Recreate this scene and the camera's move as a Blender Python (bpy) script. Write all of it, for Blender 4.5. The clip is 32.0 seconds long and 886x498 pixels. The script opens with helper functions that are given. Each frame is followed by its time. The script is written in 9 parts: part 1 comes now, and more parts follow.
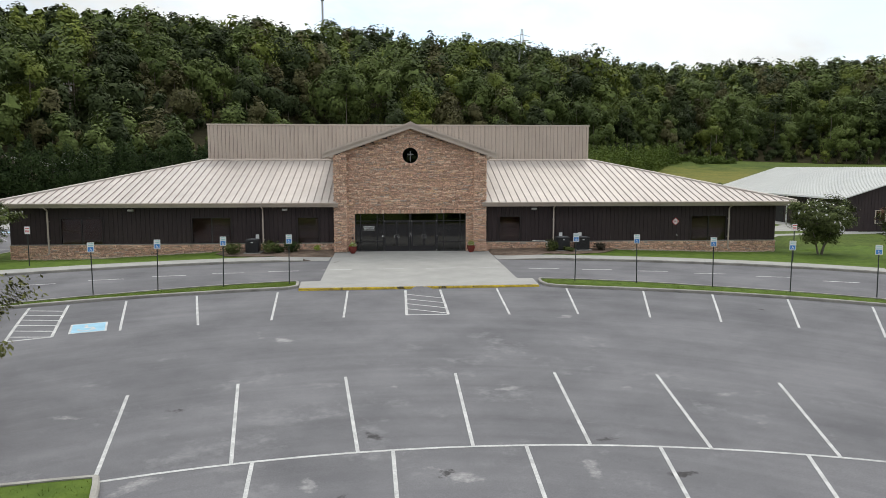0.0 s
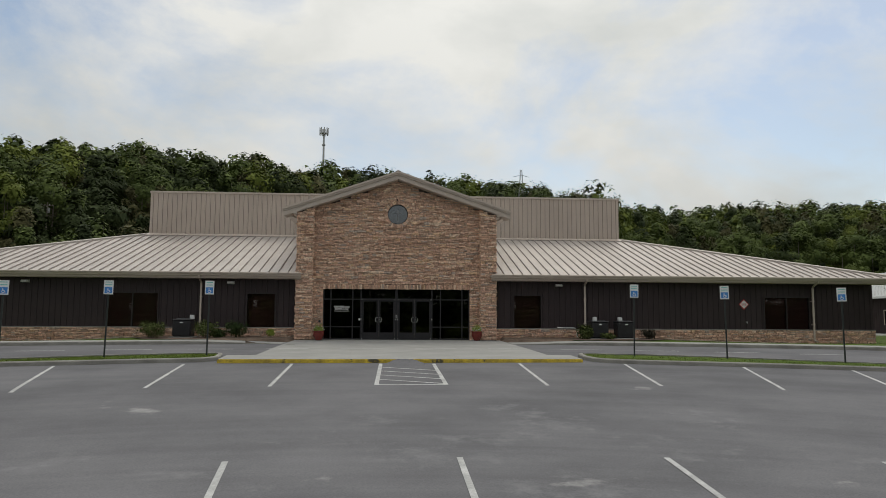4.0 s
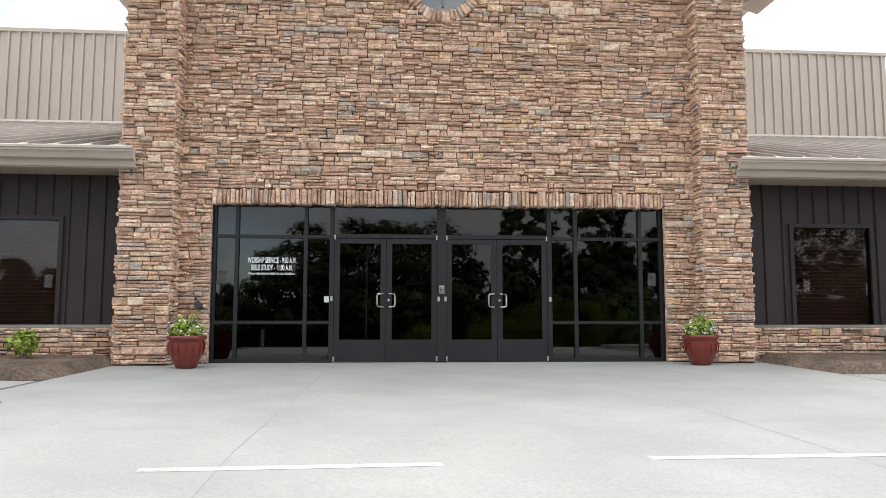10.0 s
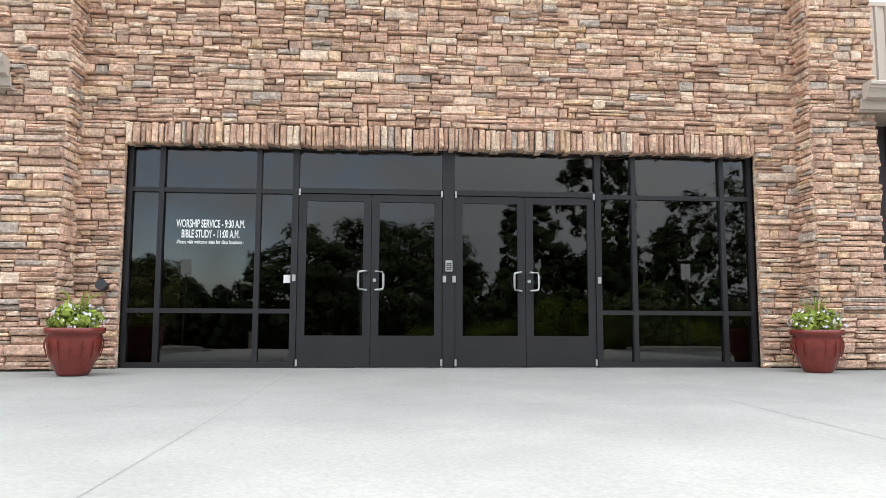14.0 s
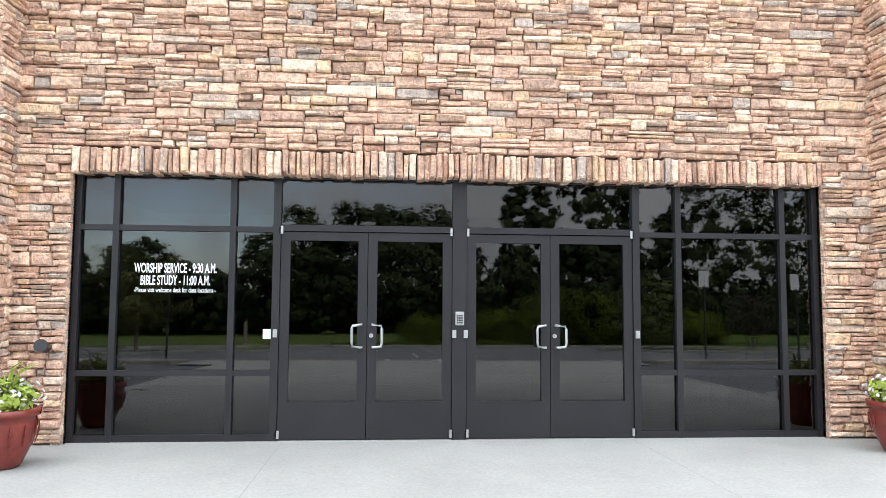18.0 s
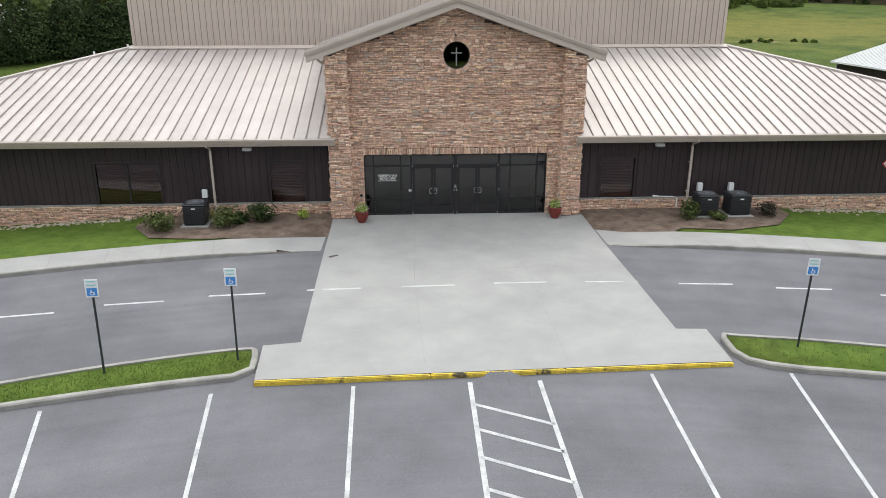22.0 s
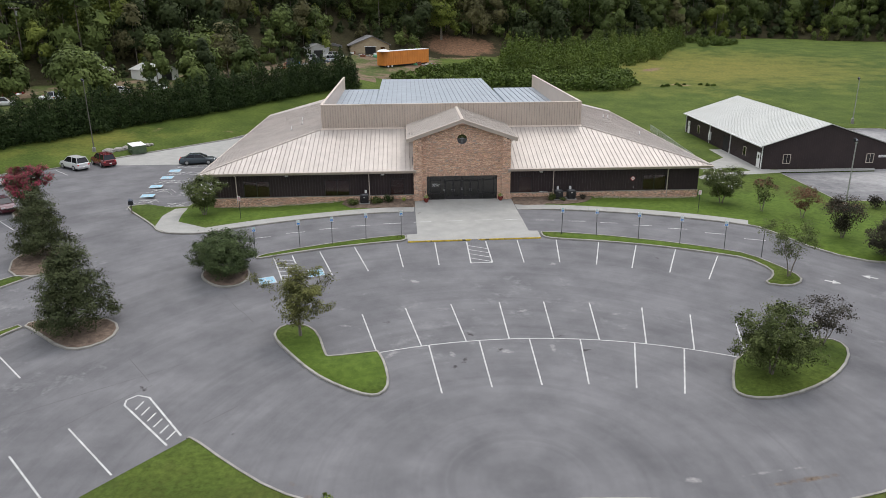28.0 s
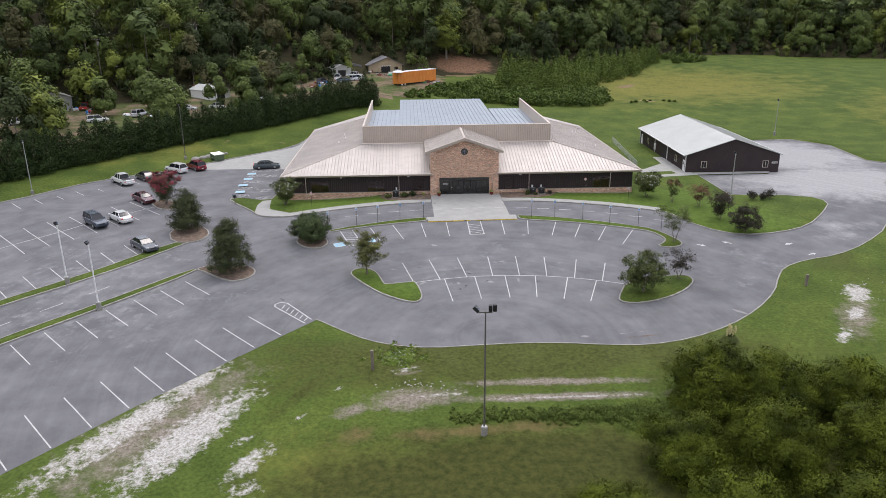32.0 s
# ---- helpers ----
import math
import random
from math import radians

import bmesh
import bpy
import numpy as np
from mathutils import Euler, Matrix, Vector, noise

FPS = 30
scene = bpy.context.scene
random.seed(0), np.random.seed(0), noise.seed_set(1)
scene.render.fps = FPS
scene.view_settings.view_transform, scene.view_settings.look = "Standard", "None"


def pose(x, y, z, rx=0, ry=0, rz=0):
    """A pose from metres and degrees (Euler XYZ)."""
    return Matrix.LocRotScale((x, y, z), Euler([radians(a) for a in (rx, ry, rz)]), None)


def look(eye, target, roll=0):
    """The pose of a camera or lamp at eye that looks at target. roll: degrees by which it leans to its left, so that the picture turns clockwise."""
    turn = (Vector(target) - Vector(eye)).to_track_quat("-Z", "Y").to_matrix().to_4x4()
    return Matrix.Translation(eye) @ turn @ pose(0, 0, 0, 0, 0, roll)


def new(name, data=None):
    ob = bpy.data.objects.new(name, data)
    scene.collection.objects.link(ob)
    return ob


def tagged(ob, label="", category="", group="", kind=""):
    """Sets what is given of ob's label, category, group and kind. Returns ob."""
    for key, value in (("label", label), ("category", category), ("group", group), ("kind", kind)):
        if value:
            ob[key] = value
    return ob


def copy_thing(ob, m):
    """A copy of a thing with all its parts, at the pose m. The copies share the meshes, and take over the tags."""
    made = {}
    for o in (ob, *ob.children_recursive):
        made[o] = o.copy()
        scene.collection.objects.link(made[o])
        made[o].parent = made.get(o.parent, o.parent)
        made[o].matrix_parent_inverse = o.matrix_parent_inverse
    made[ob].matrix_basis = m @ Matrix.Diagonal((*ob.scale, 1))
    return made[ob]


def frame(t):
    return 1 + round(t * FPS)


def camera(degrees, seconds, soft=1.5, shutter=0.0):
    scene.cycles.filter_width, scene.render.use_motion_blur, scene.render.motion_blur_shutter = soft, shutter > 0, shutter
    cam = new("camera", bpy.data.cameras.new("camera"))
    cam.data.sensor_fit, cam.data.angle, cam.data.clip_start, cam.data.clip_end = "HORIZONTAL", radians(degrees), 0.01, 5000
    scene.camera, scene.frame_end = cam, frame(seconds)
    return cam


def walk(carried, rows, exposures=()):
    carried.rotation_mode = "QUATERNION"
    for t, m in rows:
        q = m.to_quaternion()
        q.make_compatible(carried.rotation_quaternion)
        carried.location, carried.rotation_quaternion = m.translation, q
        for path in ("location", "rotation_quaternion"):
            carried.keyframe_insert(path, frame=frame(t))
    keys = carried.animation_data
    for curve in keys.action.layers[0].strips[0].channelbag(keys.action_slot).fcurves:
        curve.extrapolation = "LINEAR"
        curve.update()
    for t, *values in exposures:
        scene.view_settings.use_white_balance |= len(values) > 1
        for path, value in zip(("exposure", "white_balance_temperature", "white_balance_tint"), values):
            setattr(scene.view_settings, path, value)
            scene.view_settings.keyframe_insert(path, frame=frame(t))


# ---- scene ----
cam = camera(62.8, 32.0, 0.8)
PATH = [
    (0, (-1.265, -51.150, 5.897), (-1.127, -49.167, 5.674), 0.00),
    (0.5, (-1.043, -49.722, 5.390), (-0.906, -47.730, 5.274), 0.00),
    (1, (-0.931, -48.206, 4.858), (-0.792, -46.211, 4.867), -0.10),
    (1.5, (-0.729, -46.747, 4.273), (-0.592, -44.756, 4.409), -0.20),
    (2, (-0.638, -45.258, 3.669), (-0.500, -43.272, 3.856), -0.10),
    (2.5, (-0.557, -43.692, 2.936), (-0.420, -41.706, 3.127), -0.03),
    (3, (-0.584, -41.914, 2.275), (-0.440, -39.928, 2.464), -0.06),
    (3.5, (-0.467, -40.444, 1.639), (-0.323, -38.458, 1.831), 0.15),
    (5.5, (0.206, -33.029, 0.403), (0.342, -31.043, 0.597), 0.50),
    (6, (0.376, -30.352, 0.416), (0.508, -28.366, 0.611), 0.40),
    (6.5, (0.443, -28.043, 0.470), (0.579, -26.057, 0.661), 0.32),
    (7, (0.730, -25.593, 0.511), (0.857, -23.606, 0.703), 0.50),
    (7.5, (0.498, -22.833, 0.493), (0.632, -20.848, 0.690), 0.14),
    (8, (0.180, -19.983, 0.522), (0.312, -17.998, 0.719), 0.04),
    (8.5, (-0.411, -17.264, 0.641), (-0.261, -15.280, 0.833), -0.15),
    (9, (-0.730, -14.729, 0.708), (-0.581, -12.745, 0.900), -0.10),
    (9.5, (-0.898, -13.196, 0.731), (-0.750, -11.213, 0.921), -0.09),
    (10, (-0.921, -12.459, 0.746), (-0.774, -10.476, 0.938), 0.04),
    (10.5, (-0.877, -12.249, 0.690), (-0.736, -10.266, 0.889), 0.08),
    (11, (-0.879, -12.166, 0.740), (-0.737, -10.182, 0.930), 0.18),
    (11.5, (-0.936, -12.080, 0.756), (-0.788, -10.096, 0.939), 0.18),
    (12, (-0.871, -11.791, 0.701), (-0.734, -9.807, 0.890), 0.17),
    (12.5, (-0.903, -11.300, 0.643), (-0.758, -9.317, 0.840), 0.18),
    (13, (-0.893, -10.628, 0.606), (-0.743, -8.645, 0.806), 0.19),
    (13.5, (-0.869, -9.821, 0.577), (-0.712, -7.839, 0.778), 0.15),
    (14, (-0.779, -8.864, 0.551), (-0.625, -6.881, 0.754), 0.21),
    (14.5, (-0.754, -7.816, 0.606), (-0.588, -5.834, 0.796), 0.16),
    (15, (-0.671, -6.748, 0.563), (-0.508, -4.765, 0.761), 0.21),
    (17.5, (-0.677, -6.153, 0.685), (-0.511, -4.167, 0.852), 0.26),
    (18, (-0.799, -7.493, 1.403), (-0.639, -5.505, 1.553), 0.39),
    (18.5, (-0.940, -9.297, 2.307), (-0.788, -7.310, 2.470), 0.56),
    (19, (-1.137, -11.500, 3.137), (-0.986, -9.516, 3.329), 0.34),
    (19.5, (-1.167, -14.175, 4.035), (-1.042, -12.189, 4.229), 0.43),
    (20, (-1.327, -17.064, 4.888), (-1.207, -15.069, 4.976), 0.21),
    (20.5, (-1.488, -20.245, 5.801), (-1.374, -18.253, 5.669), 0.30),
    (21, (-1.730, -23.391, 6.835), (-1.617, -21.441, 6.405), 0.20),
    (21.5, (-1.935, -26.941, 7.924), (-1.830, -25.050, 7.281), 0.00),
    (22, (-2.225, -30.424, 8.861), (-2.121, -28.535, 8.212), 0.00),
    (22.5, (-2.498, -34.051, 9.883), (-2.396, -32.164, 9.229), -0.10),
    (23, (-2.809, -37.796, 10.799), (-2.708, -35.909, 10.146), -0.10),
    (23.5, (-3.095, -41.607, 11.735), (-2.996, -39.719, 11.083), -0.30),
    (24, (-3.411, -45.398, 12.631), (-3.311, -43.509, 11.980), -0.20),
    (24.5, (-3.735, -49.484, 13.675), (-3.635, -47.595, 13.025), -0.20),
    (25, (-4.018, -53.729, 14.659), (-3.921, -51.840, 14.011), -0.20),
    (25.5, (-4.400, -57.658, 15.752), (-4.301, -55.769, 15.103), -0.20),
    (27.5, (-5.682, -74.204, 19.677), (-5.586, -72.312, 19.036), -0.30),
    (28, (-5.967, -78.341, 20.690), (-5.875, -76.449, 20.050), -0.40),
    (28.5, (-6.313, -82.568, 21.708), (-6.220, -80.675, 21.069), -0.50),
    (29, (-6.586, -86.795, 22.820), (-6.495, -84.902, 22.182), -0.60),
    (29.5, (-6.906, -91.059, 23.952), (-6.817, -89.166, 23.313), -0.60),
    (30, (-7.214, -95.163, 24.996), (-7.124, -93.270, 24.356), -0.60),
    (30.5, (-7.471, -99.442, 26.005), (-7.384, -97.548, 25.367), -0.70),
    (31, (-7.777, -103.724, 27.047), (-7.692, -101.830, 26.410), -0.60),
    (31.5, (-8.140, -107.721, 27.973), (-8.053, -105.827, 27.335), -0.60),
    (32, (-8.422, -110.982, 28.315), (-8.337, -109.088, 27.677), -0.50),
]
walk(cam, [(t, look(eye, aim, roll)) for t, eye, aim, roll in PATH], [
    (0.0, -0.08, 6800, 9), (0.8, -0.14, 6800, 9), (2.0, -0.66, 6780, 7), (3.0, -0.75, 6900, 8), (6.0, -0.68, 7230, 8), (7.5, -0.50, 7280, 8), (9.0, 0.34, 6850, 10), (10.0, 0.71, 6700, 9), (11.0, 0.85, 6680, 9), (13.0, 0.96, 6630, 9), (14.0, 1.08, 6600, 9), (15.0, 1.44, 6570, 9),
    (16.5, 1.52, 6500, 10), (18.0, 1.64, 6450, 9), (19.3, 1.25, 6450, 9), (20.4, 0.05, 6550, 9), (21.0, 0.10, 6600, 9), (22.0, 0.28, 6600, 10), (23.5, 0.26, 6600, 10), (25.0, 0.13, 6650, 10), (28.0, -0.02, 6700, 12), (32.0, 0.08, 6550, 16)])

# ---- light ----
world = bpy.data.worlds.new("sky")
scene.world = world
world.use_nodes = True
SUN_HIGH, SUN_TURN = radians(58), radians(25)


def link(tree, a, b):
    tree.links.new(a, b)


def node(tree, kind, **values):
    n = tree.nodes.new(kind)
    for key, value in values.items():
        n.inputs[key.replace("_", " ")].default_value = value
    return n


def build_sky(tree):
    tree.nodes.clear()
    out = tree.nodes.new("ShaderNodeOutputWorld")
    blue = tree.nodes.new("ShaderNodeTexSky")
    blue.sky_type, blue.sun_disc = "NISHITA", False
    blue.sun_elevation, blue.sun_rotation = SUN_HIGH, SUN_TURN
    blue_bg = node(tree, "ShaderNodeBackground", Strength=0.2)
    link(tree, blue.outputs[0], blue_bg.inputs[0])
    place = tree.nodes.new("ShaderNodeTexCoord")
    flat = node(tree, "ShaderNodeMapping", Scale=(1.0, 1.0, 1.7))
    link(tree, place.outputs["Generated"], flat.inputs["Vector"])
    big = node(tree, "ShaderNodeTexNoise", Scale=2.6, Detail=9.0, Roughness=0.6, Distortion=0.25)
    link(tree, flat.outputs[0], big.inputs["Vector"])
    cover = tree.nodes.new("ShaderNodeValToRGB")
    cover.color_ramp.elements[0].position, cover.color_ramp.elements[1].position = 0.36, 0.56
    cover.color_ramp.elements[0].color = (0.15, 0.15, 0.15, 1)
    link(tree, big.outputs[0], cover.inputs[0])
    soft = node(tree, "ShaderNodeTexNoise", Scale=2.9, Detail=8.0, Roughness=0.55, Distortion=0.2)
    shift = node(tree, "ShaderNodeMapping", Location=(3.1, 1.7, 0.4), Scale=(1.0, 1.0, 1.8))
    link(tree, place.outputs["Generated"], shift.inputs["Vector"])
    link(tree, shift.outputs[0], soft.inputs["Vector"])
    tone = tree.nodes.new("ShaderNodeValToRGB")
    tone.color_ramp.elements[0].position, tone.color_ramp.elements[0].color = 0.36, (0.74, 0.785, 0.825, 1)
    tone.color_ramp.elements[1].position, tone.color_ramp.elements[1].color = 0.6, (0.955, 0.985, 1.02, 1)
    link(tree, soft.outputs[0], tone.inputs[0])
    # an overcast sky is brightest overhead
    split = tree.nodes.new("ShaderNodeSeparateXYZ")
    link(tree, place.outputs["Generated"], split.inputs[0])
    lift = tree.nodes.new("ShaderNodeValToRGB")
    lift.color_ramp.elements[0].position, lift.color_ramp.elements[0].color = 0.0, (0.37, 0.37, 0.37, 1)
    lift.color_ramp.elements[1].position, lift.color_ramp.elements[1].color = 0.95, (1, 1, 1, 1)
    mid = lift.color_ramp.elements.new(0.42)
    mid.color = (0.44, 0.44, 0.44, 1)
    link(tree, split.outputs[2], lift.inputs[0])
    power = tree.nodes.new("ShaderNodeMath")
    power.operation = "MULTIPLY"
    power.inputs[1].default_value = 2.7
    link(tree, lift.outputs[0], power.inputs[0])
    # and glows round the hidden sun
    toward = tree.nodes.new("ShaderNodeVectorMath")
    toward.operation = "DOT_PRODUCT"
    toward.inputs[1].default_value = (math.sin(SUN_TURN) * math.cos(SUN_HIGH), math.cos(SUN_TURN) * math.cos(SUN_HIGH), math.sin(SUN_HIGH))
    link(tree, place.outputs["Generated"], toward.inputs[0])
    glow = node(tree, "ShaderNodeMapRange", From_Min=-0.4, From_Max=0.95, To_Min=0.55, To_Max=1.3)
    link(tree, toward.outputs["Value"], glow.inputs[0])
    warm = tree.nodes.new("ShaderNodeMath")
    warm.operation = "MULTIPLY"
    link(tree, power.outputs[0], warm.inputs[0])
    link(tree, glow.outputs[0], warm.inputs[1])
    power = warm
    cloud_bg = node(tree, "ShaderNodeBackground")
    link(tree, power.outputs[0], cloud_bg.inputs["Strength"])
    link(tree, tone.outputs[0], cloud_bg.inputs[0])
    mix = tree.nodes.new("ShaderNodeMixShader")
    link(tree, cover.outputs[0], mix.inputs[0])
    link(tree, blue_bg.outputs[0], mix.inputs[1])
    link(tree, cloud_bg.outputs[0], mix.inputs[2])
    link(tree, mix.outputs[0], out.inputs[0])


build_sky(world.node_tree)
sun_data = bpy.data.lights.new("sun", "SUN")
sun_data.energy, sun_data.angle, sun_data.color = 1.0, radians(18), (1.0, 0.96, 0.9)
sun = new("sun", sun_data)
sun.matrix_world = look((0, 0, 0), (math.sin(SUN_TURN) * -math.cos(SUN_HIGH), math.cos(SUN_TURN) * -math.cos(SUN_HIGH), -math.sin(SUN_HIGH)))


# ---- materials ----
def surface(name, light, dark, rough=0.8, metal=0.0, fine=30.0, coarse=0.8, bump=0.15, grain=0.25, spread=0.0, by="", ior=1.45, step=0.01):
    """Two tones mixed by a coarse noise, a fine grain over them, a bump, and a spread of value from piece to piece."""
    m = bpy.data.materials.new(name)
    m.use_nodes = True
    t = m.node_tree
    b = t.nodes["Principled BSDF"]
    where = t.nodes.new("ShaderNodeNewGeometry")
    n1 = node(t, "ShaderNodeTexNoise", Scale=coarse, Detail=5.0, Roughness=0.6)
    n2 = node(t, "ShaderNodeTexNoise", Scale=fine, Detail=3.0, Roughness=0.65)
    link(t, where.outputs["Position"], n1.inputs["Vector"])
    link(t, where.outputs["Position"], n2.inputs["Vector"])
    ramp = t.nodes.new("ShaderNodeValToRGB")
    ramp.color_ramp.elements[0].position, ramp.color_ramp.elements[0].color = 0.32, (*dark, 1)
    ramp.color_ramp.elements[1].position, ramp.color_ramp.elements[1].color = 0.68, (*light, 1)
    link(t, n1.outputs[0], ramp.inputs[0])
    amount = node(t, "ShaderNodeMapRange", From_Min=0.25, From_Max=0.75, To_Min=1 - grain, To_Max=1 + grain)
    link(t, n2.outputs[0], amount.inputs[0])
    hsv = t.nodes.new("ShaderNodeHueSaturation")
    link(t, ramp.outputs[0], hsv.inputs["Color"])
    value = amount.outputs[0]
    if spread:
        rnd = where.outputs["Random Per Island"] if by == "island" else t.nodes.new("ShaderNodeObjectInfo").outputs["Random"]
        each = node(t, "ShaderNodeMapRange", To_Min=1 - spread, To_Max=1 + spread)
        link(t, rnd, each.inputs[0])
        both = t.nodes.new("ShaderNodeMath")
        both.operation = "MULTIPLY"
        link(t, value, both.inputs[0])
        link(t, each.outputs[0], both.inputs[1])
        value = both.outputs[0]
    link(t, value, hsv.inputs["Value"])
    link(t, hsv.outputs[0], b.inputs["Base Color"])
    b.inputs["Roughness"].default_value, b.inputs["Metallic"].default_value, b.inputs["IOR"].default_value = rough, metal, ior
    if bump:
        relief = node(t, "ShaderNodeBump", Strength=bump, Distance=step)
        link(t, n2.outputs[0], relief.inputs["Height"])
        link(t, relief.outputs[0], b.inputs["Normal"])
    return m


def ledge(name, by):
    """Dry-laid ledge stone: each stone takes its own tone."""
    m = surface(name, (0.5, 0.5, 0.5), (0.4, 0.4, 0.4), rough=0.9, fine=30, coarse=9, bump=1.0, grain=0.36, step=0.04)
    t = m.node_tree
    rnd = t.nodes["Geometry"].outputs["Random Per Island"] if by == "island" else t.nodes.new("ShaderNodeObjectInfo").outputs["Random"]
    tones = t.nodes.new("ShaderNodeValToRGB")
    ramp = tones.color_ramp
    ramp.interpolation = "CONSTANT"
    stops = [(0.00, (0.64, 0.44, 0.335)), (0.13, (0.75, 0.56, 0.43)), (0.25, (0.56, 0.38, 0.285)), (0.36, (0.63, 0.425, 0.33)), (0.47, (0.79, 0.635, 0.50)), (0.57, (0.48, 0.33, 0.25)), (0.66, (0.71, 0.50, 0.375)), (0.76, (0.57, 0.45, 0.36)), (0.81, (0.70, 0.51, 0.345)), (0.87, (0.59, 0.42, 0.325)), (0.95, (0.50, 0.43, 0.375))]
    while len(ramp.elements) < len(stops):
        ramp.elements.new(0.5)
    for e, (p, c) in zip(ramp.elements, stops):
        e.position, e.color = p, (*c, 1)
    link(t, rnd, tones.inputs[0])
    old = [n for n in t.nodes if n.type == "VALTORGB" and n != tones][0]
    blend = t.nodes.new("ShaderNodeMix")
    blend.data_type, blend.blend_type = "RGBA", "MULTIPLY"
    blend.inputs[0].default_value = 1.0
    old.color_ramp.elements[0].color, old.color_ramp.elements[1].color = (0.79, 0.735, 0.72, 1), (1.38, 1.32, 1.265, 1)
    link(t, tones.outputs[0], blend.inputs[6])
    link(t, old.outputs[0], blend.inputs[7])
    hsv = [n for n in t.nodes if n.type == "HUE_SAT"][0]
    link(t, blend.outputs[2], hsv.inputs["Color"])
    return m


def plain(name, colour, rough=0.5, metal=0.0, emit=0.0):
    m = bpy.data.materials.new(name)
    m.use_nodes = True
    b = m.node_tree.nodes["Principled BSDF"]
    b.inputs["Base Color"].default_value, b.inputs["Roughness"].default_value, b.inputs["Metallic"].default_value = (*colour, 1), rough, metal
    return m


def glazing(name, tint, ior=1.6):
    m = plain(name, tint, 0.015)
    b = m.node_tree.nodes["Principled BSDF"]
    b.inputs["Transmission Weight"].default_value, b.inputs["IOR"].default_value = 1.0, ior
    return m


STONE, STONE_FAR = ledge("ledge_stone", "object"), ledge("ledge_stone_far", "island")
MORTAR = surface("mortar", (0.12, 0.095, 0.08), (0.07, 0.055, 0.047), fine=40, bump=0.4)
ROOF = surface("roof_metal", (0.490, 0.440, 0.398), (0.415, 0.370, 0.334), rough=0.5, metal=0.15, fine=60, coarse=0.7, bump=0.02, grain=0.05, spread=0.05, by="object")
# side shading of the ribs is put into this tone, together with dirt
ROOF_SEAM = surface("shaded_weathered_seam", (0.38, 0.335, 0.305), (0.28, 0.24, 0.22), rough=0.6, fine=30, coarse=1.5, bump=0.03, grain=0.15)
# same metal as ROOF; the dimmer look of side slopes is in the colour
ROOF_SHADED = surface("roof_metal_shaded", (0.46, 0.41, 0.375), (0.36, 0.32, 0.29), rough=0.5, metal=0.1, fine=40, coarse=0.35, bump=0.02, grain=0.08)
# tan siding darkened: the shade on the rib flanks is in this colour
TAN_RIB_SHADED = surface("tan_rib_shaded", (0.36, 0.30, 0.25), (0.30, 0.25, 0.21), rough=0.5, fine=50, coarse=0.5, bump=0.02, grain=0.06)
TAN = surface("tan_siding", (0.585, 0.492, 0.420), (0.525, 0.438, 0.375), rough=0.45, fine=50, coarse=0.5, bump=0.02, grain=0.05)
TRIM = surface("tan_trim", (0.56, 0.475, 0.405), (0.50, 0.42, 0.36), rough=0.4, fine=40, coarse=1, bump=0.02, grain=0.05)
BROWN = surface("brown_siding", (0.056, 0.042, 0.042), (0.043, 0.033, 0.034), rough=0.45, fine=45, coarse=0.6, bump=0.03, grain=0.1)
BROWN_TRIM = surface("brown_trim", (0.05, 0.04, 0.04), (0.04, 0.032, 0.033), rough=0.4, fine=45, coarse=1, bump=0.02, grain=0.08)
BLUE_ROOF = surface("galvanised_roof", (0.32, 0.36, 0.40), (0.25, 0.285, 0.325), rough=0.4, metal=0.4, fine=30, coarse=0.4, bump=0.02, grain=0.06)
BLUE_SEAM = surface("galvanised_seam", (0.20, 0.225, 0.25), (0.15, 0.17, 0.19), rough=0.5, metal=0.3, fine=30, coarse=1.0, bump=0.02, grain=0.1)
WHITE_ROOF = surface("white_roof", (0.455, 0.46, 0.43), (0.40, 0.405, 0.38), rough=0.4, fine=30, coarse=0.3, bump=0.02, grain=0.04)
BRONZE = surface("bronze_frame", (0.024, 0.022, 0.024), (0.017, 0.016, 0.018), rough=0.4, metal=0.1, fine=60, coarse=2, bump=0.02, grain=0.06)
GLASS = glazing("tinted_glass", (0.05, 0.045, 0.044), 1.68)
ROSE_GLASS = glazing("mirror_tinted_glass", (0.09, 0.092, 0.095), 2.5)
WINDOW_GLASS = glazing("blinded_window_glass", (0.45, 0.37, 0.365), 1.54)
BLIND = surface("red_brown_blind", (0.15, 0.082, 0.072), (0.12, 0.066, 0.058), rough=0.6, fine=20, coarse=2, bump=0.02)
LOBBY = surface("lobby_paint", (0.50, 0.405, 0.355), (0.42, 0.34, 0.30), rough=0.7, fine=20, coarse=1.0, bump=0.02, grain=0.06)
# near-black: the darkness of unlit insides is put into this colour
DARK = surface("dark_room", (0.020, 0.019, 0.018), (0.013, 0.012, 0.012), fine=5, bump=0)
CONCRETE = surface("concrete", (0.330, 0.325, 0.305), (0.272, 0.268, 0.252), rough=0.88, fine=38, coarse=0.7, bump=0.08, grain=0.12)
KERB = surface("kerb_concrete", (0.33, 0.315, 0.28), (0.20, 0.19, 0.17), rough=0.9, fine=35, coarse=1.3, bump=0.2, grain=0.15)
YELLOW = surface("yellow_kerb_paint", (0.76, 0.55, 0.05), (0.36, 0.26, 0.05), rough=0.6, fine=22, coarse=3.2, bump=0.2, grain=0.35)
PAINT = surface("white_line_paint", (0.52, 0.52, 0.50), (0.32, 0.32, 0.31), rough=0.7, fine=22, coarse=2.2, bump=0.1, grain=0.25)
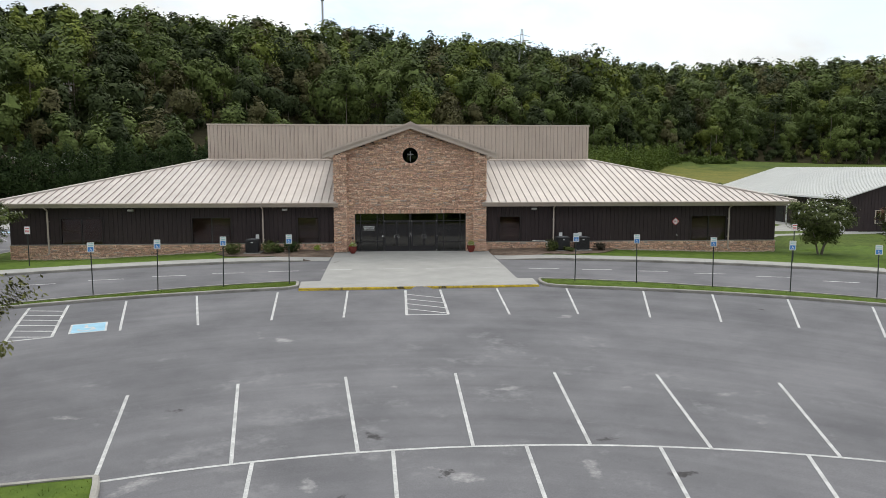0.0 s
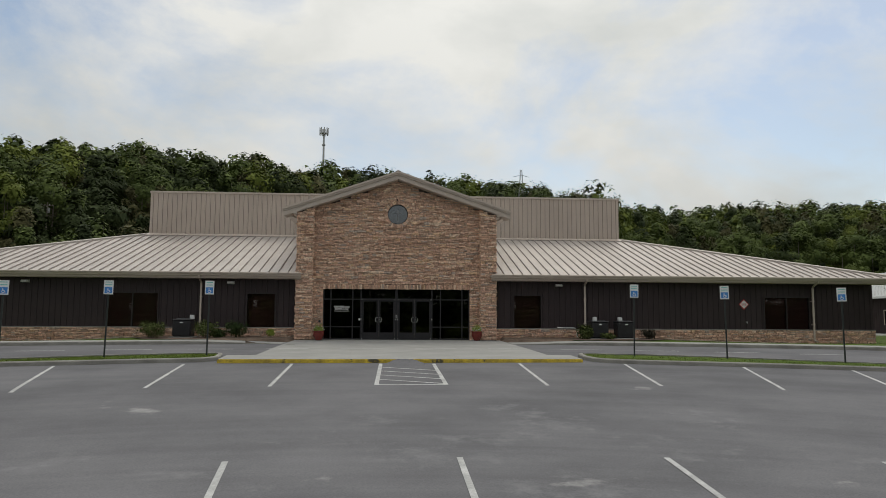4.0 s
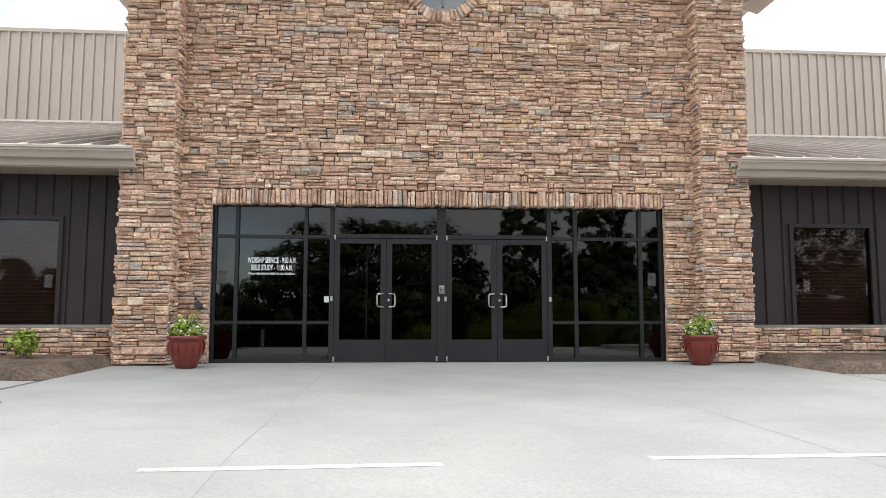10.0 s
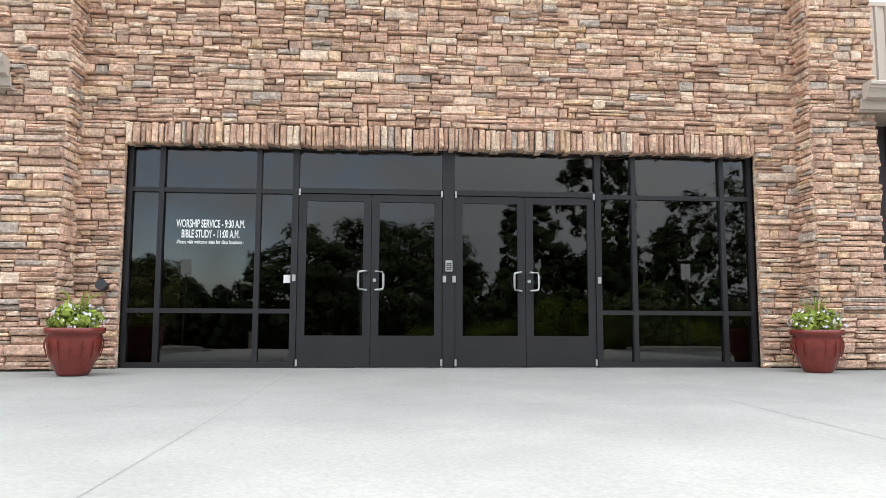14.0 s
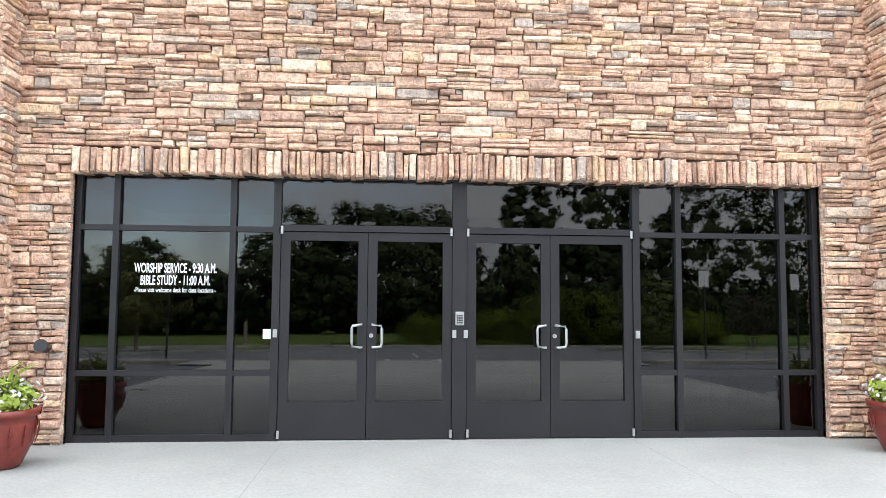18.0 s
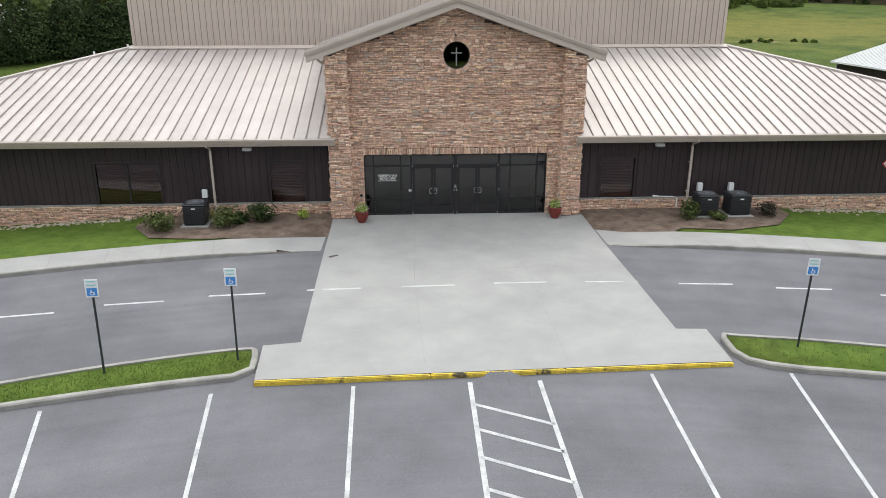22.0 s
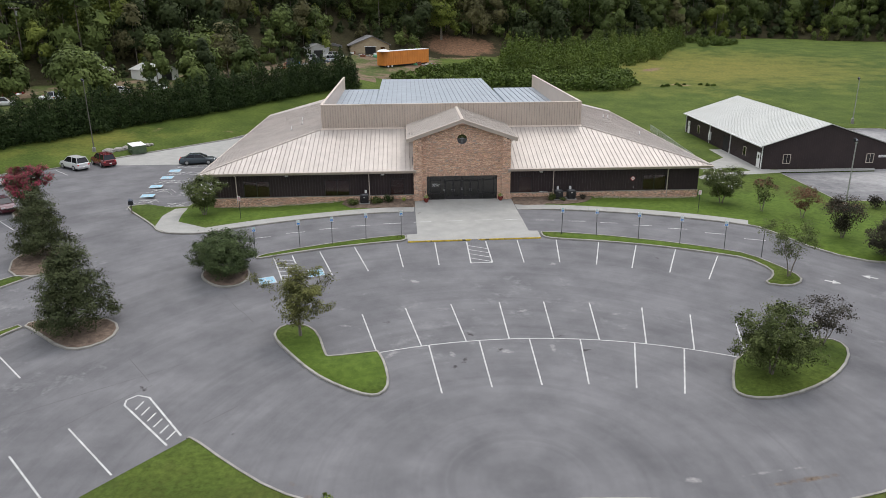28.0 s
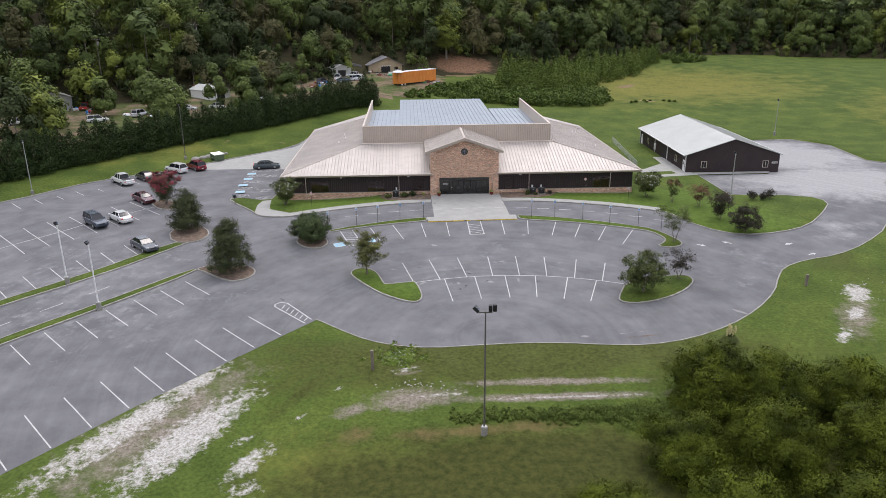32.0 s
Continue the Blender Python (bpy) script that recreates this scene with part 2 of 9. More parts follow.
BLUE_PAINT = surface("blue_bay_paint", (0.27, 0.47, 0.58), (0.20, 0.37, 0.47), rough=0.7, fine=16, coarse=1.5, bump=0.1, grain=0.15)
MULCH = surface("mulch", (0.20, 0.15, 0.115), (0.10, 0.072, 0.055), rough=0.95, fine=22, coarse=2.0, bump=0.9, grain=0.55, step=0.04)
STEEL = surface("galvanised_steel", (0.48, 0.48, 0.47), (0.40, 0.40, 0.39), rough=0.45, metal=0.6, fine=60, coarse=3, bump=0.03, grain=0.08)
POST = surface("post_paint", (0.035, 0.042, 0.038), (0.025, 0.03, 0.028), rough=0.5, fine=60, coarse=4, bump=0.03)
STEEL_DULL = surface("dull_grey_bar", (0.22, 0.225, 0.23), (0.18, 0.185, 0.19), rough=0.6, fine=40, coarse=3, bump=0.03)
WHITE = surface("white_enamel", (0.80, 0.80, 0.78), (0.74, 0.74, 0.72), rough=0.4, fine=60, coarse=3, bump=0.02, grain=0.03)
SIGN_BLUE = plain("sign_blue", (0.05, 0.24, 0.60), 0.4)
SIGN_GREEN = plain("sign_green", (0.22, 0.55, 0.52), 0.4)
RED = plain("warning_red", (0.55, 0.05, 0.05), 0.45)
BLACK = surface("black_plastic", (0.025, 0.025, 0.027), (0.018, 0.018, 0.02), rough=0.5, fine=50, coarse=3, bump=0.05)
RUBBER = plain("rubber", (0.02, 0.02, 0.021), 0.85)
GREY = surface("grey_cap", (0.30, 0.30, 0.30), (0.24, 0.24, 0.24), rough=0.5, fine=60, coarse=3, bump=0.03)
TERRACOTTA = surface("glazed_terracotta", (0.22, 0.040, 0.030), (0.15, 0.028, 0.022), rough=0.2, fine=30, coarse=6, bump=0.05, grain=0.12)
SOIL = surface("soil", (0.07, 0.05, 0.035), (0.04, 0.03, 0.02), fine=40, bump=0.6)
BARK = surface("bark", (0.24, 0.205, 0.17), (0.13, 0.11, 0.09), rough=0.95, fine=14, coarse=3, bump=0.8, grain=0.35, step=0.03)
WOOD = surface("weathered_wood", (0.26, 0.22, 0.18), (0.17, 0.14, 0.115), rough=0.9, fine=20, coarse=2, bump=0.3, grain=0.25)
CLEAR = glazing("clear_glass", (0.5, 0.53, 0.55), 1.5)
ORANGE = surface("orange_trailer", (0.72, 0.26, 0.05), (0.62, 0.21, 0.04), rough=0.5, fine=20, coarse=0.7, bump=0.02, grain=0.06)


def foliage(name, light, dark, spread=0.35, patch=0.12):
    """Leaves: a tone for each leaf, another for each stretch of the crown."""
    m = surface(name, light, dark, rough=0.62, fine=3.0, coarse=patch, bump=0, grain=0.2, spread=spread, by="island")
    b = m.node_tree.nodes["Principled BSDF"]
    b.inputs["Specular IOR Level"].default_value = 0.05
    return m


LEAF_WOODS = foliage("woods_leaves", (0.126, 0.160, 0.046), (0.050, 0.070, 0.025), 0.30, 0.07)
LEAF_PINE = foliage("pine_needles", (0.125, 0.165, 0.036), (0.062, 0.092, 0.022), 0.3, 0.2)
LEAF_HEDGE = foliage("hedge_leaves", (0.046, 0.070, 0.024), (0.020, 0.033, 0.013), 0.3, 0.5)
LEAF_OAK = foliage("oak_leaves", (0.082, 0.094, 0.042), (0.044, 0.054, 0.026), 0.35, 0.7)
LEAF_ROUND = foliage("laurel_leaves", (0.086, 0.112, 0.046), (0.046, 0.066, 0.028), 0.35, 0.7)
LEAF_MYRTLE = foliage("myrtle_leaves", (0.105, 0.125, 0.044), (0.055, 0.070, 0.026), 0.35, 0.9)
LEAF_YOUNG = foliage("young_tree_leaves", (0.165, 0.165, 0.058), (0.085, 0.090, 0.034), 0.35, 0.9)
# the near-black end paints shadowed gaps into the crowns, at random places
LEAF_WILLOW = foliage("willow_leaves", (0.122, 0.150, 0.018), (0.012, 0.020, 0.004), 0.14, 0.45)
LEAF_RED = foliage("myrtle_blooms", (0.30, 0.050, 0.085), (0.16, 0.050, 0.050), 0.35, 0.9)
LEAF_RUST = foliage("rust_leaves", (0.155, 0.070, 0.050), (0.085, 0.055, 0.034), 0.35, 0.9)
LEAF_PLUM = foliage("plum_leaves", (0.060, 0.050, 0.036), (0.034, 0.033, 0.025), 0.35, 0.9)
LEAF_SHRUB = foliage("shrub_leaves", (0.095, 0.115, 0.038), (0.050, 0.064, 0.022), 0.35, 2.0)
LEAF_LIME = foliage("lime_leaves", (0.34, 0.40, 0.08), (0.22, 0.28, 0.055), 0.25, 4.0)
PETAL = foliage("petals", (0.75, 0.73, 0.70), (0.6, 0.58, 0.62), 0.2, 9.0)
BLADES = foliage("grass_blades", (0.165, 0.205, 0.046), (0.110, 0.145, 0.032), 0.15, 0.8)
LEAF_BRIGHT = foliage("bright_weed_leaves", (0.17, 0.23, 0.045), (0.09, 0.13, 0.028), 0.3, 0.8)
LEAF_WEED = foliage("weed_leaves", (0.105, 0.140, 0.030), (0.055, 0.078, 0.018), 0.3, 0.8)


def patched(m, patches, light, dark, fine=6.0, wide_scale=0.32, edge=0.12):
    """Lays bare patches (x, y, half length, half width, turn, strength) into a ground material."""
    t = m.node_tree
    b = t.nodes["Principled BSDF"]
    where = t.nodes["Geometry"]
    wide = node(t, "ShaderNodeTexNoise", Scale=wide_scale, Detail=8.0, Roughness=0.74)
    link(t, where.outputs["Position"], wide.inputs["Vector"])
    total = None
    for x, y, a, c, turn, force in patches:
        s = node(t, "ShaderNodeMapping", Location=(x, y, 0), Rotation=(0, 0, radians(turn)), Scale=(a, c, 60.0))
        s.vector_type = "TEXTURE"
        link(t, where.outputs["Position"], s.inputs["Vector"])
        d = t.nodes.new("ShaderNodeVectorMath")
        d.operation = "LENGTH"
        link(t, s.outputs[0], d.inputs[0])
        f = node(t, "ShaderNodeMapRange", From_Min=0.2, From_Max=1.25, To_Min=force, To_Max=0.0)
        link(t, d.outputs["Value"], f.inputs[0])
        if total is None:
            total = f.outputs[0]
        else:
            mx = t.nodes.new("ShaderNodeMath")
            mx.operation = "MAXIMUM"
            link(t, total, mx.inputs[0])
            link(t, f.outputs[0], mx.inputs[1])
            total = mx.outputs[0]
    add = t.nodes.new("ShaderNodeMath")
    link(t, total, add.inputs[0])
    link(t, wide.outputs[0], add.inputs[1])
    cut = node(t, "ShaderNodeMapRange", From_Min=0.86, From_Max=0.86 + edge)
    link(t, add.outputs[0], cut.inputs[0])
    grain = node(t, "ShaderNodeTexNoise", Scale=fine, Detail=4.0, Roughness=0.7)
    link(t, where.outputs["Position"], grain.inputs["Vector"])
    tone = t.nodes.new("ShaderNodeValToRGB")
    tone.color_ramp.elements[0].position, tone.color_ramp.elements[0].color = 0.35, (*dark, 1)
    tone.color_ramp.elements[1].position, tone.color_ramp.elements[1].color = 0.62, (*light, 1)
    link(t, grain.outputs[0], tone.inputs[0])
    mix = t.nodes.new("ShaderNodeMix")
    mix.data_type = "RGBA"
    link(t, cut.outputs[0], mix.inputs[0])
    link(t, b.inputs["Base Color"].links[0].from_socket, mix.inputs[6])
    link(t, tone.outputs[0], mix.inputs[7])
    link(t, mix.outputs[2], b.inputs["Base Color"])
    return m


def ringed(m, cx, cy, low, high):
    """Wear that runs in rings, as cars turn round the lot."""
    t = m.node_tree
    b = t.nodes["Principled BSDF"]
    where = t.nodes["Geometry"]
    off = t.nodes.new("ShaderNodeVectorMath")
    off.operation = "SUBTRACT"
    off.inputs[1].default_value = (cx, cy, 0)
    link(t, where.outputs["Position"], off.inputs[0])
    d = t.nodes.new("ShaderNodeVectorMath")
    d.operation = "LENGTH"
    link(t, off.outputs[0], d.inputs[0])
    small = t.nodes.new("ShaderNodeVectorMath")
    small.operation = "SCALE"
    small.inputs["Scale"].default_value = 0.06
    link(t, off.outputs[0], small.inputs[0])
    joined = t.nodes.new("ShaderNodeVectorMath")
    link(t, small.outputs[0], joined.inputs[0])
    link(t, d.outputs["Value"], joined.inputs[1])
    n = node(t, "ShaderNodeTexNoise", Scale=0.75, Detail=7.0, Roughness=0.62, Distortion=0.5)
    link(t, joined.outputs[0], n.inputs["Vector"])
    f = node(t, "ShaderNodeMapRange", From_Min=0.3, From_Max=0.7, To_Min=low, To_Max=high)
    link(t, n.outputs[0], f.inputs[0])
    hsv = t.nodes.new("ShaderNodeHueSaturation")
    link(t, b.inputs["Base Color"].links[0].from_socket, hsv.inputs["Color"])
    link(t, f.outputs[0], hsv.inputs["Value"])
    link(t, hsv.outputs[0], b.inputs["Base Color"])
    return m


patched(YELLOW, [(-2.7, -13.85, 0.16, 0.3, 0, 0.42), (-0.85, -13.8, 0.34, 0.3, 0, 0.55), (1.35, -13.75, 0.42, 0.3, 0, 0.52), (2.95, -13.7, 0.14, 0.3, 0, 0.42), (-3.9, -13.9, 0.2, 0.3, 0, 0.42)], (0.10, 0.085, 0.045), (0.055, 0.05, 0.035), 9.0, 9.0, 0.14)
ASPHALT = surface("asphalt", (0.166, 0.163, 0.168), (0.113, 0.111, 0.116), rough=0.9, fine=30, coarse=0.3, bump=0.3, grain=0.16, step=0.008)
patched(ASPHALT, [(62, 4, 25, 17, 0, 0.85), (62, 26, 24, 22, 0, 0.9), (50, -20, 12, 8, 30, 0.45)], (0.32, 0.314, 0.310), (0.26, 0.255, 0.252), 2.0, 0.2, 0.30)
patched(ASPHALT, [(0, -30, 40, 22, 0, 0.31), (-44, -34, 34, 40, 20, 0.37), (30, -30, 30, 30, 0, 0.30)], (0.216, 0.213, 0.215), (0.18, 0.177, 0.181), 3.0, 0.5, 0.14)
patched(ASPHALT, [(-1, -17, 16, 3, 0, 0.24), (0, -36, 14, 5, 0, 0.24), (-45, -30, 20, 20, 50, 0.27), (0, -30, 40, 24, 0, 0.2)], (0.108, 0.106, 0.109), (0.080, 0.079, 0.081), 5.0, 0.8, 0.14)
patched(ASPHALT, [(-10.68, -30.18, 1.0, 0.45, 0, 0.42), (9.44, -31.55, 1.5, 0.65, 47, 0.42), (3.6, -34.34, 2.0, 0.45, 94, 0.42), (-1.39, -27.98, 1.0, 0.65, 141, 0.42), (6.28, -28.72, 1.5, 0.45, 8, 0.42), (-7.34, -34.7, 2.0, 0.65, 55, 0.42), (-3.28, -34.73, 1.0, 0.45, 102, 0.42), (-5.62, -22.77, 1.5, 0.65, 149, 0.42), (2.44, -28.49, 2.0, 0.45, 16, 0.42), (6.35, -19.86, 1.0, 0.65, 63, 0.42), (-6.66, -21.89, 1.5, 0.45, 110, 0.42), (0.31, -34.53, 2.0, 0.65, 157, 0.42), (9.35, -29.43, 1.0, 0.45, 24, 0.42)],
        (0.29, 0.285, 0.28), (0.22, 0.215, 0.212), 6.0, 1.3, 0.16)
patched(ASPHALT, [(-7.72, -29.84, 0.9, 0.35, 0, 0.42), (-0.02, -34.42, 0.9, 0.35, 61, 0.42), (15.83, -19.14, 0.9, 0.35, 122, 0.42), (5.7, -34.78, 0.9, 0.35, 3, 0.42), (-2.5, -35.58, 0.9, 0.35, 64, 0.42), (-1.84, -32.06, 0.9, 0.35, 125, 0.42), (4.54, -32.64, 0.9, 0.35, 6, 0.42), (-3.2, -36.5, 0.9, 0.35, 67, 0.42), (-22.5, -38, 0.9, 0.35, 128, 0.42), (-16, -43, 0.9, 0.35, 9, 0.42)],
        (0.075, 0.072, 0.072), (0.05, 0.048, 0.048), 8.0, 2.2, 0.10)
patched(CONCRETE, [(0.6, -12.2, 7.5, 2.4, 2, 0.30), (-0.5, -6, 3.0, 7, 0, 0.24), (3.2, -8, 1.2, 6, 12, 0.27)], (0.245, 0.24, 0.218), (0.19, 0.185, 0.168), 3.0, 0.8, 0.26)
# sand and dirt washed up against the south kerb, pale scuffs where cars turn
patched(ASPHALT, [(-10.2, -48.9, 2.6, 0.5, -22, 0.55), (13.5, -48.6, 4.5, 0.35, 8, 0.50), (-12, -47.6, 1.2, 0.6, -30, 0.45)], (0.17, 0.135, 0.105), (0.08, 0.062, 0.05), 4.0, 1.2, 0.22)
patched(ASPHALT, [(25.1, -44.0, 2.0, 0.4, -48, 0.60), (7.9, -48.3, 0.7, 0.5, 0, 0.5), (12, -47.9, 5.0, 0.25, 8, 0.42)], (0.30, 0.29, 0.285), (0.23, 0.22, 0.215), 5.0, 1.0, 0.25)
ringed(ASPHALT, -0.4, -48.0, 0.90, 1.08)
# black streaks on the roof sheets beside the gable
patched(ROOF, [(-5.42, 1.6, 0.13, 2.6, 0, 0.52), (-5.72, 2.4, 0.10, 2.2, 0, 0.50), (-6.22, 1.0, 0.05, 2.4, 0, 0.45), (5.42, 1.2, 0.10, 2.4, 0, 0.5), (5.75, 0.6, 0.08, 1.5, 0, 0.46)], (0.10, 0.09, 0.085), (0.05, 0.045, 0.043), 9.0, 2.2, 0.16)
GRASS = surface("grass", (0.083, 0.112, 0.022), (0.044, 0.068, 0.013), rough=0.95, fine=3.2, coarse=0.16, bump=0.6, grain=0.40, step=0.05)
for matt in (GRASS, ASPHALT, MULCH, CONCRETE):
    matt.node_tree.nodes["Principled BSDF"].inputs["Specular IOR Level"].default_value = 0.12
patched(GRASS, [(72, 120, 80, 58, 10, 0.72), (-55, 32, 34, 9, 48, 0.50), (0, -66, 40, 12, 0, 0.40), (45, -45, 14, 20, 0, 0.34), (150, 60, 60, 60, 0, 0.9), (-16, -66, 9, 8, 0, 0.5), (20, -150, 90, 60, 0, 0.4)],
        (0.168, 0.158, 0.036), (0.106, 0.104, 0.024), 1.4, 0.16, 0.36)
patched(GRASS, [(0, -52, 45, 9, 0, 0.75), (42, -30, 8, 22, 0, 0.5)], (0.074, 0.082, 0.020), (0.036, 0.046, 0.011), 2.6, 0.3, 0.30)
# rank dark grass below the track and along the gravel; darker round the large trees
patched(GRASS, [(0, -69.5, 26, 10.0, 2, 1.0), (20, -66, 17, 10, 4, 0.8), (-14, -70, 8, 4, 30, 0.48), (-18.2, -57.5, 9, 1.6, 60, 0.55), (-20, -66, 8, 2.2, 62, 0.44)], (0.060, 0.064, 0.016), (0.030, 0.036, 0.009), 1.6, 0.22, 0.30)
patched(GRASS, [(-3, -62.6, 15, 1.4, 3, 0.58), (-13, -62.5, 5, 2.5, 30, 0.5)], (0.135, 0.105, 0.042), (0.085, 0.070, 0.028), 2.4, 0.4, 0.30)
patched(GRASS, [(-62, 27, 14, 3, 48, 0.30), (-47, 42, 14, 3, 48, 0.33), (-36, 45, 6, 2, 40, 0.3), (46, 101, 7, 3, 40, 0.5), (57, 92, 9, 3, 0, 0.45), (84, 112, 14, 5, 0, 0.3)], (0.27, 0.20, 0.115), (0.18, 0.125, 0.07), 3.0, 0.35, 0.12)
patched(GRASS, [(4, -56.4, 14, 0.95, -1, 0.70), (3, -58.65, 15, 1.0, 0, 0.72), (-8.5, -58.3, 6.5, 2.5, 8, 0.70), (-13.6, -59.6, 3.2, 1.6, 30, 0.58), (-9.0, -54.2, 3.0, 0.8, 12, 0.5), (-28.6, -61.0, 17, 6.2, 57, 0.62), (36.5, -45.5, 10, 3.4, 57, 0.60)], (0.235, 0.205, 0.17), (0.12, 0.10, 0.072), 4.0, 0.75, 0.30)
patched(GRASS, [(-31.0, -61.2, 15, 3.0, 57, 0.54), (-27.2, -54.8, 7.0, 2.2, 55, 0.52), (-25.8, -62.6, 12, 3.4, 60, 0.60), (-20.5, -65.5, 4.5, 1.8, 55, 0.50), (-23.0, -58.2, 4, 1.6, 62, 0.50), (-21.5, -63, 2.4, 1.2, 40, 0.43), (-20.5, -68.5, 2.6, 2.2, 30, 0.43), (-15, -56.4, 1.1, 0.7, 20, 0.45), (-17.5, -60.3, 2.4, 0.6, 45, 0.40),
                (-9.2, -53.7, 2.4, 0.9, 15, 0.47), (4, -58.75, 13, 0.4, 0, 0.46), (-6, -57.9, 6, 0.6, 6, 0.42), (39.4, -40.6, 4.6, 2.2, 60, 0.60), (36.6, -45, 4.2, 1.5, 54, 0.54), (32.6, -49.8, 3.4, 1.3, 50, 0.52), (-36, -72, 6, 3, 55, 0.46)],
        (0.47, 0.455, 0.43), (0.21, 0.19, 0.16), 5.0, 1.5, 0.16)
# watered lawn by the hall and on the islands
patched(GRASS, [(-20, -3.5, 15, 6, 0, 1.0), (24, -5, 17, 9, 0, 1.0), (-13, -14, 8, 3, 18, 1.0), (15, -15.5, 10, 3, -24, 1.0), (-11, -35, 6, 6, 0, 1.0), (36, -16, 12, 12, 0, 0.8)], (0.088, 0.132, 0.023), (0.058, 0.094, 0.016), 1.6, 0.4, 0.2)
LITTER = patched(surface("leaf_litter", (0.050, 0.044, 0.022), (0.024, 0.022, 0.012), rough=0.95, fine=2.0, coarse=0.2, bump=0.3, grain=0.4),
                 [(-20, 90, 200, 200, 0, 0.33)], (0.060, 0.075, 0.028), (0.030, 0.040, 0.016), 1.2)
patched(LITTER, [(10, 146, 16, 9, 0, 0.8)], (0.21, 0.12, 0.072), (0.11, 0.066, 0.042), 1.5, 0.3, 0.2)
patched(GRASS, [(8, 137, 16, 7, 0, 0.55), (60, 118, 10, 4, 50, 0.55)], (0.22, 0.15, 0.09), (0.12, 0.085, 0.05), 1.5, 0.3, 0.2)
YARD = patched(surface("bare_yard", (0.20, 0.145, 0.10), (0.12, 0.088, 0.062), rough=0.95, fine=1.5, coarse=0.25, bump=0.3, grain=0.3),
               [(-60, 80, 200, 200, 0, 0.42)], (0.085, 0.105, 0.034), (0.05, 0.062, 0.022), 1.2, 0.12, 0.08)
for matt in (LITTER, YARD):
    matt.node_tree.nodes["Principled BSDF"].inputs["Specular IOR Level"].default_value = 0.1
for matt in (BROWN, BROWN_TRIM):
    matt.node_tree.nodes["Principled BSDF"].inputs["Specular IOR Level"].default_value = 0.2


# ---- building blocks ----
def mesh_of(bm, name, material, smooth=False):
    me = bpy.data.meshes.new(name)
    bm.to_mesh(me)
    bm.free()
    me.materials.append(material)
    if smooth:
        for p in me.polygons:
            p.use_smooth = True
    return me


def thing(name, label, category, at=(0, 0, 0), turn=0.0, group="", kind=""):
    ob = new(name)
    ob.empty_display_size = 0.3
    ob.matrix_world = pose(*at, 0, 0, turn)
    return tagged(ob, label, category, group, kind)


def part(name, bm, material, parent, label="", smooth=False):
    ob = new(name, mesh_of(bm, name, material, smooth))
    ob.parent = parent
    return tagged(ob, label)


def shared(name, me, parent, m=None, label=""):
    ob = new(name, me)
    ob.parent = parent
    if m is not None:
        ob.matrix_basis = m
    return tagged(ob, label)


def solo(name, bm, material, label, category, kind="", group="", smooth=False):
    return tagged(new(name, mesh_of(bm, name, material, smooth)), label, category, group, kind)


def add_box(bm, lo, hi, m=None, bevel=0.0):
    x0, y0, z0 = lo
    x1, y1, z1 = hi
    vs = [bm.verts.new(c) for c in ((x0, y0, z0), (x1, y0, z0), (x1, y1, z0), (x0, y1, z0), (x0, y0, z1), (x1, y0, z1), (x1, y1, z1), (x0, y1, z1))]
    fs = [bm.faces.new([vs[i] for i in f]) for f in ((0, 3, 2, 1), (4, 5, 6, 7), (0, 1, 5, 4), (1, 2, 6, 5), (2, 3, 7, 6), (3, 0, 4, 7))]
    if bevel:
        es = {e for f in fs for e in f.edges}
        done = bmesh.ops.bevel(bm, geom=list(es), offset=bevel, segments=1, affect="EDGES")
        vs = list({v for f in done["faces"] for v in f.verts} | {v for v in vs if v.is_valid})
    if m is not None:
        bmesh.ops.transform(bm, matrix=m, verts=[v for v in vs if v.is_valid])
    return vs


def box(lo, hi, m=None, bevel=0.0):
    bm = bmesh.new()
    add_box(bm, lo, hi, m, bevel)
    return bm


def add_prism(bm, outline, lo, hi, axis="z"):
    """A polygon drawn out along an axis between two values."""
    def spot(p, v):
        return {"z": (p[0], p[1], v), "y": (p[0], v, p[1]), "x": (v, p[0], p[1])}[axis]
    a = [bm.verts.new(spot(p, lo)) for p in outline]
    b = [bm.verts.new(spot(p, hi)) for p in outline]
    n = len(outline)
    bm.faces.new(a)
    bm.faces.new(b[::-1])
    for i in range(n):
        bm.faces.new((a[i], b[i], b[(i + 1) % n], a[(i + 1) % n]))
    bmesh.ops.recalc_face_normals(bm, faces=bm.faces[:])
    return a + b


def prism(outline, lo, hi, axis="z"):
    bm = bmesh.new()
    add_prism(bm, outline, lo, hi, axis)
    return bm


def add_tube(bm, pts, radii, seg=8, caps=True):
    rings = []
    pts = [Vector(p) for p in pts]
    for i, (p, r) in enumerate(zip(pts, radii)):
        way = (pts[min(i + 1, len(pts) - 1)] - pts[max(i - 1, 0)]).normalized()
        side = way.orthogonal().normalized() if abs(way.z) < 0.99 else Vector((1, 0, 0))
        up = way.cross(side).normalized()
        side = up.cross(way).normalized()
        rings.append([bm.verts.new(p + r * (math.cos(2 * math.pi * k / seg) * side + math.sin(2 * math.pi * k / seg) * up)) for k in range(seg)])
    for a, b in zip(rings, rings[1:]):
        best = min(range(seg), key=lambda s: (a[0].co - b[s].co).length)
        for k in range(seg):
            bm.faces.new((a[k], a[(k + 1) % seg], b[(k + 1 + best) % seg], b[(k + best) % seg]))
    if caps:
        bm.faces.new(rings[0][::-1])
        bm.faces.new(rings[-1])


def tube(pts, radii, seg=8):
    bm = bmesh.new()
    add_tube(bm, pts, radii if isinstance(radii, (list, tuple)) else [radii] * len(pts), seg)
    return bm


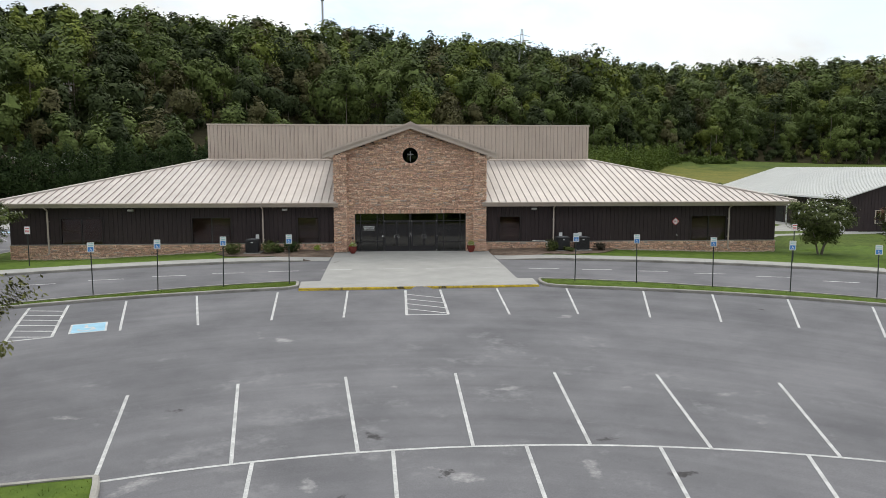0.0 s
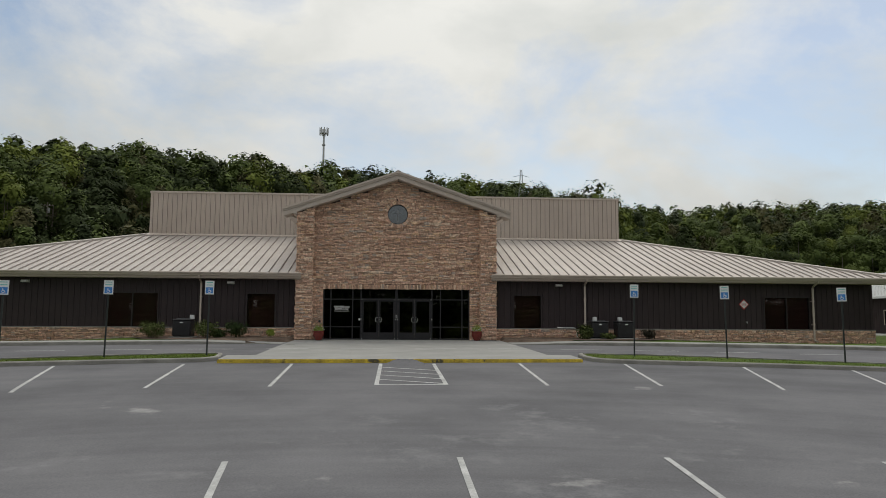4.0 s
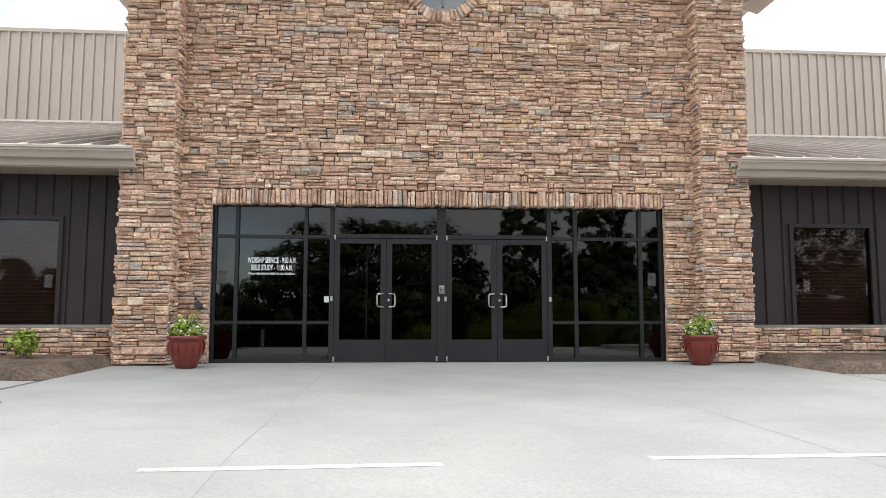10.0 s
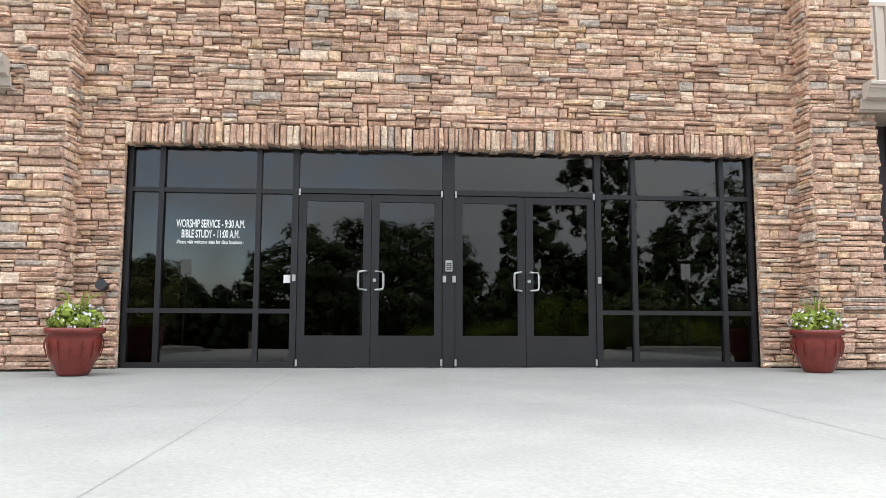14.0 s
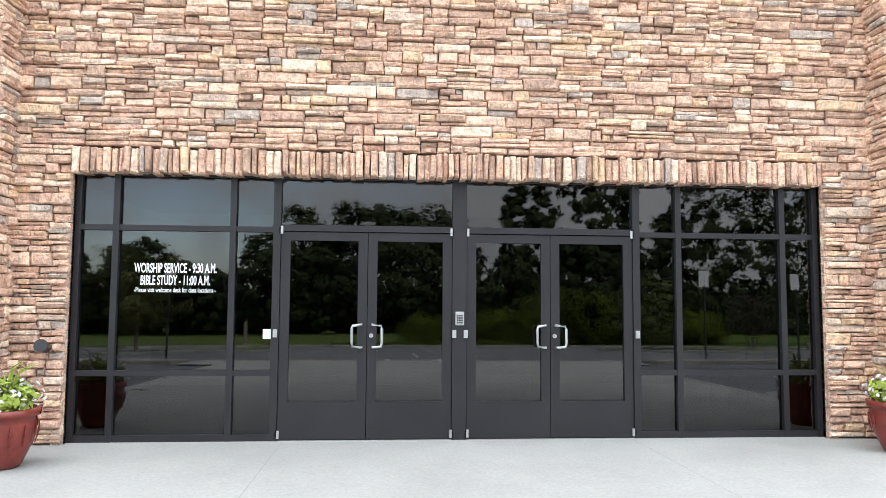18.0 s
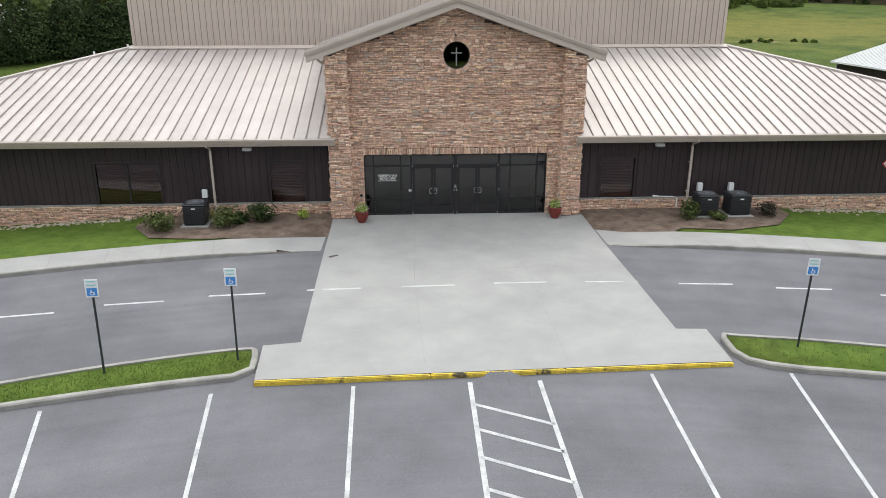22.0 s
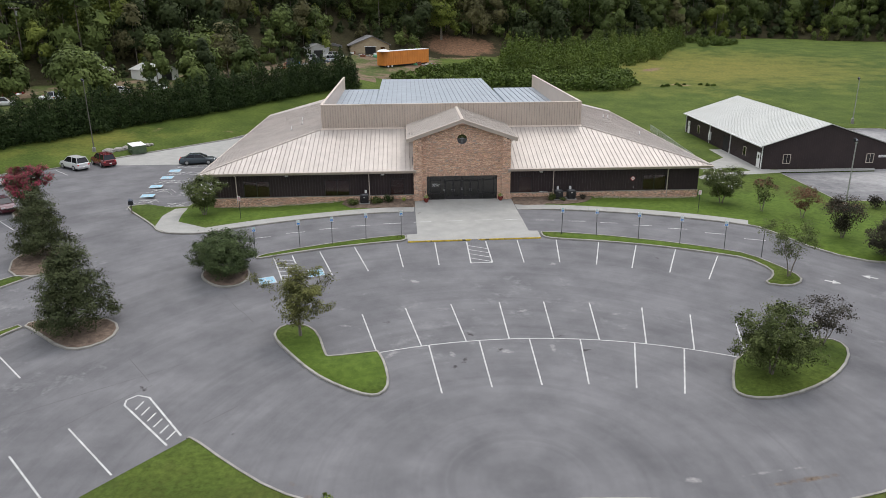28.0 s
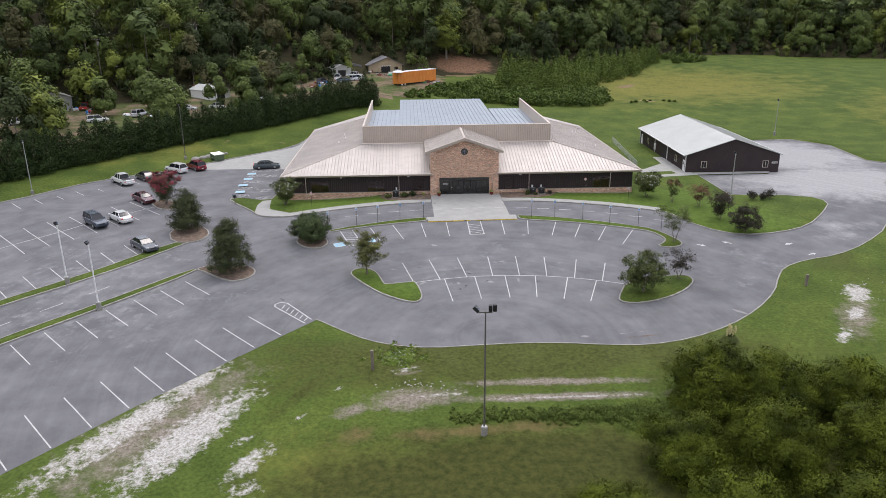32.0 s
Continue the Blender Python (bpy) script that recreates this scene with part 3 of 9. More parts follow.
def lathe(profile, seg=20):
    bm = bmesh.new()
    rings = [[bm.verts.new((r * math.cos(2 * math.pi * k / seg), r * math.sin(2 * math.pi * k / seg), z)) for k in range(seg)] for r, z in profile]
    for a, b in zip(rings, rings[1:]):
        for k in range(seg):
            bm.faces.new((a[k], a[(k + 1) % seg], b[(k + 1) % seg], b[k]))
    bm.faces.new(rings[0][::-1])
    bm.faces.new(rings[-1])
    return bm


def quick(name, verts, faces, material, smooth=False):
    """A mesh object from numpy arrays of quads or triangles."""
    me = bpy.data.meshes.new(name)
    verts, faces = np.asarray(verts, np.float32), np.asarray(faces, np.int32)
    k = faces.shape[1]
    me.vertices.add(len(verts))
    me.vertices.foreach_set("co", verts.ravel())
    me.loops.add(faces.size)
    me.loops.foreach_set("vertex_index", faces.ravel())
    me.polygons.add(len(faces))
    me.polygons.foreach_set("loop_start", np.arange(0, faces.size, k, dtype=np.int32))
    me.update(calc_edges=True)
    me.materials.append(material)
    if smooth:
        me.polygons.foreach_set("use_smooth", np.ones(len(faces), bool))
    return me


# ---- lie of the land ----
def along(x, knots):
    return np.interp(x, [k[0] for k in knots], [k[1] for k in knots])


LEVELS = [(-400, -7.5), (-130, -4.6), (-70, -3.45), (-58, -2.42), (-45, -1.828), (-27, -1.16), (-19.6, -0.672), (-14.3, -0.43), (-12.4, -0.275), (-8, -0.145), (-2, -0.03), (0, 0.0), (45, 0.0), (60, 0.6), (180, 7.5), (400, 14.0)]
FOOT = [(-600, 20), (-200, 40), (-110, 66), (-60, 100), (-20, 134), (20, 142), (60, 152), (85, 178), (130, 196), (170, 182), (230, 165), (400, 140), (700, 100)]
CREST = [(-600, 60), (-160, 53), (-110, 50), (-60, 49), (0, 51), (60, 47), (110, 37), (140, 38), (180, 40), (260, 42), (340, 36), (500, 30), (700, 26)]


def height(x, y):
    x, y = np.asarray(x, float), np.asarray(y, float)
    z = along(y, LEVELS)
    bank = (x + 53.0) * -0.76 + (y - 21.0) * 0.65
    z = z + np.clip(bank * 0.15, 0, 2.6) * (x < 5) * np.clip((5 - x) / 30, 0, 1)
    dip = np.clip((np.abs(x) - 13) / 10, 0, 1) * np.clip((y + 4.5) / 4, 0, 1) * np.clip((20 - y) / 12, 0, 1) * (x > -34) * (x < 31) * np.where(x < 0, 0.5, 0.3)
    z = z - dip
    rise = np.clip((y - along(x, FOOT)) * 0.42, 0, None)
    top = along(x, CREST)
    hill = top * (1 - np.exp(-rise / top))
    swell = 1.2 * np.sin(x * 0.045 + 1) * np.cos(y * 0.05) + 0.8 * np.sin(x * 0.021 - y * 0.033)
    z = z + hill + swell * np.clip((np.abs(y) - 60) / 60, 0, 1) * 0.5
    return z


def ground_at(x, y):
    return float(height(x, y))


def rounded(points, times=2, closed=True):
    """Cuts the corners of a line, as a kerb machine rounds them."""
    p = [Vector((a, b)) for a, b in points]
    for _ in range(times):
        q = [] if closed else [p[0]]
        n = len(p)
        for i in range(n if closed else n - 1):
            a, b = p[i], p[(i + 1) % n]
            q += [a * 0.75 + b * 0.25, a * 0.25 + b * 0.75]
        p = q if closed else q + [p[-1]]
    return [(v.x, v.y) for v in p]


def resampled(points, step, closed=True):
    out, pts = [], points + points[:1] if closed else points
    for (ax, ay), (bx, by) in zip(pts, pts[1:]):
        n = max(1, int(math.ceil(math.hypot(bx - ax, by - ay) / step)))
        out += [(ax + (bx - ax) * i / n, ay + (by - ay) * i / n) for i in range(n)]
    return out if closed else out + [pts[-1]]


def area2(p):
    return sum(a[0] * b[1] - b[0] * a[1] for a, b in zip(p, p[1:] + p[:1]))


def offset(points, d):
    """A closed loop moved to its inside by d."""
    sign = 1 if area2(points) > 0 else -1
    out, n = [], len(points)
    for i in range(n):
        a, b, c = Vector(points[i - 1]), Vector(points[i]), Vector(points[(i + 1) % n])
        u, w = (b - a), (c - b)
        u, w = (u / u.length if u.length > 1e-6 else w.normalized()), (w / w.length if w.length > 1e-6 else u.normalized())
        nn = Vector((-(u.y + w.y), u.x + w.x))
        nn = nn.normalized() * sign if nn.length > 1e-6 else Vector((-u.y, u.x)) * sign
        out.append((b.x + nn.x * d, b.y + nn.y * d))
    return out


def inside(poly, x, y):
    x, y = np.asarray(x), np.asarray(y)
    hit = np.zeros(x.shape, bool)
    for (ax, ay), (bx, by) in zip(poly, poly[1:] + poly[:1]):
        cross = (ay > y) != (by > y)
        with np.errstate(divide="ignore", invalid="ignore"):
            hit ^= cross & (x < (bx - ax) * (y - ay) / (by - ay) + ax)
    return hit


def bow(cx, cy, r, x0, x1, n=14):
    return [(x, cy + math.sqrt(r * r - (x - cx) ** 2)) for x in np.linspace(x0, x1, n)]


SOUTH_KERB = (-0.31, -59.67, 46.45)
NORTH_KERB = (0.45, -54.6, 43.0)
ROAD_EDGE = (-0.1, -59.75, 55.6)
SOUTH_EDGE = [(-62.67, -96.3), (-41.12, -69.59), (-27.71, -54.06), (-18.48, -43.46), (-18.08, -43.27), (-15.64, -45.63), (-12.81, -47.99), (-10.16, -49.19), (-6.98, -49.82), (-2.79, -49.58), (1.6, -49.34), (5.79, -49.58),
              (9.88, -50.21), (13.58, -50.44), (17.71, -49.51), (22.5, -47.13), (26.92, -43.67), (30.86, -39.33), (32.98, -35.65), (35.07, -32.75), (38.67, -30.63), (43.57, -29.22), (49.25, -25.66), (55.61, -20.16)]
EAST_EDGE = [(62.51, -10.15), (67.86, -1.38), (70.04, 3.52), (111.29, 1.32), (111.52, 10.22), (75.89, 11.32), (79.04, 41.51), (58.71, 41.08), (57.91, 9.94), (41.2, 9.81), (41.2, 9.81), (40.97, -3.7),
             (40.97, -3.7), (52.43, -5.14), (54.17, -8.68), (50.59, -13.55), (45.46, -18.98), (40.33, -21.28), (34.74, -21.83), (30.97, -18.97), (28.5, -12.43)]
WEST_EDGE = [(-28.61, -10.42), (-30.48, -9.62), (-31.63, -7.48), (-36.45, -1.24), (-36.03, -0.08), (-31.27, 0.65), (-30.07, 0.83), (-29.09, 19.65), (-28.46, 50.91), (-26, 60), (-14, 66), (-18, 72),
             (-28, 60), (-32.9, 42.69), (-40.7, 34.23), (-46.76, 27.63), (-52.12, 20.65), (-61.48, 13.78), (-71.23, -0.52), (-99.63, -32.2), (-120.06, -57.1)]
LOT = rounded(SOUTH_EDGE + EAST_EDGE + bow(*ROAD_EDGE, 27.0, 6.2, 9) + [(5.6, -4.3), (5.59, -4.15), (5.5, 0.2), (5.5, 0.3), (-5.3, 0.3), (-5.3, 0.2), (-5.40, -4.25), (-5.41, -4.4)] + bow(*ROAD_EDGE, -6.4, -26, 9) + WEST_EDGE, 1)
ISLES = {
    "crescent_west": rounded(bow(*SOUTH_KERB, -19.6, -6.2, 8) + [(-6.22, -12.4)] + bow(*NORTH_KERB, -6.5, -19.4, 8), 1),
    "crescent_east": rounded(bow(*NORTH_KERB, 24.2, 7.2, 9) + [(6.62, -12.0), (6.62, -13.35)] + bow(*SOUTH_KERB, 7.6, 23.5, 9) + [(24.53, -22.25), (23.99, -23.6), (22.55, -24.86), (24.44, -25.65), (26.18, -24.69), (26.22, -22.94)], 1),
    "round_isle": rounded([(-23.23, -18.9), (-23.57, -20.73), (-22.31, -22.49), (-21.04, -23.19), (-19.74, -22.91), (-19.11, -21.37), (-19.67, -19.43), (-20.54, -18.54)], 2),
    "west_isle": rounded([(-15.62, -30.52), (-15.65, -31.78), (-14.59, -33.63), (-12.38, -36.86), (-10.52, -38.62), (-8.66, -39.81), (-7.76, -39.63), (-7.33, -38.37), (-7.67, -35.85), (-8.14, -34.29), (-8.33, -34.19), (-11.43, -34.74), (-11.63, -34.54),
                          (-12.46, -31.33), (-13.52, -29.96), (-14.81, -29.75)], 1),
    "east_isle": rounded([(15.44, -35.89), (13.43, -39.95), (13.51, -41.02), (14.7, -41.52), (16.62, -41.25), (19.36, -40.01), (21.61, -38.28), (23.28, -36.15), (23.32, -34.6), (22.02, -34.1), (18.88, -34.75)], 1),
    "tree_isle": rounded([(-34.23, -28.81), (-32.77, -29.9), (-29.75, -32.65), (-28.17, -32.86), (-26.76, -31.43), (-26.91, -29.3), (-28.47, -27.93), (-32.62, -27.77)], 1),
    "median_south": rounded([(-34.62, -28.62), (-33.64, -29.31), (-40.9, -38.9), (-47.58, -47.06), (-70.47, -75.7), (-71.44, -74.88), (-48.44, -45.69), (-41.56, -37.6)], 1),
    "end_isle": rounded([(-41.27, -15.49), (-39.45, -13.2), (-37.09, -13.8), (-35.56, -16.14), (-35.4, -18.27), (-36.63, -20.18), (-39.59, -19.95)], 1),
    "median_north": rounded([(-36.91, -19.6), (-37.92, -20.85), (-45.4, -30.75), (-52.33, -38.4), (-72.32, -62.9), (-73.28, -62.13), (-53.19, -36.95), (-46.5, -29.2), (-39.78, -20.1)], 1),
    "myrtle_isle": rounded([(-48.3, -1.52), (-46.31, -0.19), (-43.97, -1.94), (-42.44, -4.47), (-43.85, -6), (-46.2, -5.02)], 1),
}
APRON = [(-5.3, 0.3), (-5.27, -1.8), (-5.27, -4.2), (-5.2, -11.82), (-6.22, -11.96), (-6.12, -13.83), (6.46, -13.51), (6.5, -11.6), (5.63, -11.53), (5.5, -4.0), (5.5, 0.3)]
WALKS = {
    "walk_west": bow(*ROAD_EDGE, -27.5, -5.3, 14) + [(-5.26, -2.75)] + [(x, y + 1.65) for x, y in bow(*ROAD_EDGE, -6.4, -26, 12)] + [(-29.23, -6.73), (-30.19, 0.06), (-31.48, -0.32), (-31.47, -4.58), (-31.06, -8.65), (-29.4, -10.02)],
    "walk_east": bow(*ROAD_EDGE, 27.4, 5.6, 14) + [(5.52, -2.40)] + [(x, y + 1.65) for x, y in bow(*ROAD_EDGE, 6.6, 28.0, 12)],
    "walk_warehouse": [(40.89, 9.52), (58.11, 9.75), (58.16, 11.52), (40.83, 11.38), (40.57, 25.3), (38.33, 25.3), (37.98, 19.42), (33.62, 15.11), (31.57, 14.13), (32.13, 12.37), (37.62, 12.95), (37.98, 10.99), (30.44, 9.24), (30.41, 8.07)],
}
BEDS = {
    "bed_west": [(-5.24, 0.05), (-5.27, -2.7), (-7.0, -2.8), (-9.8, -3.25), (-12.2, -3.0), (-13.2, -1.6), (-13.0, 0.05)],
    "bed_east": [(5.46, 0.05), (5.49, -2.4), (8.0, -2.7), (11.0, -3.2), (13.2, -2.6), (14.4, -1.1), (14.4, 0.05)],
}
CONCRETE_DRIVE = [(-29.17, 20.62), (-28.56, 50.91), (-26, 60), (-14, 66), (-18, 72), (-28, 60), (-32.9, 42.69), (-40.7, 34.23), (-46.76, 27.63), (-49.59, 24.04), (-45.29, 21.69), (-39.36, 21.66)]


def apron_at(y):
    return along(y, [(-14.0, -0.272), (-8.0, -0.13), (-2, -0.02), (0.3, 0.012)])


def paving_at(x, y):
    if bool(inside(APRON, np.array([x]), np.array([y]))[0]):
        return float(apron_at(y))
    return ground_at(x, y)


def bare(x, y):
    """Stretches of the lot's edge that have no kerb."""
    return (abs(x) < 5.72 and y > -5.5) or (x > 40 and y > 9.5 and x < 58) or (x < -18.7 and y < -16 + 1.08 * x) or y > 50 or x > 90


def build_ground():
    from_loops = [(resampled(LOT, 1.6), True)] + [(resampled(p, 0.8), False) for p in ISLES.values()]
    pts, edges = [], []

    def add_line(line, closed=True):
        base = len(pts)
        pts.extend(line)
        n = len(line)
        edges.extend((base + i, base + (i + 1) % n) for i in range(n if closed else n - 1))
    backs = []
    for loop, outer in from_loops:
        back = offset(loop, -0.16 if outer else 0.16)
        backs.append((loop, back, outer))
        add_line(loop)
        add_line(back)
    add_line(resampled(APRON, 1.2))
    for w in list(WALKS.values()) + list(BEDS.values()) + [CONCRETE_DRIVE]:
        add_line(resampled(w, 1.2))
    for y in (0.0, -2.0, -5.0, -8.0, -12.4, -14.3, -19.6, -27.0, -45.0, -58.0):
        add_line(resampled([(-118, y), (100, y)], 3.0, False), False)
    grow = [float(v) for v in np.geomspace(6, 900, 15)]
    xs = [-125 - g * 3 for g in grow[::-1]] + list(np.arange(-125, 126, 4.17)) + [125 + g * 3 for g in grow]
    ys = [-105 - g * 3 for g in grow[::-1]] + list(np.arange(-105, 262, 4.17)) + [262 + g * 3 for g in grow]
    rng = random.Random(3)
    for x in xs:
        for y in ys:
            pts.append((x + rng.uniform(-0.6, 0.6), y + rng.uniform(-0.6, 0.6)))
    from mathutils.geometry import delaunay_2d_cdt
    vs, _, faces, *_ = delaunay_2d_cdt([Vector(p) for p in pts], edges, [], 0, 0.002)
    v = np.array([(p.x, p.y) for p in vs])
    f = np.array([t for t in faces if len(t) == 3])
    mid = v[f].mean(axis=1)
    mx, my = mid[:, 0], mid[:, 1]
    paved = inside(LOT, mx, my)
    for p in ISLES.values():
        paved &= ~inside(p, mx, my)
    apron = inside(APRON, mx, my)
    walks = [inside(w, mx, my) for w in WALKS.values()]
    drive = inside(CONCRETE_DRIVE, mx, my) & paved
    beds = [inside(w, mx, my) & ~np.any(walks, axis=0) for w in BEDS.values()]
    rim = (np.abs(mx) < 9) & (my > -4.6) & (my < 0.1) & ~paved & ~apron & ~np.any(walks, axis=0)
    beds[0], beds[1] = beds[0] | (rim & (mx < 0)), beds[1] | (rim & (mx > 0))
    beds.append(np.any([inside(offset(ISLES[k], 0.16), mx, my) for k in ("round_isle", "tree_isle", "end_isle", "myrtle_isle")], axis=0))
    z = height(v[:, 0], v[:, 1])
    low = np.zeros(len(v), bool)
    low[np.unique(f[paved | apron])] = True
    for loop, back, outer in backs:
        key = {(round(a, 3), round(b, 3)) for a, b in loop}
        low |= np.array([(round(a, 3), round(b, 3)) in key for a, b in v])
    near = np.clip((140 - np.abs(v).max(axis=1)) / 20, 0, 1)

    def sheet(mask, name, zz, material, label, category):
        used, back_index = np.unique(f[mask], return_inverse=True)
        me = quick(name, np.c_[v[used], zz[used]], back_index.reshape(-1, 3), material)
        return tagged(new(name, me), label, category, "", "structure")
    by_door = np.zeros(len(v), bool)
    by_door[np.unique(f[np.any(walks, axis=0)])] = True
    by_door &= np.abs(v[:, 0]) < 9.6
    walk_z = z + 0.004 + 0.136 * np.clip((np.abs(v[:, 0]) - 5.6) / 3.4, 0, 1)
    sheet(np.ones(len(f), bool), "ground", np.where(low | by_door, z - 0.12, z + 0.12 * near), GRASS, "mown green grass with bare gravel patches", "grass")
    sheet(paved & ~apron & ~drive, "road", z, ASPHALT, "weathered grey asphalt parking lot and drive", "asphalt")
    sheet(drive, "drive", z, CONCRETE, "pale concrete service drive", "pavement")
    foot = along(mx, FOOT)
    bank = (mx + 53.0) * -0.76 + (my - 21.0) * 0.65
    woody = (my > foot - 3) & (my < foot + 420)
    sheet(woody, "forest_floor", z + 0.12 * near + 0.05, LITTER, "dark leaf litter under the trees", "forest floor")
    sheet((bank > 15.5) & (mx < 2) & (my < foot - 3) & (my > 0) & ~woody & ~((mx > -16) & (my < 92)), "yard", z + 0.12 * near + 0.05, YARD, "bare brown yard with weeds behind the hedge", "dirt")
    sheet(apron, "apron", apron_at(v[:, 1]), CONCRETE, "pale broom-finished concrete entrance apron", "pavement")
    for (key, _), m in zip(WALKS.items(), walks):
        sheet(m & ~paved, key, walk_z, CONCRETE, "pale concrete footpath", "pavement")
    for i, m in enumerate(beds):
        sheet(m, "planting_bed", np.where(by_door, walk_z + 0.003, np.where(low & (v[:, 1] > -4), z + 0.008, z + 0.16)), MULCH, "brown bark mulch planting bed", "mulch")
    # kerbs: a rounded concrete section swept along each edge
    for (loop, back, outer), key in zip(backs, ["lot_kerb"] + [k + "_kerb" for k in ISLES]):
        bm = bmesh.new()
        rings = []
        for (ax, ay), (bx, by) in zip(loop, back):
            g = ground_at(ax, ay)
            mx_, my_ = ax + (bx - ax) * 0.2, ay + (by - ay) * 0.2
            # the kerb drops to the apron by the doors
            k = min(1.0, max(0.0, (abs(ax) - 5.6) / 3.4)) if ay > -6.5 else 1.0
            rings.append([bm.verts.new(c) for c in ((ax, ay, g - 0.1), (ax, ay, g + 0.008 + 0.107 * k), (mx_, my_, g + 0.009 + 0.141 * k), (bx, by, g + 0.010 + 0.140 * k), (bx, by, g - 0.05))])
        n = len(loop)
        for i in range(n):
            j = (i + 1) % n
            if bare(*loop[i]) or bare(*loop[j]):
                continue
            for k in range(4):
                bm.faces.new((rings[i][k], rings[j][k], rings[j][k + 1], rings[i][k + 1]))
        bmesh.ops.recalc_face_normals(bm, faces=bm.faces[:])
        bmesh.ops.delete(bm, geom=[x for x in bm.verts if not x.link_faces], context="VERTS")
        solo("kerb", bm, KERB, "cast concrete kerb, weathered", "kerb", "structure")


build_ground()


def strip(bm, pts, width, lift=0.008):
    """A painted line on the ground."""
    pts = [Vector(p) for p in resampled([tuple(p) for p in pts], 0.6, False)]
    rows = []
    for i, p in enumerate(pts):
        way = (pts[min(i + 1, len(pts) - 1)] - pts[max(i - 1, 0)]).normalized()
        n = Vector((-way.y, way.x)) * width / 2
        rows.append([bm.verts.new((q.x, q.y, paving_at(q.x, q.y) + lift)) for q in (p + n, p - n)])
    for a, b in zip(rows, rows[1:]):
        bm.faces.new((a[0], a[1], b[1], b[0]))
    bmesh.ops.recalc_face_normals(bm, faces=bm.faces[:])


def line(pts, width=0.10, label="painted white parking bay line", name="bay_line", group="bay lines", material=None, lift=0.008):
    bm = bmesh.new()
    strip(bm, pts, width, lift)
    for f in bm.faces:
        if f.normal.z < 0:
            f.normal_flip()
    return solo(name, bm, material or PAINT, label, "road marking", "structure", group)


# ---- the hall ----
hall = thing("church_hall", "church hall with stone gable, dark siding and tan metal roofs", "building")
WALL_X0, WALL_X1, EAVE_X0, EAVE_X1 = -27.3, 26.7, -28.35, 27.85
BOX_X0, BOX_X1, BOX_Y = -16.15, 15.2, 9.45
EAVE_Y, EAVE_Z, TOP_Z = -0.62, 3.5, 6.52
BACK_Y = 48.0
SLOPE = (TOP_Z - EAVE_Z) / (BOX_Y - EAVE_Y)


def stone_block(bm, x0, x1, z0, z1, face, depth, rng, m=None, cols=3, rows=2):
    """One split-face ledge stone: worn edges and a broken, bulging front towards -y."""
    g = 0.0048
    x0, x1, z0, z1 = x0 + g, x1 - g, z0 + g, z1 - g
    c = min(0.016, (z1 - z0) * 0.24)
    out = face - rng.uniform(0.0, 0.065)
    tilt, lean = rng.uniform(-0.014, 0.014), rng.uniform(-0.012, 0.018)
    nx, nz = cols + 2, rows + 2
    fx = [0.0, c / (x1 - x0)] + [k / (cols - 1) for k in range(1, cols - 1)] + [1 - c / (x1 - x0), 1.0]
    fz = [0.0, c / (z1 - z0)] + [k / (rows - 1) for k in range(1, rows - 1)] + [1 - c / (z1 - z0), 1.0]
    pts, index = [], {}
    for i in range(nx):
        for k in range(nz):
            edge = i in (0, nx - 1) or k in (0, nz - 1)
            x = x0 + (x1 - x0) * fx[i] + rng.uniform(-0.006, 0.006)
            z = z0 + (z1 - z0) * fz[k] + rng.uniform(-0.005, 0.005)
            y = out + tilt * (fx[i] - 0.5) + lean * (0.5 - fz[k]) + (c * rng.uniform(0.9, 1.7) if edge else rng.uniform(-0.009, 0.009))
            index[i, k] = len(pts)
            pts.append((x, y, z))
    rim = [(i, 0) for i in range(nx)] + [(nx - 1, k) for k in range(1, nz)] + [(i, nz - 1) for i in range(nx - 2, -1, -1)] + [(0, k) for k in range(nz - 2, 0, -1)]
    corners = [(0, 0), (nx - 1, 0), (nx - 1, nz - 1), (0, nz - 1)]
    base = len(pts)
    pts += [(x0, depth, z0), (x1, depth, z0), (x1, depth, z1), (x0, depth, z1)]
    if m is not None:
        pts = [m @ Vector(p) for p in pts]
    v = [bm.verts.new(p) for p in pts]
    for i in range(nx - 1):
        for k in range(nz - 1):
            bm.faces.new((v[index[i, k]], v[index[i + 1, k]], v[index[i + 1, k + 1]], v[index[i, k + 1]]))
    n = len(rim)
    stops = [rim.index(q) for q in corners] + [n]
    for q in range(4):
        side = [v[index[rim[r % n]]] for r in range(stops[q], stops[q + 1] + 1)]
        bm.faces.new([v[base + q], v[base + (q + 1) % 4]] + side[::-1])


def courses(z0, z1, rng, lo=0.115, hi=0.195):
    """Bands of the wall, each laid with two or three courses of stones."""
    z = z0
    while z < z1 - 0.03:
        h = min(rng.uniform(lo, hi), z1 - z)
        if z1 - z - h < 0.10:
            h = z1 - z
        yield z, z + h
        z += h


def fill(x0, x1, z0, z1, rng, emit):
    """Breaks one stretch of a band into stacks of stones, thick and thin by turns."""
    x = x0
    while x < x1 - 0.02:
        w = rng.uniform(0.16, 0.52)
        if x1 - x - w < 0.14:
            w = x1 - x
        h = z1 - z0
        n = max(1, min(4, round(h / rng.choice((0.05, 0.065, 0.08, 0.10)))))
        cuts = [rng.uniform(0.7, 1.3) for _ in range(n)]
        total, z = sum(cuts), z0
        for c in cuts:
            top = z + h * c / total
            if w > 0.24 and rng.random() < 0.5:
                mid = x + w * rng.uniform(0.3, 0.7)
                emit(x, mid, z, top)
                emit(mid, x + w, z, top)
            else:
                emit(x, x + w, z, top)
            z = top
        x += w


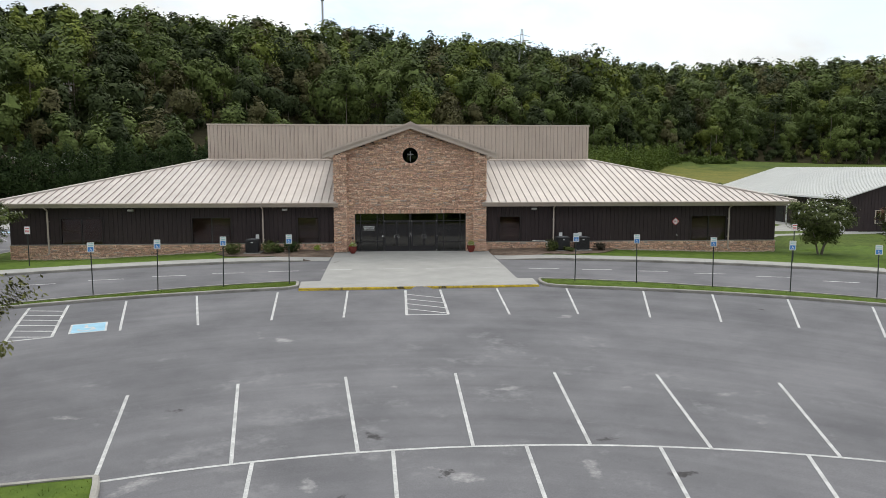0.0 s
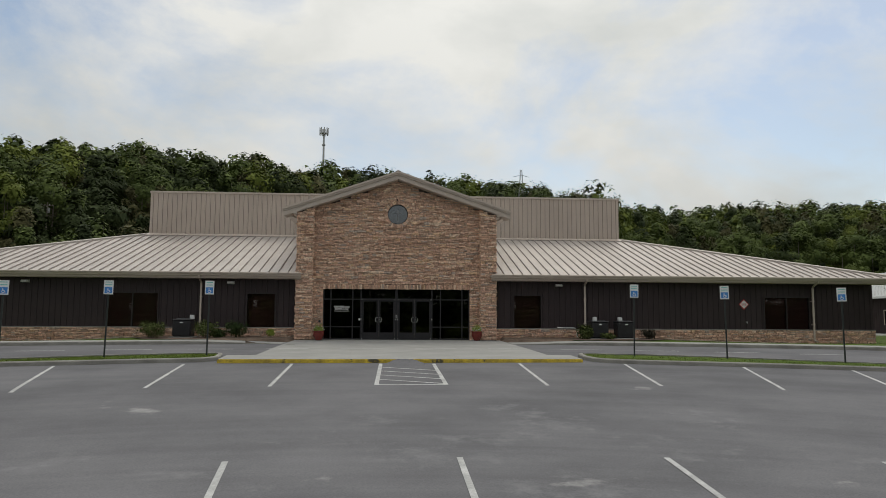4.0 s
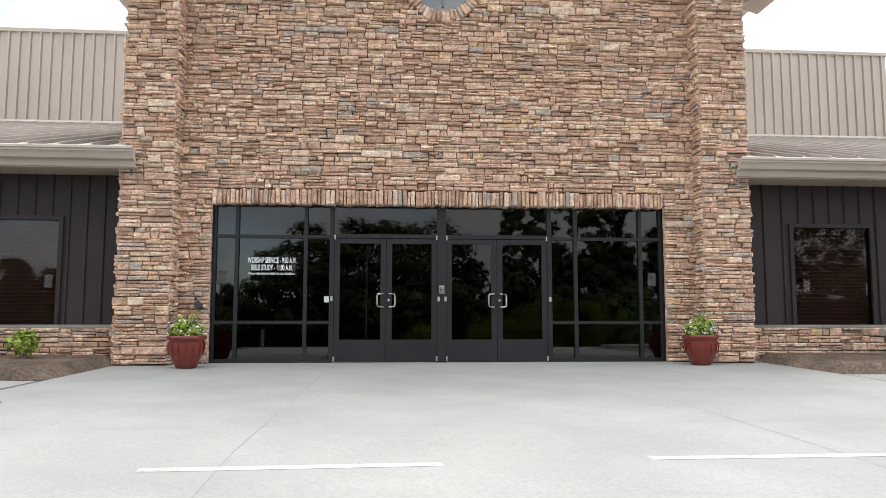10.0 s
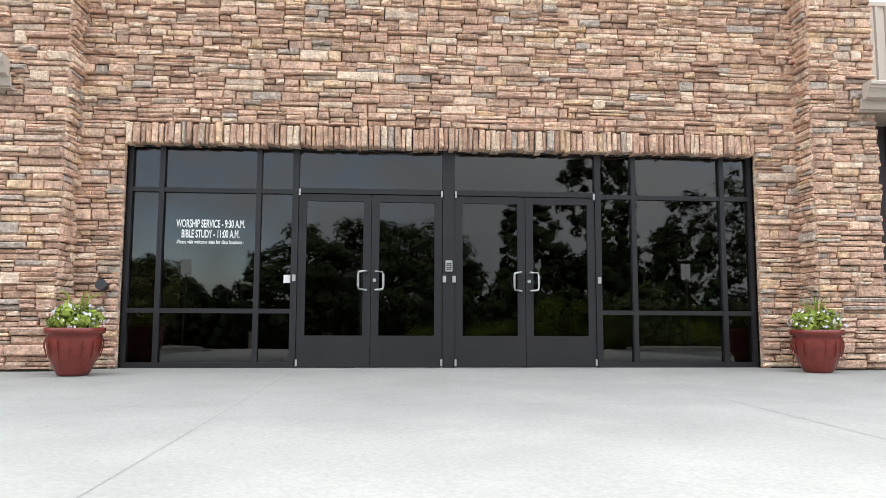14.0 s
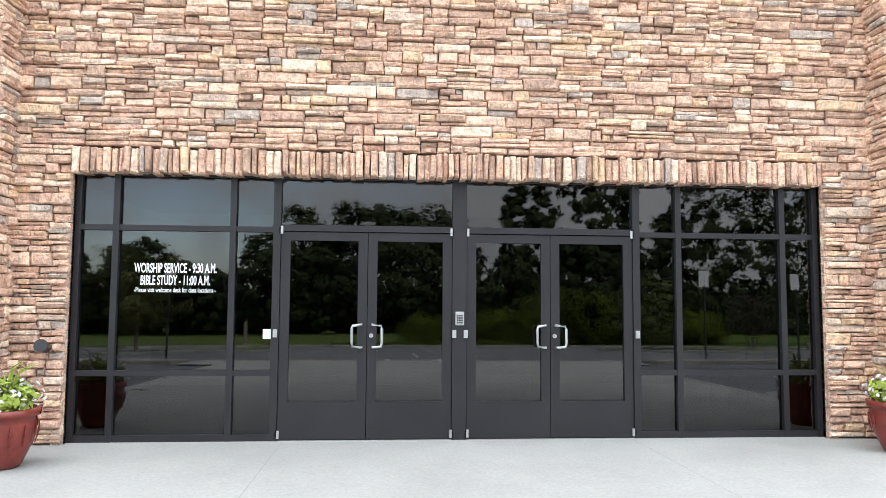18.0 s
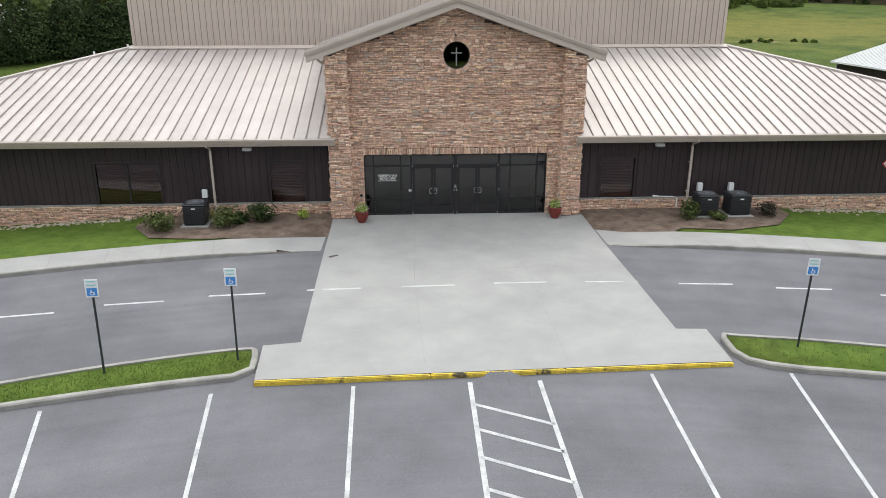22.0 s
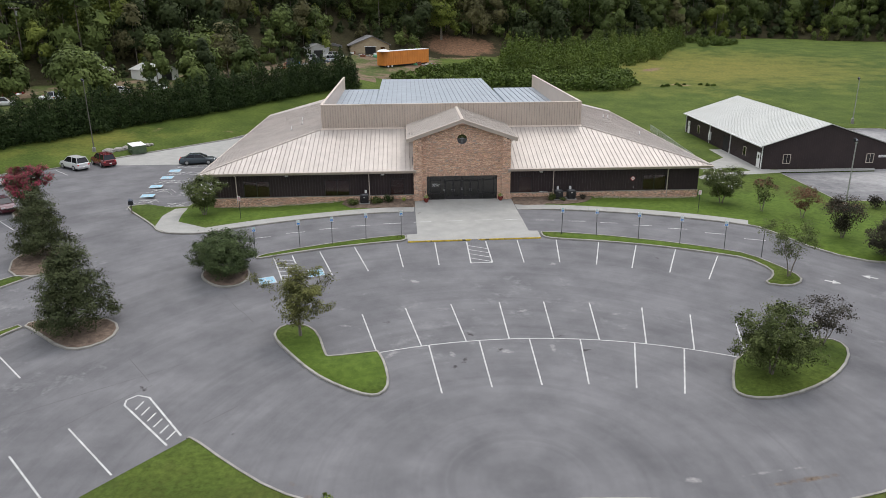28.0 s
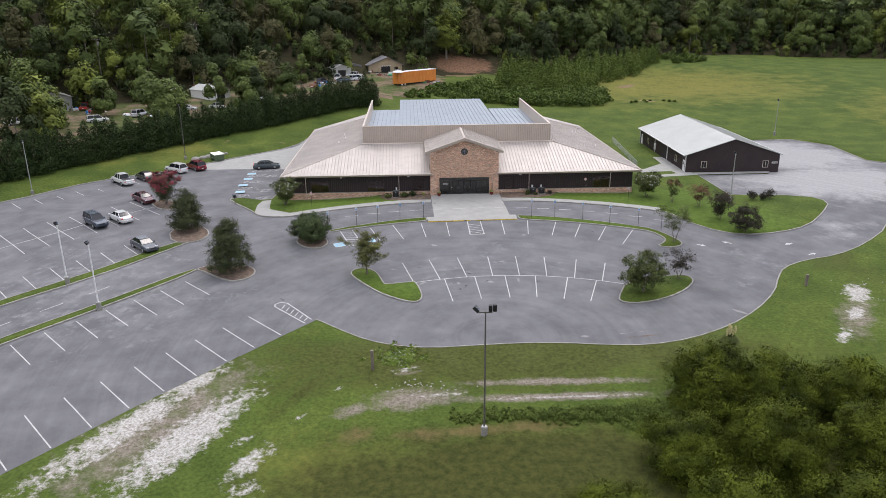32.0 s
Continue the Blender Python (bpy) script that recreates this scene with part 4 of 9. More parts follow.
OPEN_X, OPEN_Z, ARCH_Z, FACE_Y = 3.91, 2.71, 2.96, -0.06
ROSE = (0.0, 6.74, 0.54, 0.77)


def gable_under(x):
    return 8.60 - abs(x) * 0.342


def stone_front():
    rng = random.Random(11)
    wall = part("stone_wall", bmesh.new(), MORTAR, hall, "brown and tan ledge stone gable wall")
    bm = bmesh.new()
    outline_l = [(-5.25, 0.0), (-OPEN_X, 0.0), (-OPEN_X, OPEN_Z), (OPEN_X, OPEN_Z), (OPEN_X, 0.0), (5.25, 0.0), (5.25, 6.8), (0, 8.62), (-5.25, 6.8)]
    # mortar backing round the entrance and the round window
    part("backing", box((-5.25, 0.0, 0.0), (-OPEN_X, 0.35, 6.75)), MORTAR, wall)
    part("backing", box((OPEN_X, 0.0, 0.0), (5.25, 0.35, 6.75)), MORTAR, wall)
    add_box(bm, (-OPEN_X, 0.0, OPEN_Z), (OPEN_X, 0.35, 6.1))
    ring = [(ROSE[2] * math.cos(a), ROSE[1] + ROSE[2] * math.sin(a)) for a in np.linspace(0, 2 * math.pi, 33)[:-1]]
    left = [p for p in ring if p[0] <= 0.01]
    right = [p for p in ring if p[0] >= -0.01]
    left.sort(key=lambda p: p[1])
    right.sort(key=lambda p: -p[1])
    add_prism(bm, [(0, 6.1), *left, (0, 8.6), (-OPEN_X, gable_under(OPEN_X)), (-OPEN_X, 6.1)], 0.0, 0.35, "y")
    add_prism(bm, [(0, 8.6), *right, (0, 6.1), (OPEN_X, 6.1), (OPEN_X, gable_under(OPEN_X))], 0.0, 0.35, "y")
    old = wall.data
    wall.data = mesh_of(bm, "stone_wall", MORTAR)
    bpy.data.meshes.remove(old)
    near, far = [], bmesh.new()

    def emit(x0, x1, z0, z1):
        # stones are cut to the rake of the gable and to the ring round the window
        z1 = min(z1, gable_under(max(abs(x0), abs(x1))))
        near_z = min(max(ROSE[1], z0), z1) - ROSE[1]
        if abs(near_z) < ROSE[3] - 0.06:
            half = math.sqrt((ROSE[3] - 0.06) ** 2 - near_z ** 2)
            if x0 + x1 < 0:
                x1 = min(x1, -half)
            else:
                x0 = max(x0, half)
        if z1 - z0 < 0.03 or x1 - x0 < 0.04:
            return
        if z0 < 3.55 and abs(x0 + x1) / 2 < 3.3 and len(near) < 240:
            near.append((x0, x1, z0, z1))
        else:
            stone_block(far, x0, x1, z0, z1, FACE_Y, 0.02, rng)
    for z0, z1 in list(courses(0.02, ARCH_Z, rng)) + list(courses(ARCH_Z, 8.6, rng)):
        zm = (z0 + z1) / 2
        reach = min(4.5, (8.58 - z0) / 0.342)
        if reach < 0.15:
            continue
        spans = [(-reach, reach)]
        if zm < ARCH_Z:
            spans = [(-reach, -OPEN_X), (OPEN_X, reach)]
        elif z1 > ROSE[1] - ROSE[3] and z0 < ROSE[1] + ROSE[3]:
            spans = [(-reach, 0), (0, reach)]
        for a, b in spans:
            fill(a, b, z0, z1, rng, emit)
    for x0, x1, z0, z1 in near:
        bm = bmesh.new()
        stone_block(bm, x0, x1, z0, z1, FACE_Y, 0.02, rng)
        part("stone", bm, STONE, wall)
    # soldier course over the doors
    x = -OPEN_X
    while x < OPEN_X - 0.02:
        w = min(rng.uniform(0.05, 0.095), OPEN_X - x)
        bm = bmesh.new()
        stone_block(bm, x, x + w, OPEN_Z - 0.02 + rng.uniform(-0.015, 0.01), ARCH_Z + rng.uniform(-0.03, 0.0), FACE_Y - 0.03, 0.3, rng)
        part("soldier_stone", bm, STONE, wall)
        x += w
    # stones standing round the window
    n = 52
    for i in range(n):
        a = 2 * math.pi * i / n
        turn = Matrix.Translation((ROSE[0], 0, ROSE[1])) @ Matrix.Rotation(-a, 4, "Y")
        bm = bmesh.new()
        wide = 0.043
        stone_block(bm, -wide, wide, ROSE[2], ROSE[3] + rng.uniform(-0.05, 0.02), FACE_Y - 0.025, 0.05, rng, turn)
        part("ring_stone", bm, STONE, wall)
    ob = part("stonework", far, STONE_FAR, wall)
    ob["kind"] = "stuff"
    def under_eave(bm, a, b, c, d, rng):
        top = min(d, 8.57 - 0.342 * max(abs(a), abs(b)))
        if top > c + 0.03:
            stone_block(bm, a, b, c, top, -0.43, -0.38, rng)
    # two piers
    for sx in (-1, 1):
        pier = part("stone_pier", box((min(sx * 4.48, sx * 5.28), -0.40, 0), (max(sx * 4.48, sx * 5.28), 0.0, 6.98)), MORTAR, hall, "projecting ledge stone pier")
        bm = bmesh.new()
        faces = [(Matrix.Identity(4), min(sx * 4.48, sx * 5.28), max(sx * 4.48, sx * 5.28), -0.42),
                 (Matrix.Translation((sx * 4.48, 0, 0)) @ Matrix.Rotation(radians(90 * sx), 4, "Z").inverted(), 0, 0, 0)]
        for z0, z1 in courses(0.02, 7.02, rng):
            fill(min(sx * 4.46, sx * 5.30), max(sx * 4.46, sx * 5.30), z0, z1, rng, lambda a, b, c, d: under_eave(bm, a, b, c, d, rng))
            for xs, way in ((sx * 4.48, -sx), (sx * 5.28, sx)):
                # side faces: the stone's own -y turned to face way
                m = Matrix.Translation((xs, 0, 0)) @ Matrix.Rotation(radians(90 * way), 4, "Z")
                lo, hi = (-0.42, 0.0) if way > 0 else (0.0, 0.42)
                fill(lo, hi, z0, z1, rng, lambda a, b, c, d: stone_block(bm, a, b, c, d, -0.02, 0.02, rng, m))
        ob = part("stonework", bm, STONE_FAR, pier)
        ob["kind"] = "stuff"
    # reveals of the doorway
    for sx in (-1, 1):
        for z0, z1 in courses(0.0, OPEN_Z, rng, 0.05, 0.10):
            part("reveal_stone", box((min(sx * OPEN_X, sx * (OPEN_X + 0.1)), -0.05, z0 + 0.004), (max(sx * OPEN_X, sx * (OPEN_X + 0.1)), 0.2, z1 - 0.004)), STONE, wall)


stone_front()


def round_window():
    w = part("window", tube([(0, 0.06, ROSE[1]), (0, 0.12, ROSE[1])], [ROSE[2], ROSE[2]], 40), ROSE_GLASS, hall, "round dark window with a thin cross")
    bm = bmesh.new()
    for r0, r1 in ((ROSE[2] - 0.03, ROSE[2] + 0.005),):
        for i in range(40):
            a, b = 2 * math.pi * i / 40, 2 * math.pi * (i + 1) / 40
            add_prism(bm, [(r0 * math.cos(a), ROSE[1] + r0 * math.sin(a)), (r1 * math.cos(a), ROSE[1] + r1 * math.sin(a)), (r1 * math.cos(b), ROSE[1] + r1 * math.sin(b)), (r0 * math.cos(b), ROSE[1] + r0 * math.sin(b))], 0.03, 0.14, "y")
    part("frame", bm, BRONZE, w)
    bm = box((-0.025, 0.035, ROSE[1] - 0.42), (0.025, 0.055, ROSE[1] + 0.30))
    add_box(bm, (-0.22, 0.035, ROSE[1] + 0.06), (-0.026, 0.055, ROSE[1] + 0.11))
    add_box(bm, (0.026, 0.035, ROSE[1] + 0.06), (0.22, 0.055, ROSE[1] + 0.11))
    part("cross", bm, STEEL_DULL, w, "slim grey cross")
    part("dark_back", box((-0.6, 0.3, ROSE[1] - 0.6), (0.6, 0.34, ROSE[1] + 0.6)), DARK, w)


round_window()


def gable_roof():
    roof = part("gable_roof", bmesh.new(), ROOF, hall, "tan metal gable roof with stepped fascia")
    half, rise, ridge = 6.05, 0.342, 8.98
    bm = bmesh.new()
    for sx in (-1, 1):
        add_prism(bm, [(0, ridge), (sx * half, ridge - rise * half), (sx * half, ridge - rise * half - 0.05), (0, ridge - 0.05)], -0.50, BOX_Y + 0.1, "y")
    old = roof.data
    roof.data = mesh_of(bm, "gable_roof", ROOF)
    bpy.data.meshes.remove(old)
    for sx in (-1, 1):
        for i in range(1, 20):
            y = -0.5 + i * 0.5
            bm = bmesh.new()
            add_prism(bm, [(0.02 * sx, ridge + 0.002), (sx * half, ridge - rise * half + 0.002), (sx * half, ridge - rise * half + 0.04), (0.02 * sx, ridge + 0.04)], y - 0.02, y + 0.02, "y")
            part("seam", bm, ROOF, roof)
        # fascia boards stepping out towards the top
        for k, (top, tall, y0) in enumerate(((0.03, 0.10, -0.66), (-0.07, 0.09, -0.62), (-0.16, 0.24, -0.56))):
            bm = bmesh.new()
            reach = half + 0.02 - k * 0.02
            add_prism(bm, [(0, ridge + top), (sx * reach, ridge + top - rise * reach), (sx * reach, ridge + top - tall - rise * reach), (0, ridge + top - tall)], y0, -0.505 + k * 0.003, "y")
            part("fascia", bm, TRIM, roof)
        bm = bmesh.new()
        add_prism(bm, [(sx * 0.02, ridge - 0.40), (sx * (half - 0.05), ridge - 0.40 - rise * (half - 0.05)), (sx * (half - 0.05), ridge - 0.43 - rise * (half - 0.05)), (sx * 0.02, ridge - 0.43)], -0.50, 0.34, "y")
        part("soffit", bm, TRIM, roof)
        # eave return, gutter and its bent spout
        z = ridge - rise * half
        bm = bmesh.new()
        add_prism(bm, [(sx * (half + 0.02), z + 0.02), (sx * (half + 0.02), z - 0.16), (sx * 5.32, z - 0.30), (sx * 5.32, z - 0.02)], -0.555, BOX_Y, "y")
        part("eave_return", bm, TRIM, roof)
        part("spout", tube([(sx * 5.62, -0.12, z - 0.22), (sx * 5.60, -0.12, z - 0.34), (sx * 5.48, -0.12, z - 0.42), (sx * 5.33, -0.12, z - 0.44)], 0.05, 8), TRIM, roof)
        part("side_wall", box((sx * 5.2 - 0.05, 0.35, 3.2), (sx * 5.2 + 0.05, BOX_Y, z - 0.05)), TAN, roof)
    part("ridge_cap", prism([(-0.16, ridge - 0.03), (0, ridge + 0.045), (0.16, ridge - 0.03), (0.16, ridge - 0.0), (0, ridge + 0.075), (-0.16, ridge - 0.0)], -0.67, BOX_Y + 0.1, "y"), TRIM, roof)


gable_roof()


def roof_top(x):
    """How far back the front slope runs at x before the hip or the tall block cuts it."""
    if x < BOX_X0:
        return EAVE_Y + (x - EAVE_X0) / (BOX_X0 - EAVE_X0) * (BOX_Y - EAVE_Y)
    if x > BOX_X1:
        return EAVE_Y + (EAVE_X1 - x) / (EAVE_X1 - BOX_X1) * (BOX_Y - EAVE_Y)
    return BOX_Y


def wing_roof(x0, x1, name):
    roof = part(name, bmesh.new(), ROOF, hall, "pale tan standing seam metal roof")
    n = round((x1 - x0) / 0.5)
    step = (x1 - x0) / n
    for i in range(n):
        a, b = x0 + i * step, x0 + (i + 1) * step
        bm = bmesh.new()

        def at(x, y, up=0.0):
            return bm.verts.new((x, y, EAVE_Z + (y - EAVE_Y) * SLOPE + up))
        ya, yb = max(roof_top(a), EAVE_Y + 0.02), max(roof_top(b), EAVE_Y + 0.02)
        r = 0.022
        prof = [(a + r, 0.0), (b - r, 0.0), (b - r * 0.8, 0.07), (b + r * 0.8, 0.07), (b + r, 0.0)]
        lo = [at(x, EAVE_Y, u) for x, u in prof]
        hi = [at(x, yb if x > b - r * 2 else ya + (yb - ya) * (x - a) / step, u) for x, u in prof]
        for k in range(4):
            bm.faces.new((lo[k], lo[k + 1], hi[k + 1], hi[k]))
        bm.faces.new(lo[::-1] + [])
        bm.faces.ensure_lookup_table()
        # rib faces take the darker tone, which carries their shading
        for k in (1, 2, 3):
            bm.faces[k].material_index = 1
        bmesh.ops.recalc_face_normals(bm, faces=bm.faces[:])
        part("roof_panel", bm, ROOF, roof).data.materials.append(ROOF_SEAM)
    bm = bmesh.new()
    xs = [x for x in np.linspace(x0, x1, 24)]
    lows = [bm.verts.new((x, EAVE_Y, EAVE_Z - 0.02)) for x in xs]
    highs = [bm.verts.new((x, roof_top(x) + 0.01, EAVE_Z - 0.02 + (roof_top(x) + 0.01 - EAVE_Y) * SLOPE)) for x in xs]
    for i in range(len(xs) - 1):
        bm.faces.new((lows[i], lows[i + 1], highs[i + 1], highs[i]))
    old = roof.data
    roof.data = mesh_of(bm, name, ROOF)
    bpy.data.meshes.remove(old)
    # eave: gutter with a rolled lip, fascia and soffit, running a little past the piers
    x0, x1 = (x0, x1 + 0.17) if x1 < 0 else (x0 - 0.17, x1)
    gut = part("gutter", prism([(EAVE_Y + 0.02, EAVE_Z - 0.01), (EAVE_Y - 0.14, EAVE_Z + 0.0), (EAVE_Y - 0.155, EAVE_Z - 0.012), (EAVE_Y - 0.155, EAVE_Z - 0.05), (EAVE_Y - 0.13, EAVE_Z - 0.056), (EAVE_Y - 0.13, EAVE_Z - 0.088), (EAVE_Y - 0.112, EAVE_Z - 0.094), (EAVE_Y - 0.085, EAVE_Z - 0.135), (EAVE_Y - 0.062, EAVE_Z - 0.19), (EAVE_Y - 0.03, EAVE_Z - 0.205), (EAVE_Y + 0.02, EAVE_Z - 0.205)], x0, x1, "x"), TRIM, roof, "tan box gutter")
    part("fascia", prism([(EAVE_Y + 0.022, EAVE_Z - 0.17), (EAVE_Y + 0.06, EAVE_Z - 0.17), (EAVE_Y + 0.09, EAVE_Z - 0.305), (EAVE_Y + 0.052, EAVE_Z - 0.305)], x0, x1, "x"), TRIM, roof)
    part("soffit", box((x0, EAVE_Y + 0.092, EAVE_Z - 0.325), (x1, 0.28, EAVE_Z - 0.295)), TRIM, roof)
    return roof


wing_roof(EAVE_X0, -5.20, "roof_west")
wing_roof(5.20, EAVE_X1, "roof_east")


def side_roofs():
    for x_eave, x_box, name in ((EAVE_X0, BOX_X0, "roof_side_west"), (EAVE_X1, BOX_X1, "roof_side_east")):
        bm = bmesh.new()
        slope = (TOP_Z - EAVE_Z) / (x_box - x_eave)
        q = [(x_eave, EAVE_Y, EAVE_Z), (x_box, BOX_Y, TOP_Z), (x_box, 47.0, TOP_Z), (x_eave, BACK_Y - 4, EAVE_Z)]
        top = [bm.verts.new(p) for p in q]
        low = [bm.verts.new((p[0], p[1], p[2] - 0.05)) for p in q]
        bm.faces.new(top)
        bm.faces.new(low[::-1])
        for i in range(4):
            bm.faces.new((top[i], top[(i + 1) % 4], low[(i + 1) % 4], low[i]))
        bmesh.ops.recalc_face_normals(bm, faces=bm.faces[:])
        roof = part(name, bm, ROOF_SHADED, hall, "tan metal side roof in the shaded roof tone")
        sx = 1 if x_box > x_eave else -1
        for i in range(60):
            y = EAVE_Y + 0.6 + i * 0.7
            if y > 43.5:
                break
            far = min(1.0, (y - EAVE_Y) / (BOX_Y - EAVE_Y)) if y < BOX_Y else min(1.0, max(0.05, 1.0))
            x2 = x_eave + (x_box - x_eave) * far
            bm = bmesh.new()
            add_prism(bm, [(x_eave, EAVE_Z + 0.002), (x2, EAVE_Z + (x2 - x_eave) * slope + 0.002), (x2, EAVE_Z + (x2 - x_eave) * slope + 0.045), (x_eave, EAVE_Z + 0.045)], y - 0.02, y + 0.02, "y")
            part("seam", bm, ROOF_SHADED, roof)
        bm = bmesh.new()
        add_tube(bm, [(x_eave, EAVE_Y, EAVE_Z + 0.04), (x_box, BOX_Y, TOP_Z + 0.04)], [0.09, 0.09], 6)
        part("hip_cap", bm, ROOF, roof)
        part("gutter", box((min(x_eave, x_eave - sx * 0.13), EAVE_Y - 0.15, EAVE_Z - 0.17), (max(x_eave, x_eave - sx * 0.13), BACK_Y - 4, EAVE_Z)), TRIM, roof)
        # vent pipes
        for y, f in ((16, 0.62), (19, 0.70), (23, 0.66)) if sx > 0 else ((14, 0.30), (27, 0.4), (28, 0.33)):
            x = x_eave + (x_box - x_eave) * f
            z = EAVE_Z + (x - x_eave) * slope
            pipe = part("vent_pipe", tube([(x, y, z - 0.05), (x, y, z + 0.55)], 0.06, 8), WHITE, roof, "white vent pipe")
            part("collar", tube([(x, y, z - 0.02), (x, y, z + 0.12)], [0.14, 0.08], 10), GREY, pipe)
    bm = bmesh.new()
    q = [(EAVE_X0, BACK_Y - 4, EAVE_Z), (BOX_X0, 47.0, TOP_Z), (BOX_X1, 47.0, TOP_Z), (EAVE_X1, BACK_Y - 4, EAVE_Z)]
    bm.faces.new([bm.verts.new(p) for p in q])
    part("roof_back", bm, ROOF_SHADED, hall)


side_roofs()


def rib_panel(w, h, ribs, deep=0.035, wide=0.05):
    """A sheet of ribbed siding, w wide and h tall, facing -y."""
    bm = bmesh.new()
    prof = [(0, 0)]
    for r in ribs:
        prof += [(r - wide * 0.6, 0), (r - wide * 0.3, -deep), (r + wide * 0.3, -deep), (r + wide * 0.6, 0)]
    prof.append((w, 0))
    lo = [bm.verts.new((x, y, 0)) for x, y in prof]
    hi = [bm.verts.new((x, y, h)) for x, y in prof]
    for k in range(len(prof) - 1):
        f = bm.faces.new((lo[k], lo[k + 1], hi[k + 1], hi[k]))
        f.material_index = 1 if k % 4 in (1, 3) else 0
    return bm


def tall_block():
    block = part("tall_block", box((BOX_X0, BOX_Y, 3.0), (BOX_X1, BOX_Y + 0.2, 9.3)), TAN, hall, "tall tan ribbed metal block behind the gable")
    n = 102
    w = (BOX_X1 - BOX_X0) / n
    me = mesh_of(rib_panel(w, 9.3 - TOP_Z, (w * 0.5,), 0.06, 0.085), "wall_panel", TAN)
    # flanks get the darker tone so that their shading reads
    me.materials.append(TAN_RIB_SHADED)
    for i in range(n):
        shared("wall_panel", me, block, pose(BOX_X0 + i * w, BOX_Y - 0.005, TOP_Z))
    part("cap", box((BOX_X0 - 0.05, BOX_Y - 0.07, 9.3), (BOX_X1 + 0.05, BOX_Y + 0.28, 9.42), None, 0.01), TRIM, block)
    part("base_flashing", prism([(BOX_Y - 0.02, TOP_Z - 0.05), (BOX_Y - 0.3, TOP_Z - 0.06), (BOX_Y - 0.3, TOP_Z - 0.02), (BOX_Y - 0.05, TOP_Z + 0.10), (BOX_Y - 0.02, TOP_Z + 0.10)], BOX_X0 - 0.1, BOX_X1 + 0.1, "x"), TRIM, block)
    for x0 in (BOX_X0, BOX_X1 - 0.2):
        bm = bmesh.new()
        add_prism(bm, [(BOX_Y + 0.2, 3.2), (44.2, 3.2), (44.2, 9.3), (BOX_Y + 0.2, 9.3)], x0, x0 + 0.2, "x")
        side = part("side_parapet", bm, TAN, block)
        part("cap", box((x0 - 0.05, BOX_Y + 0.28, 9.3), (x0 + 0.25, 44.25, 9.42)), TRIM, side)
    # inner roof: shorter sides and a longer middle
    for x0, x1, y1, z1 in ((BOX_X0 + 0.2, -10.4, 43.0, 7.5), (-10.4, 8.35, 62.0, 7.25), (8.35, BOX_X1 - 0.2, 43.0, 7.5)):
        y0, z0 = BOX_Y + 0.25, 7.0
        bm = bmesh.new()
        add_prism(bm, [(y0, z0), (y1, z1), (y1, z1 - 0.3), (y0, z0 - 0.3)], x0, x1, "x")
        inner = part("inner_roof", bm, BLUE_ROOF, block, "blue-grey galvanised roof")
        k = int((x1 - x0) / 0.75)
        for i in range(1, k):
            x = x0 + (x1 - x0) * i / k
            bm = bmesh.new()
            add_prism(bm, [(y0, z0 + 0.002), (y1, z1 + 0.002), (y1, z1 + 0.07), (y0, z0 + 0.07)], x - 0.03, x + 0.03, "x")
            part("seam", bm, BLUE_SEAM, inner)
    part("back_wall", box((BOX_X0 + 0.2, 44.0, 3.2), (BOX_X1 - 0.2, 44.2, 6.7)), TAN, block)
    part("rear_block", box((-10.3, 44.2, -0.3), (8.25, 61.9, 6.7)), TAN, block, "tan metal rear block")


tall_block()


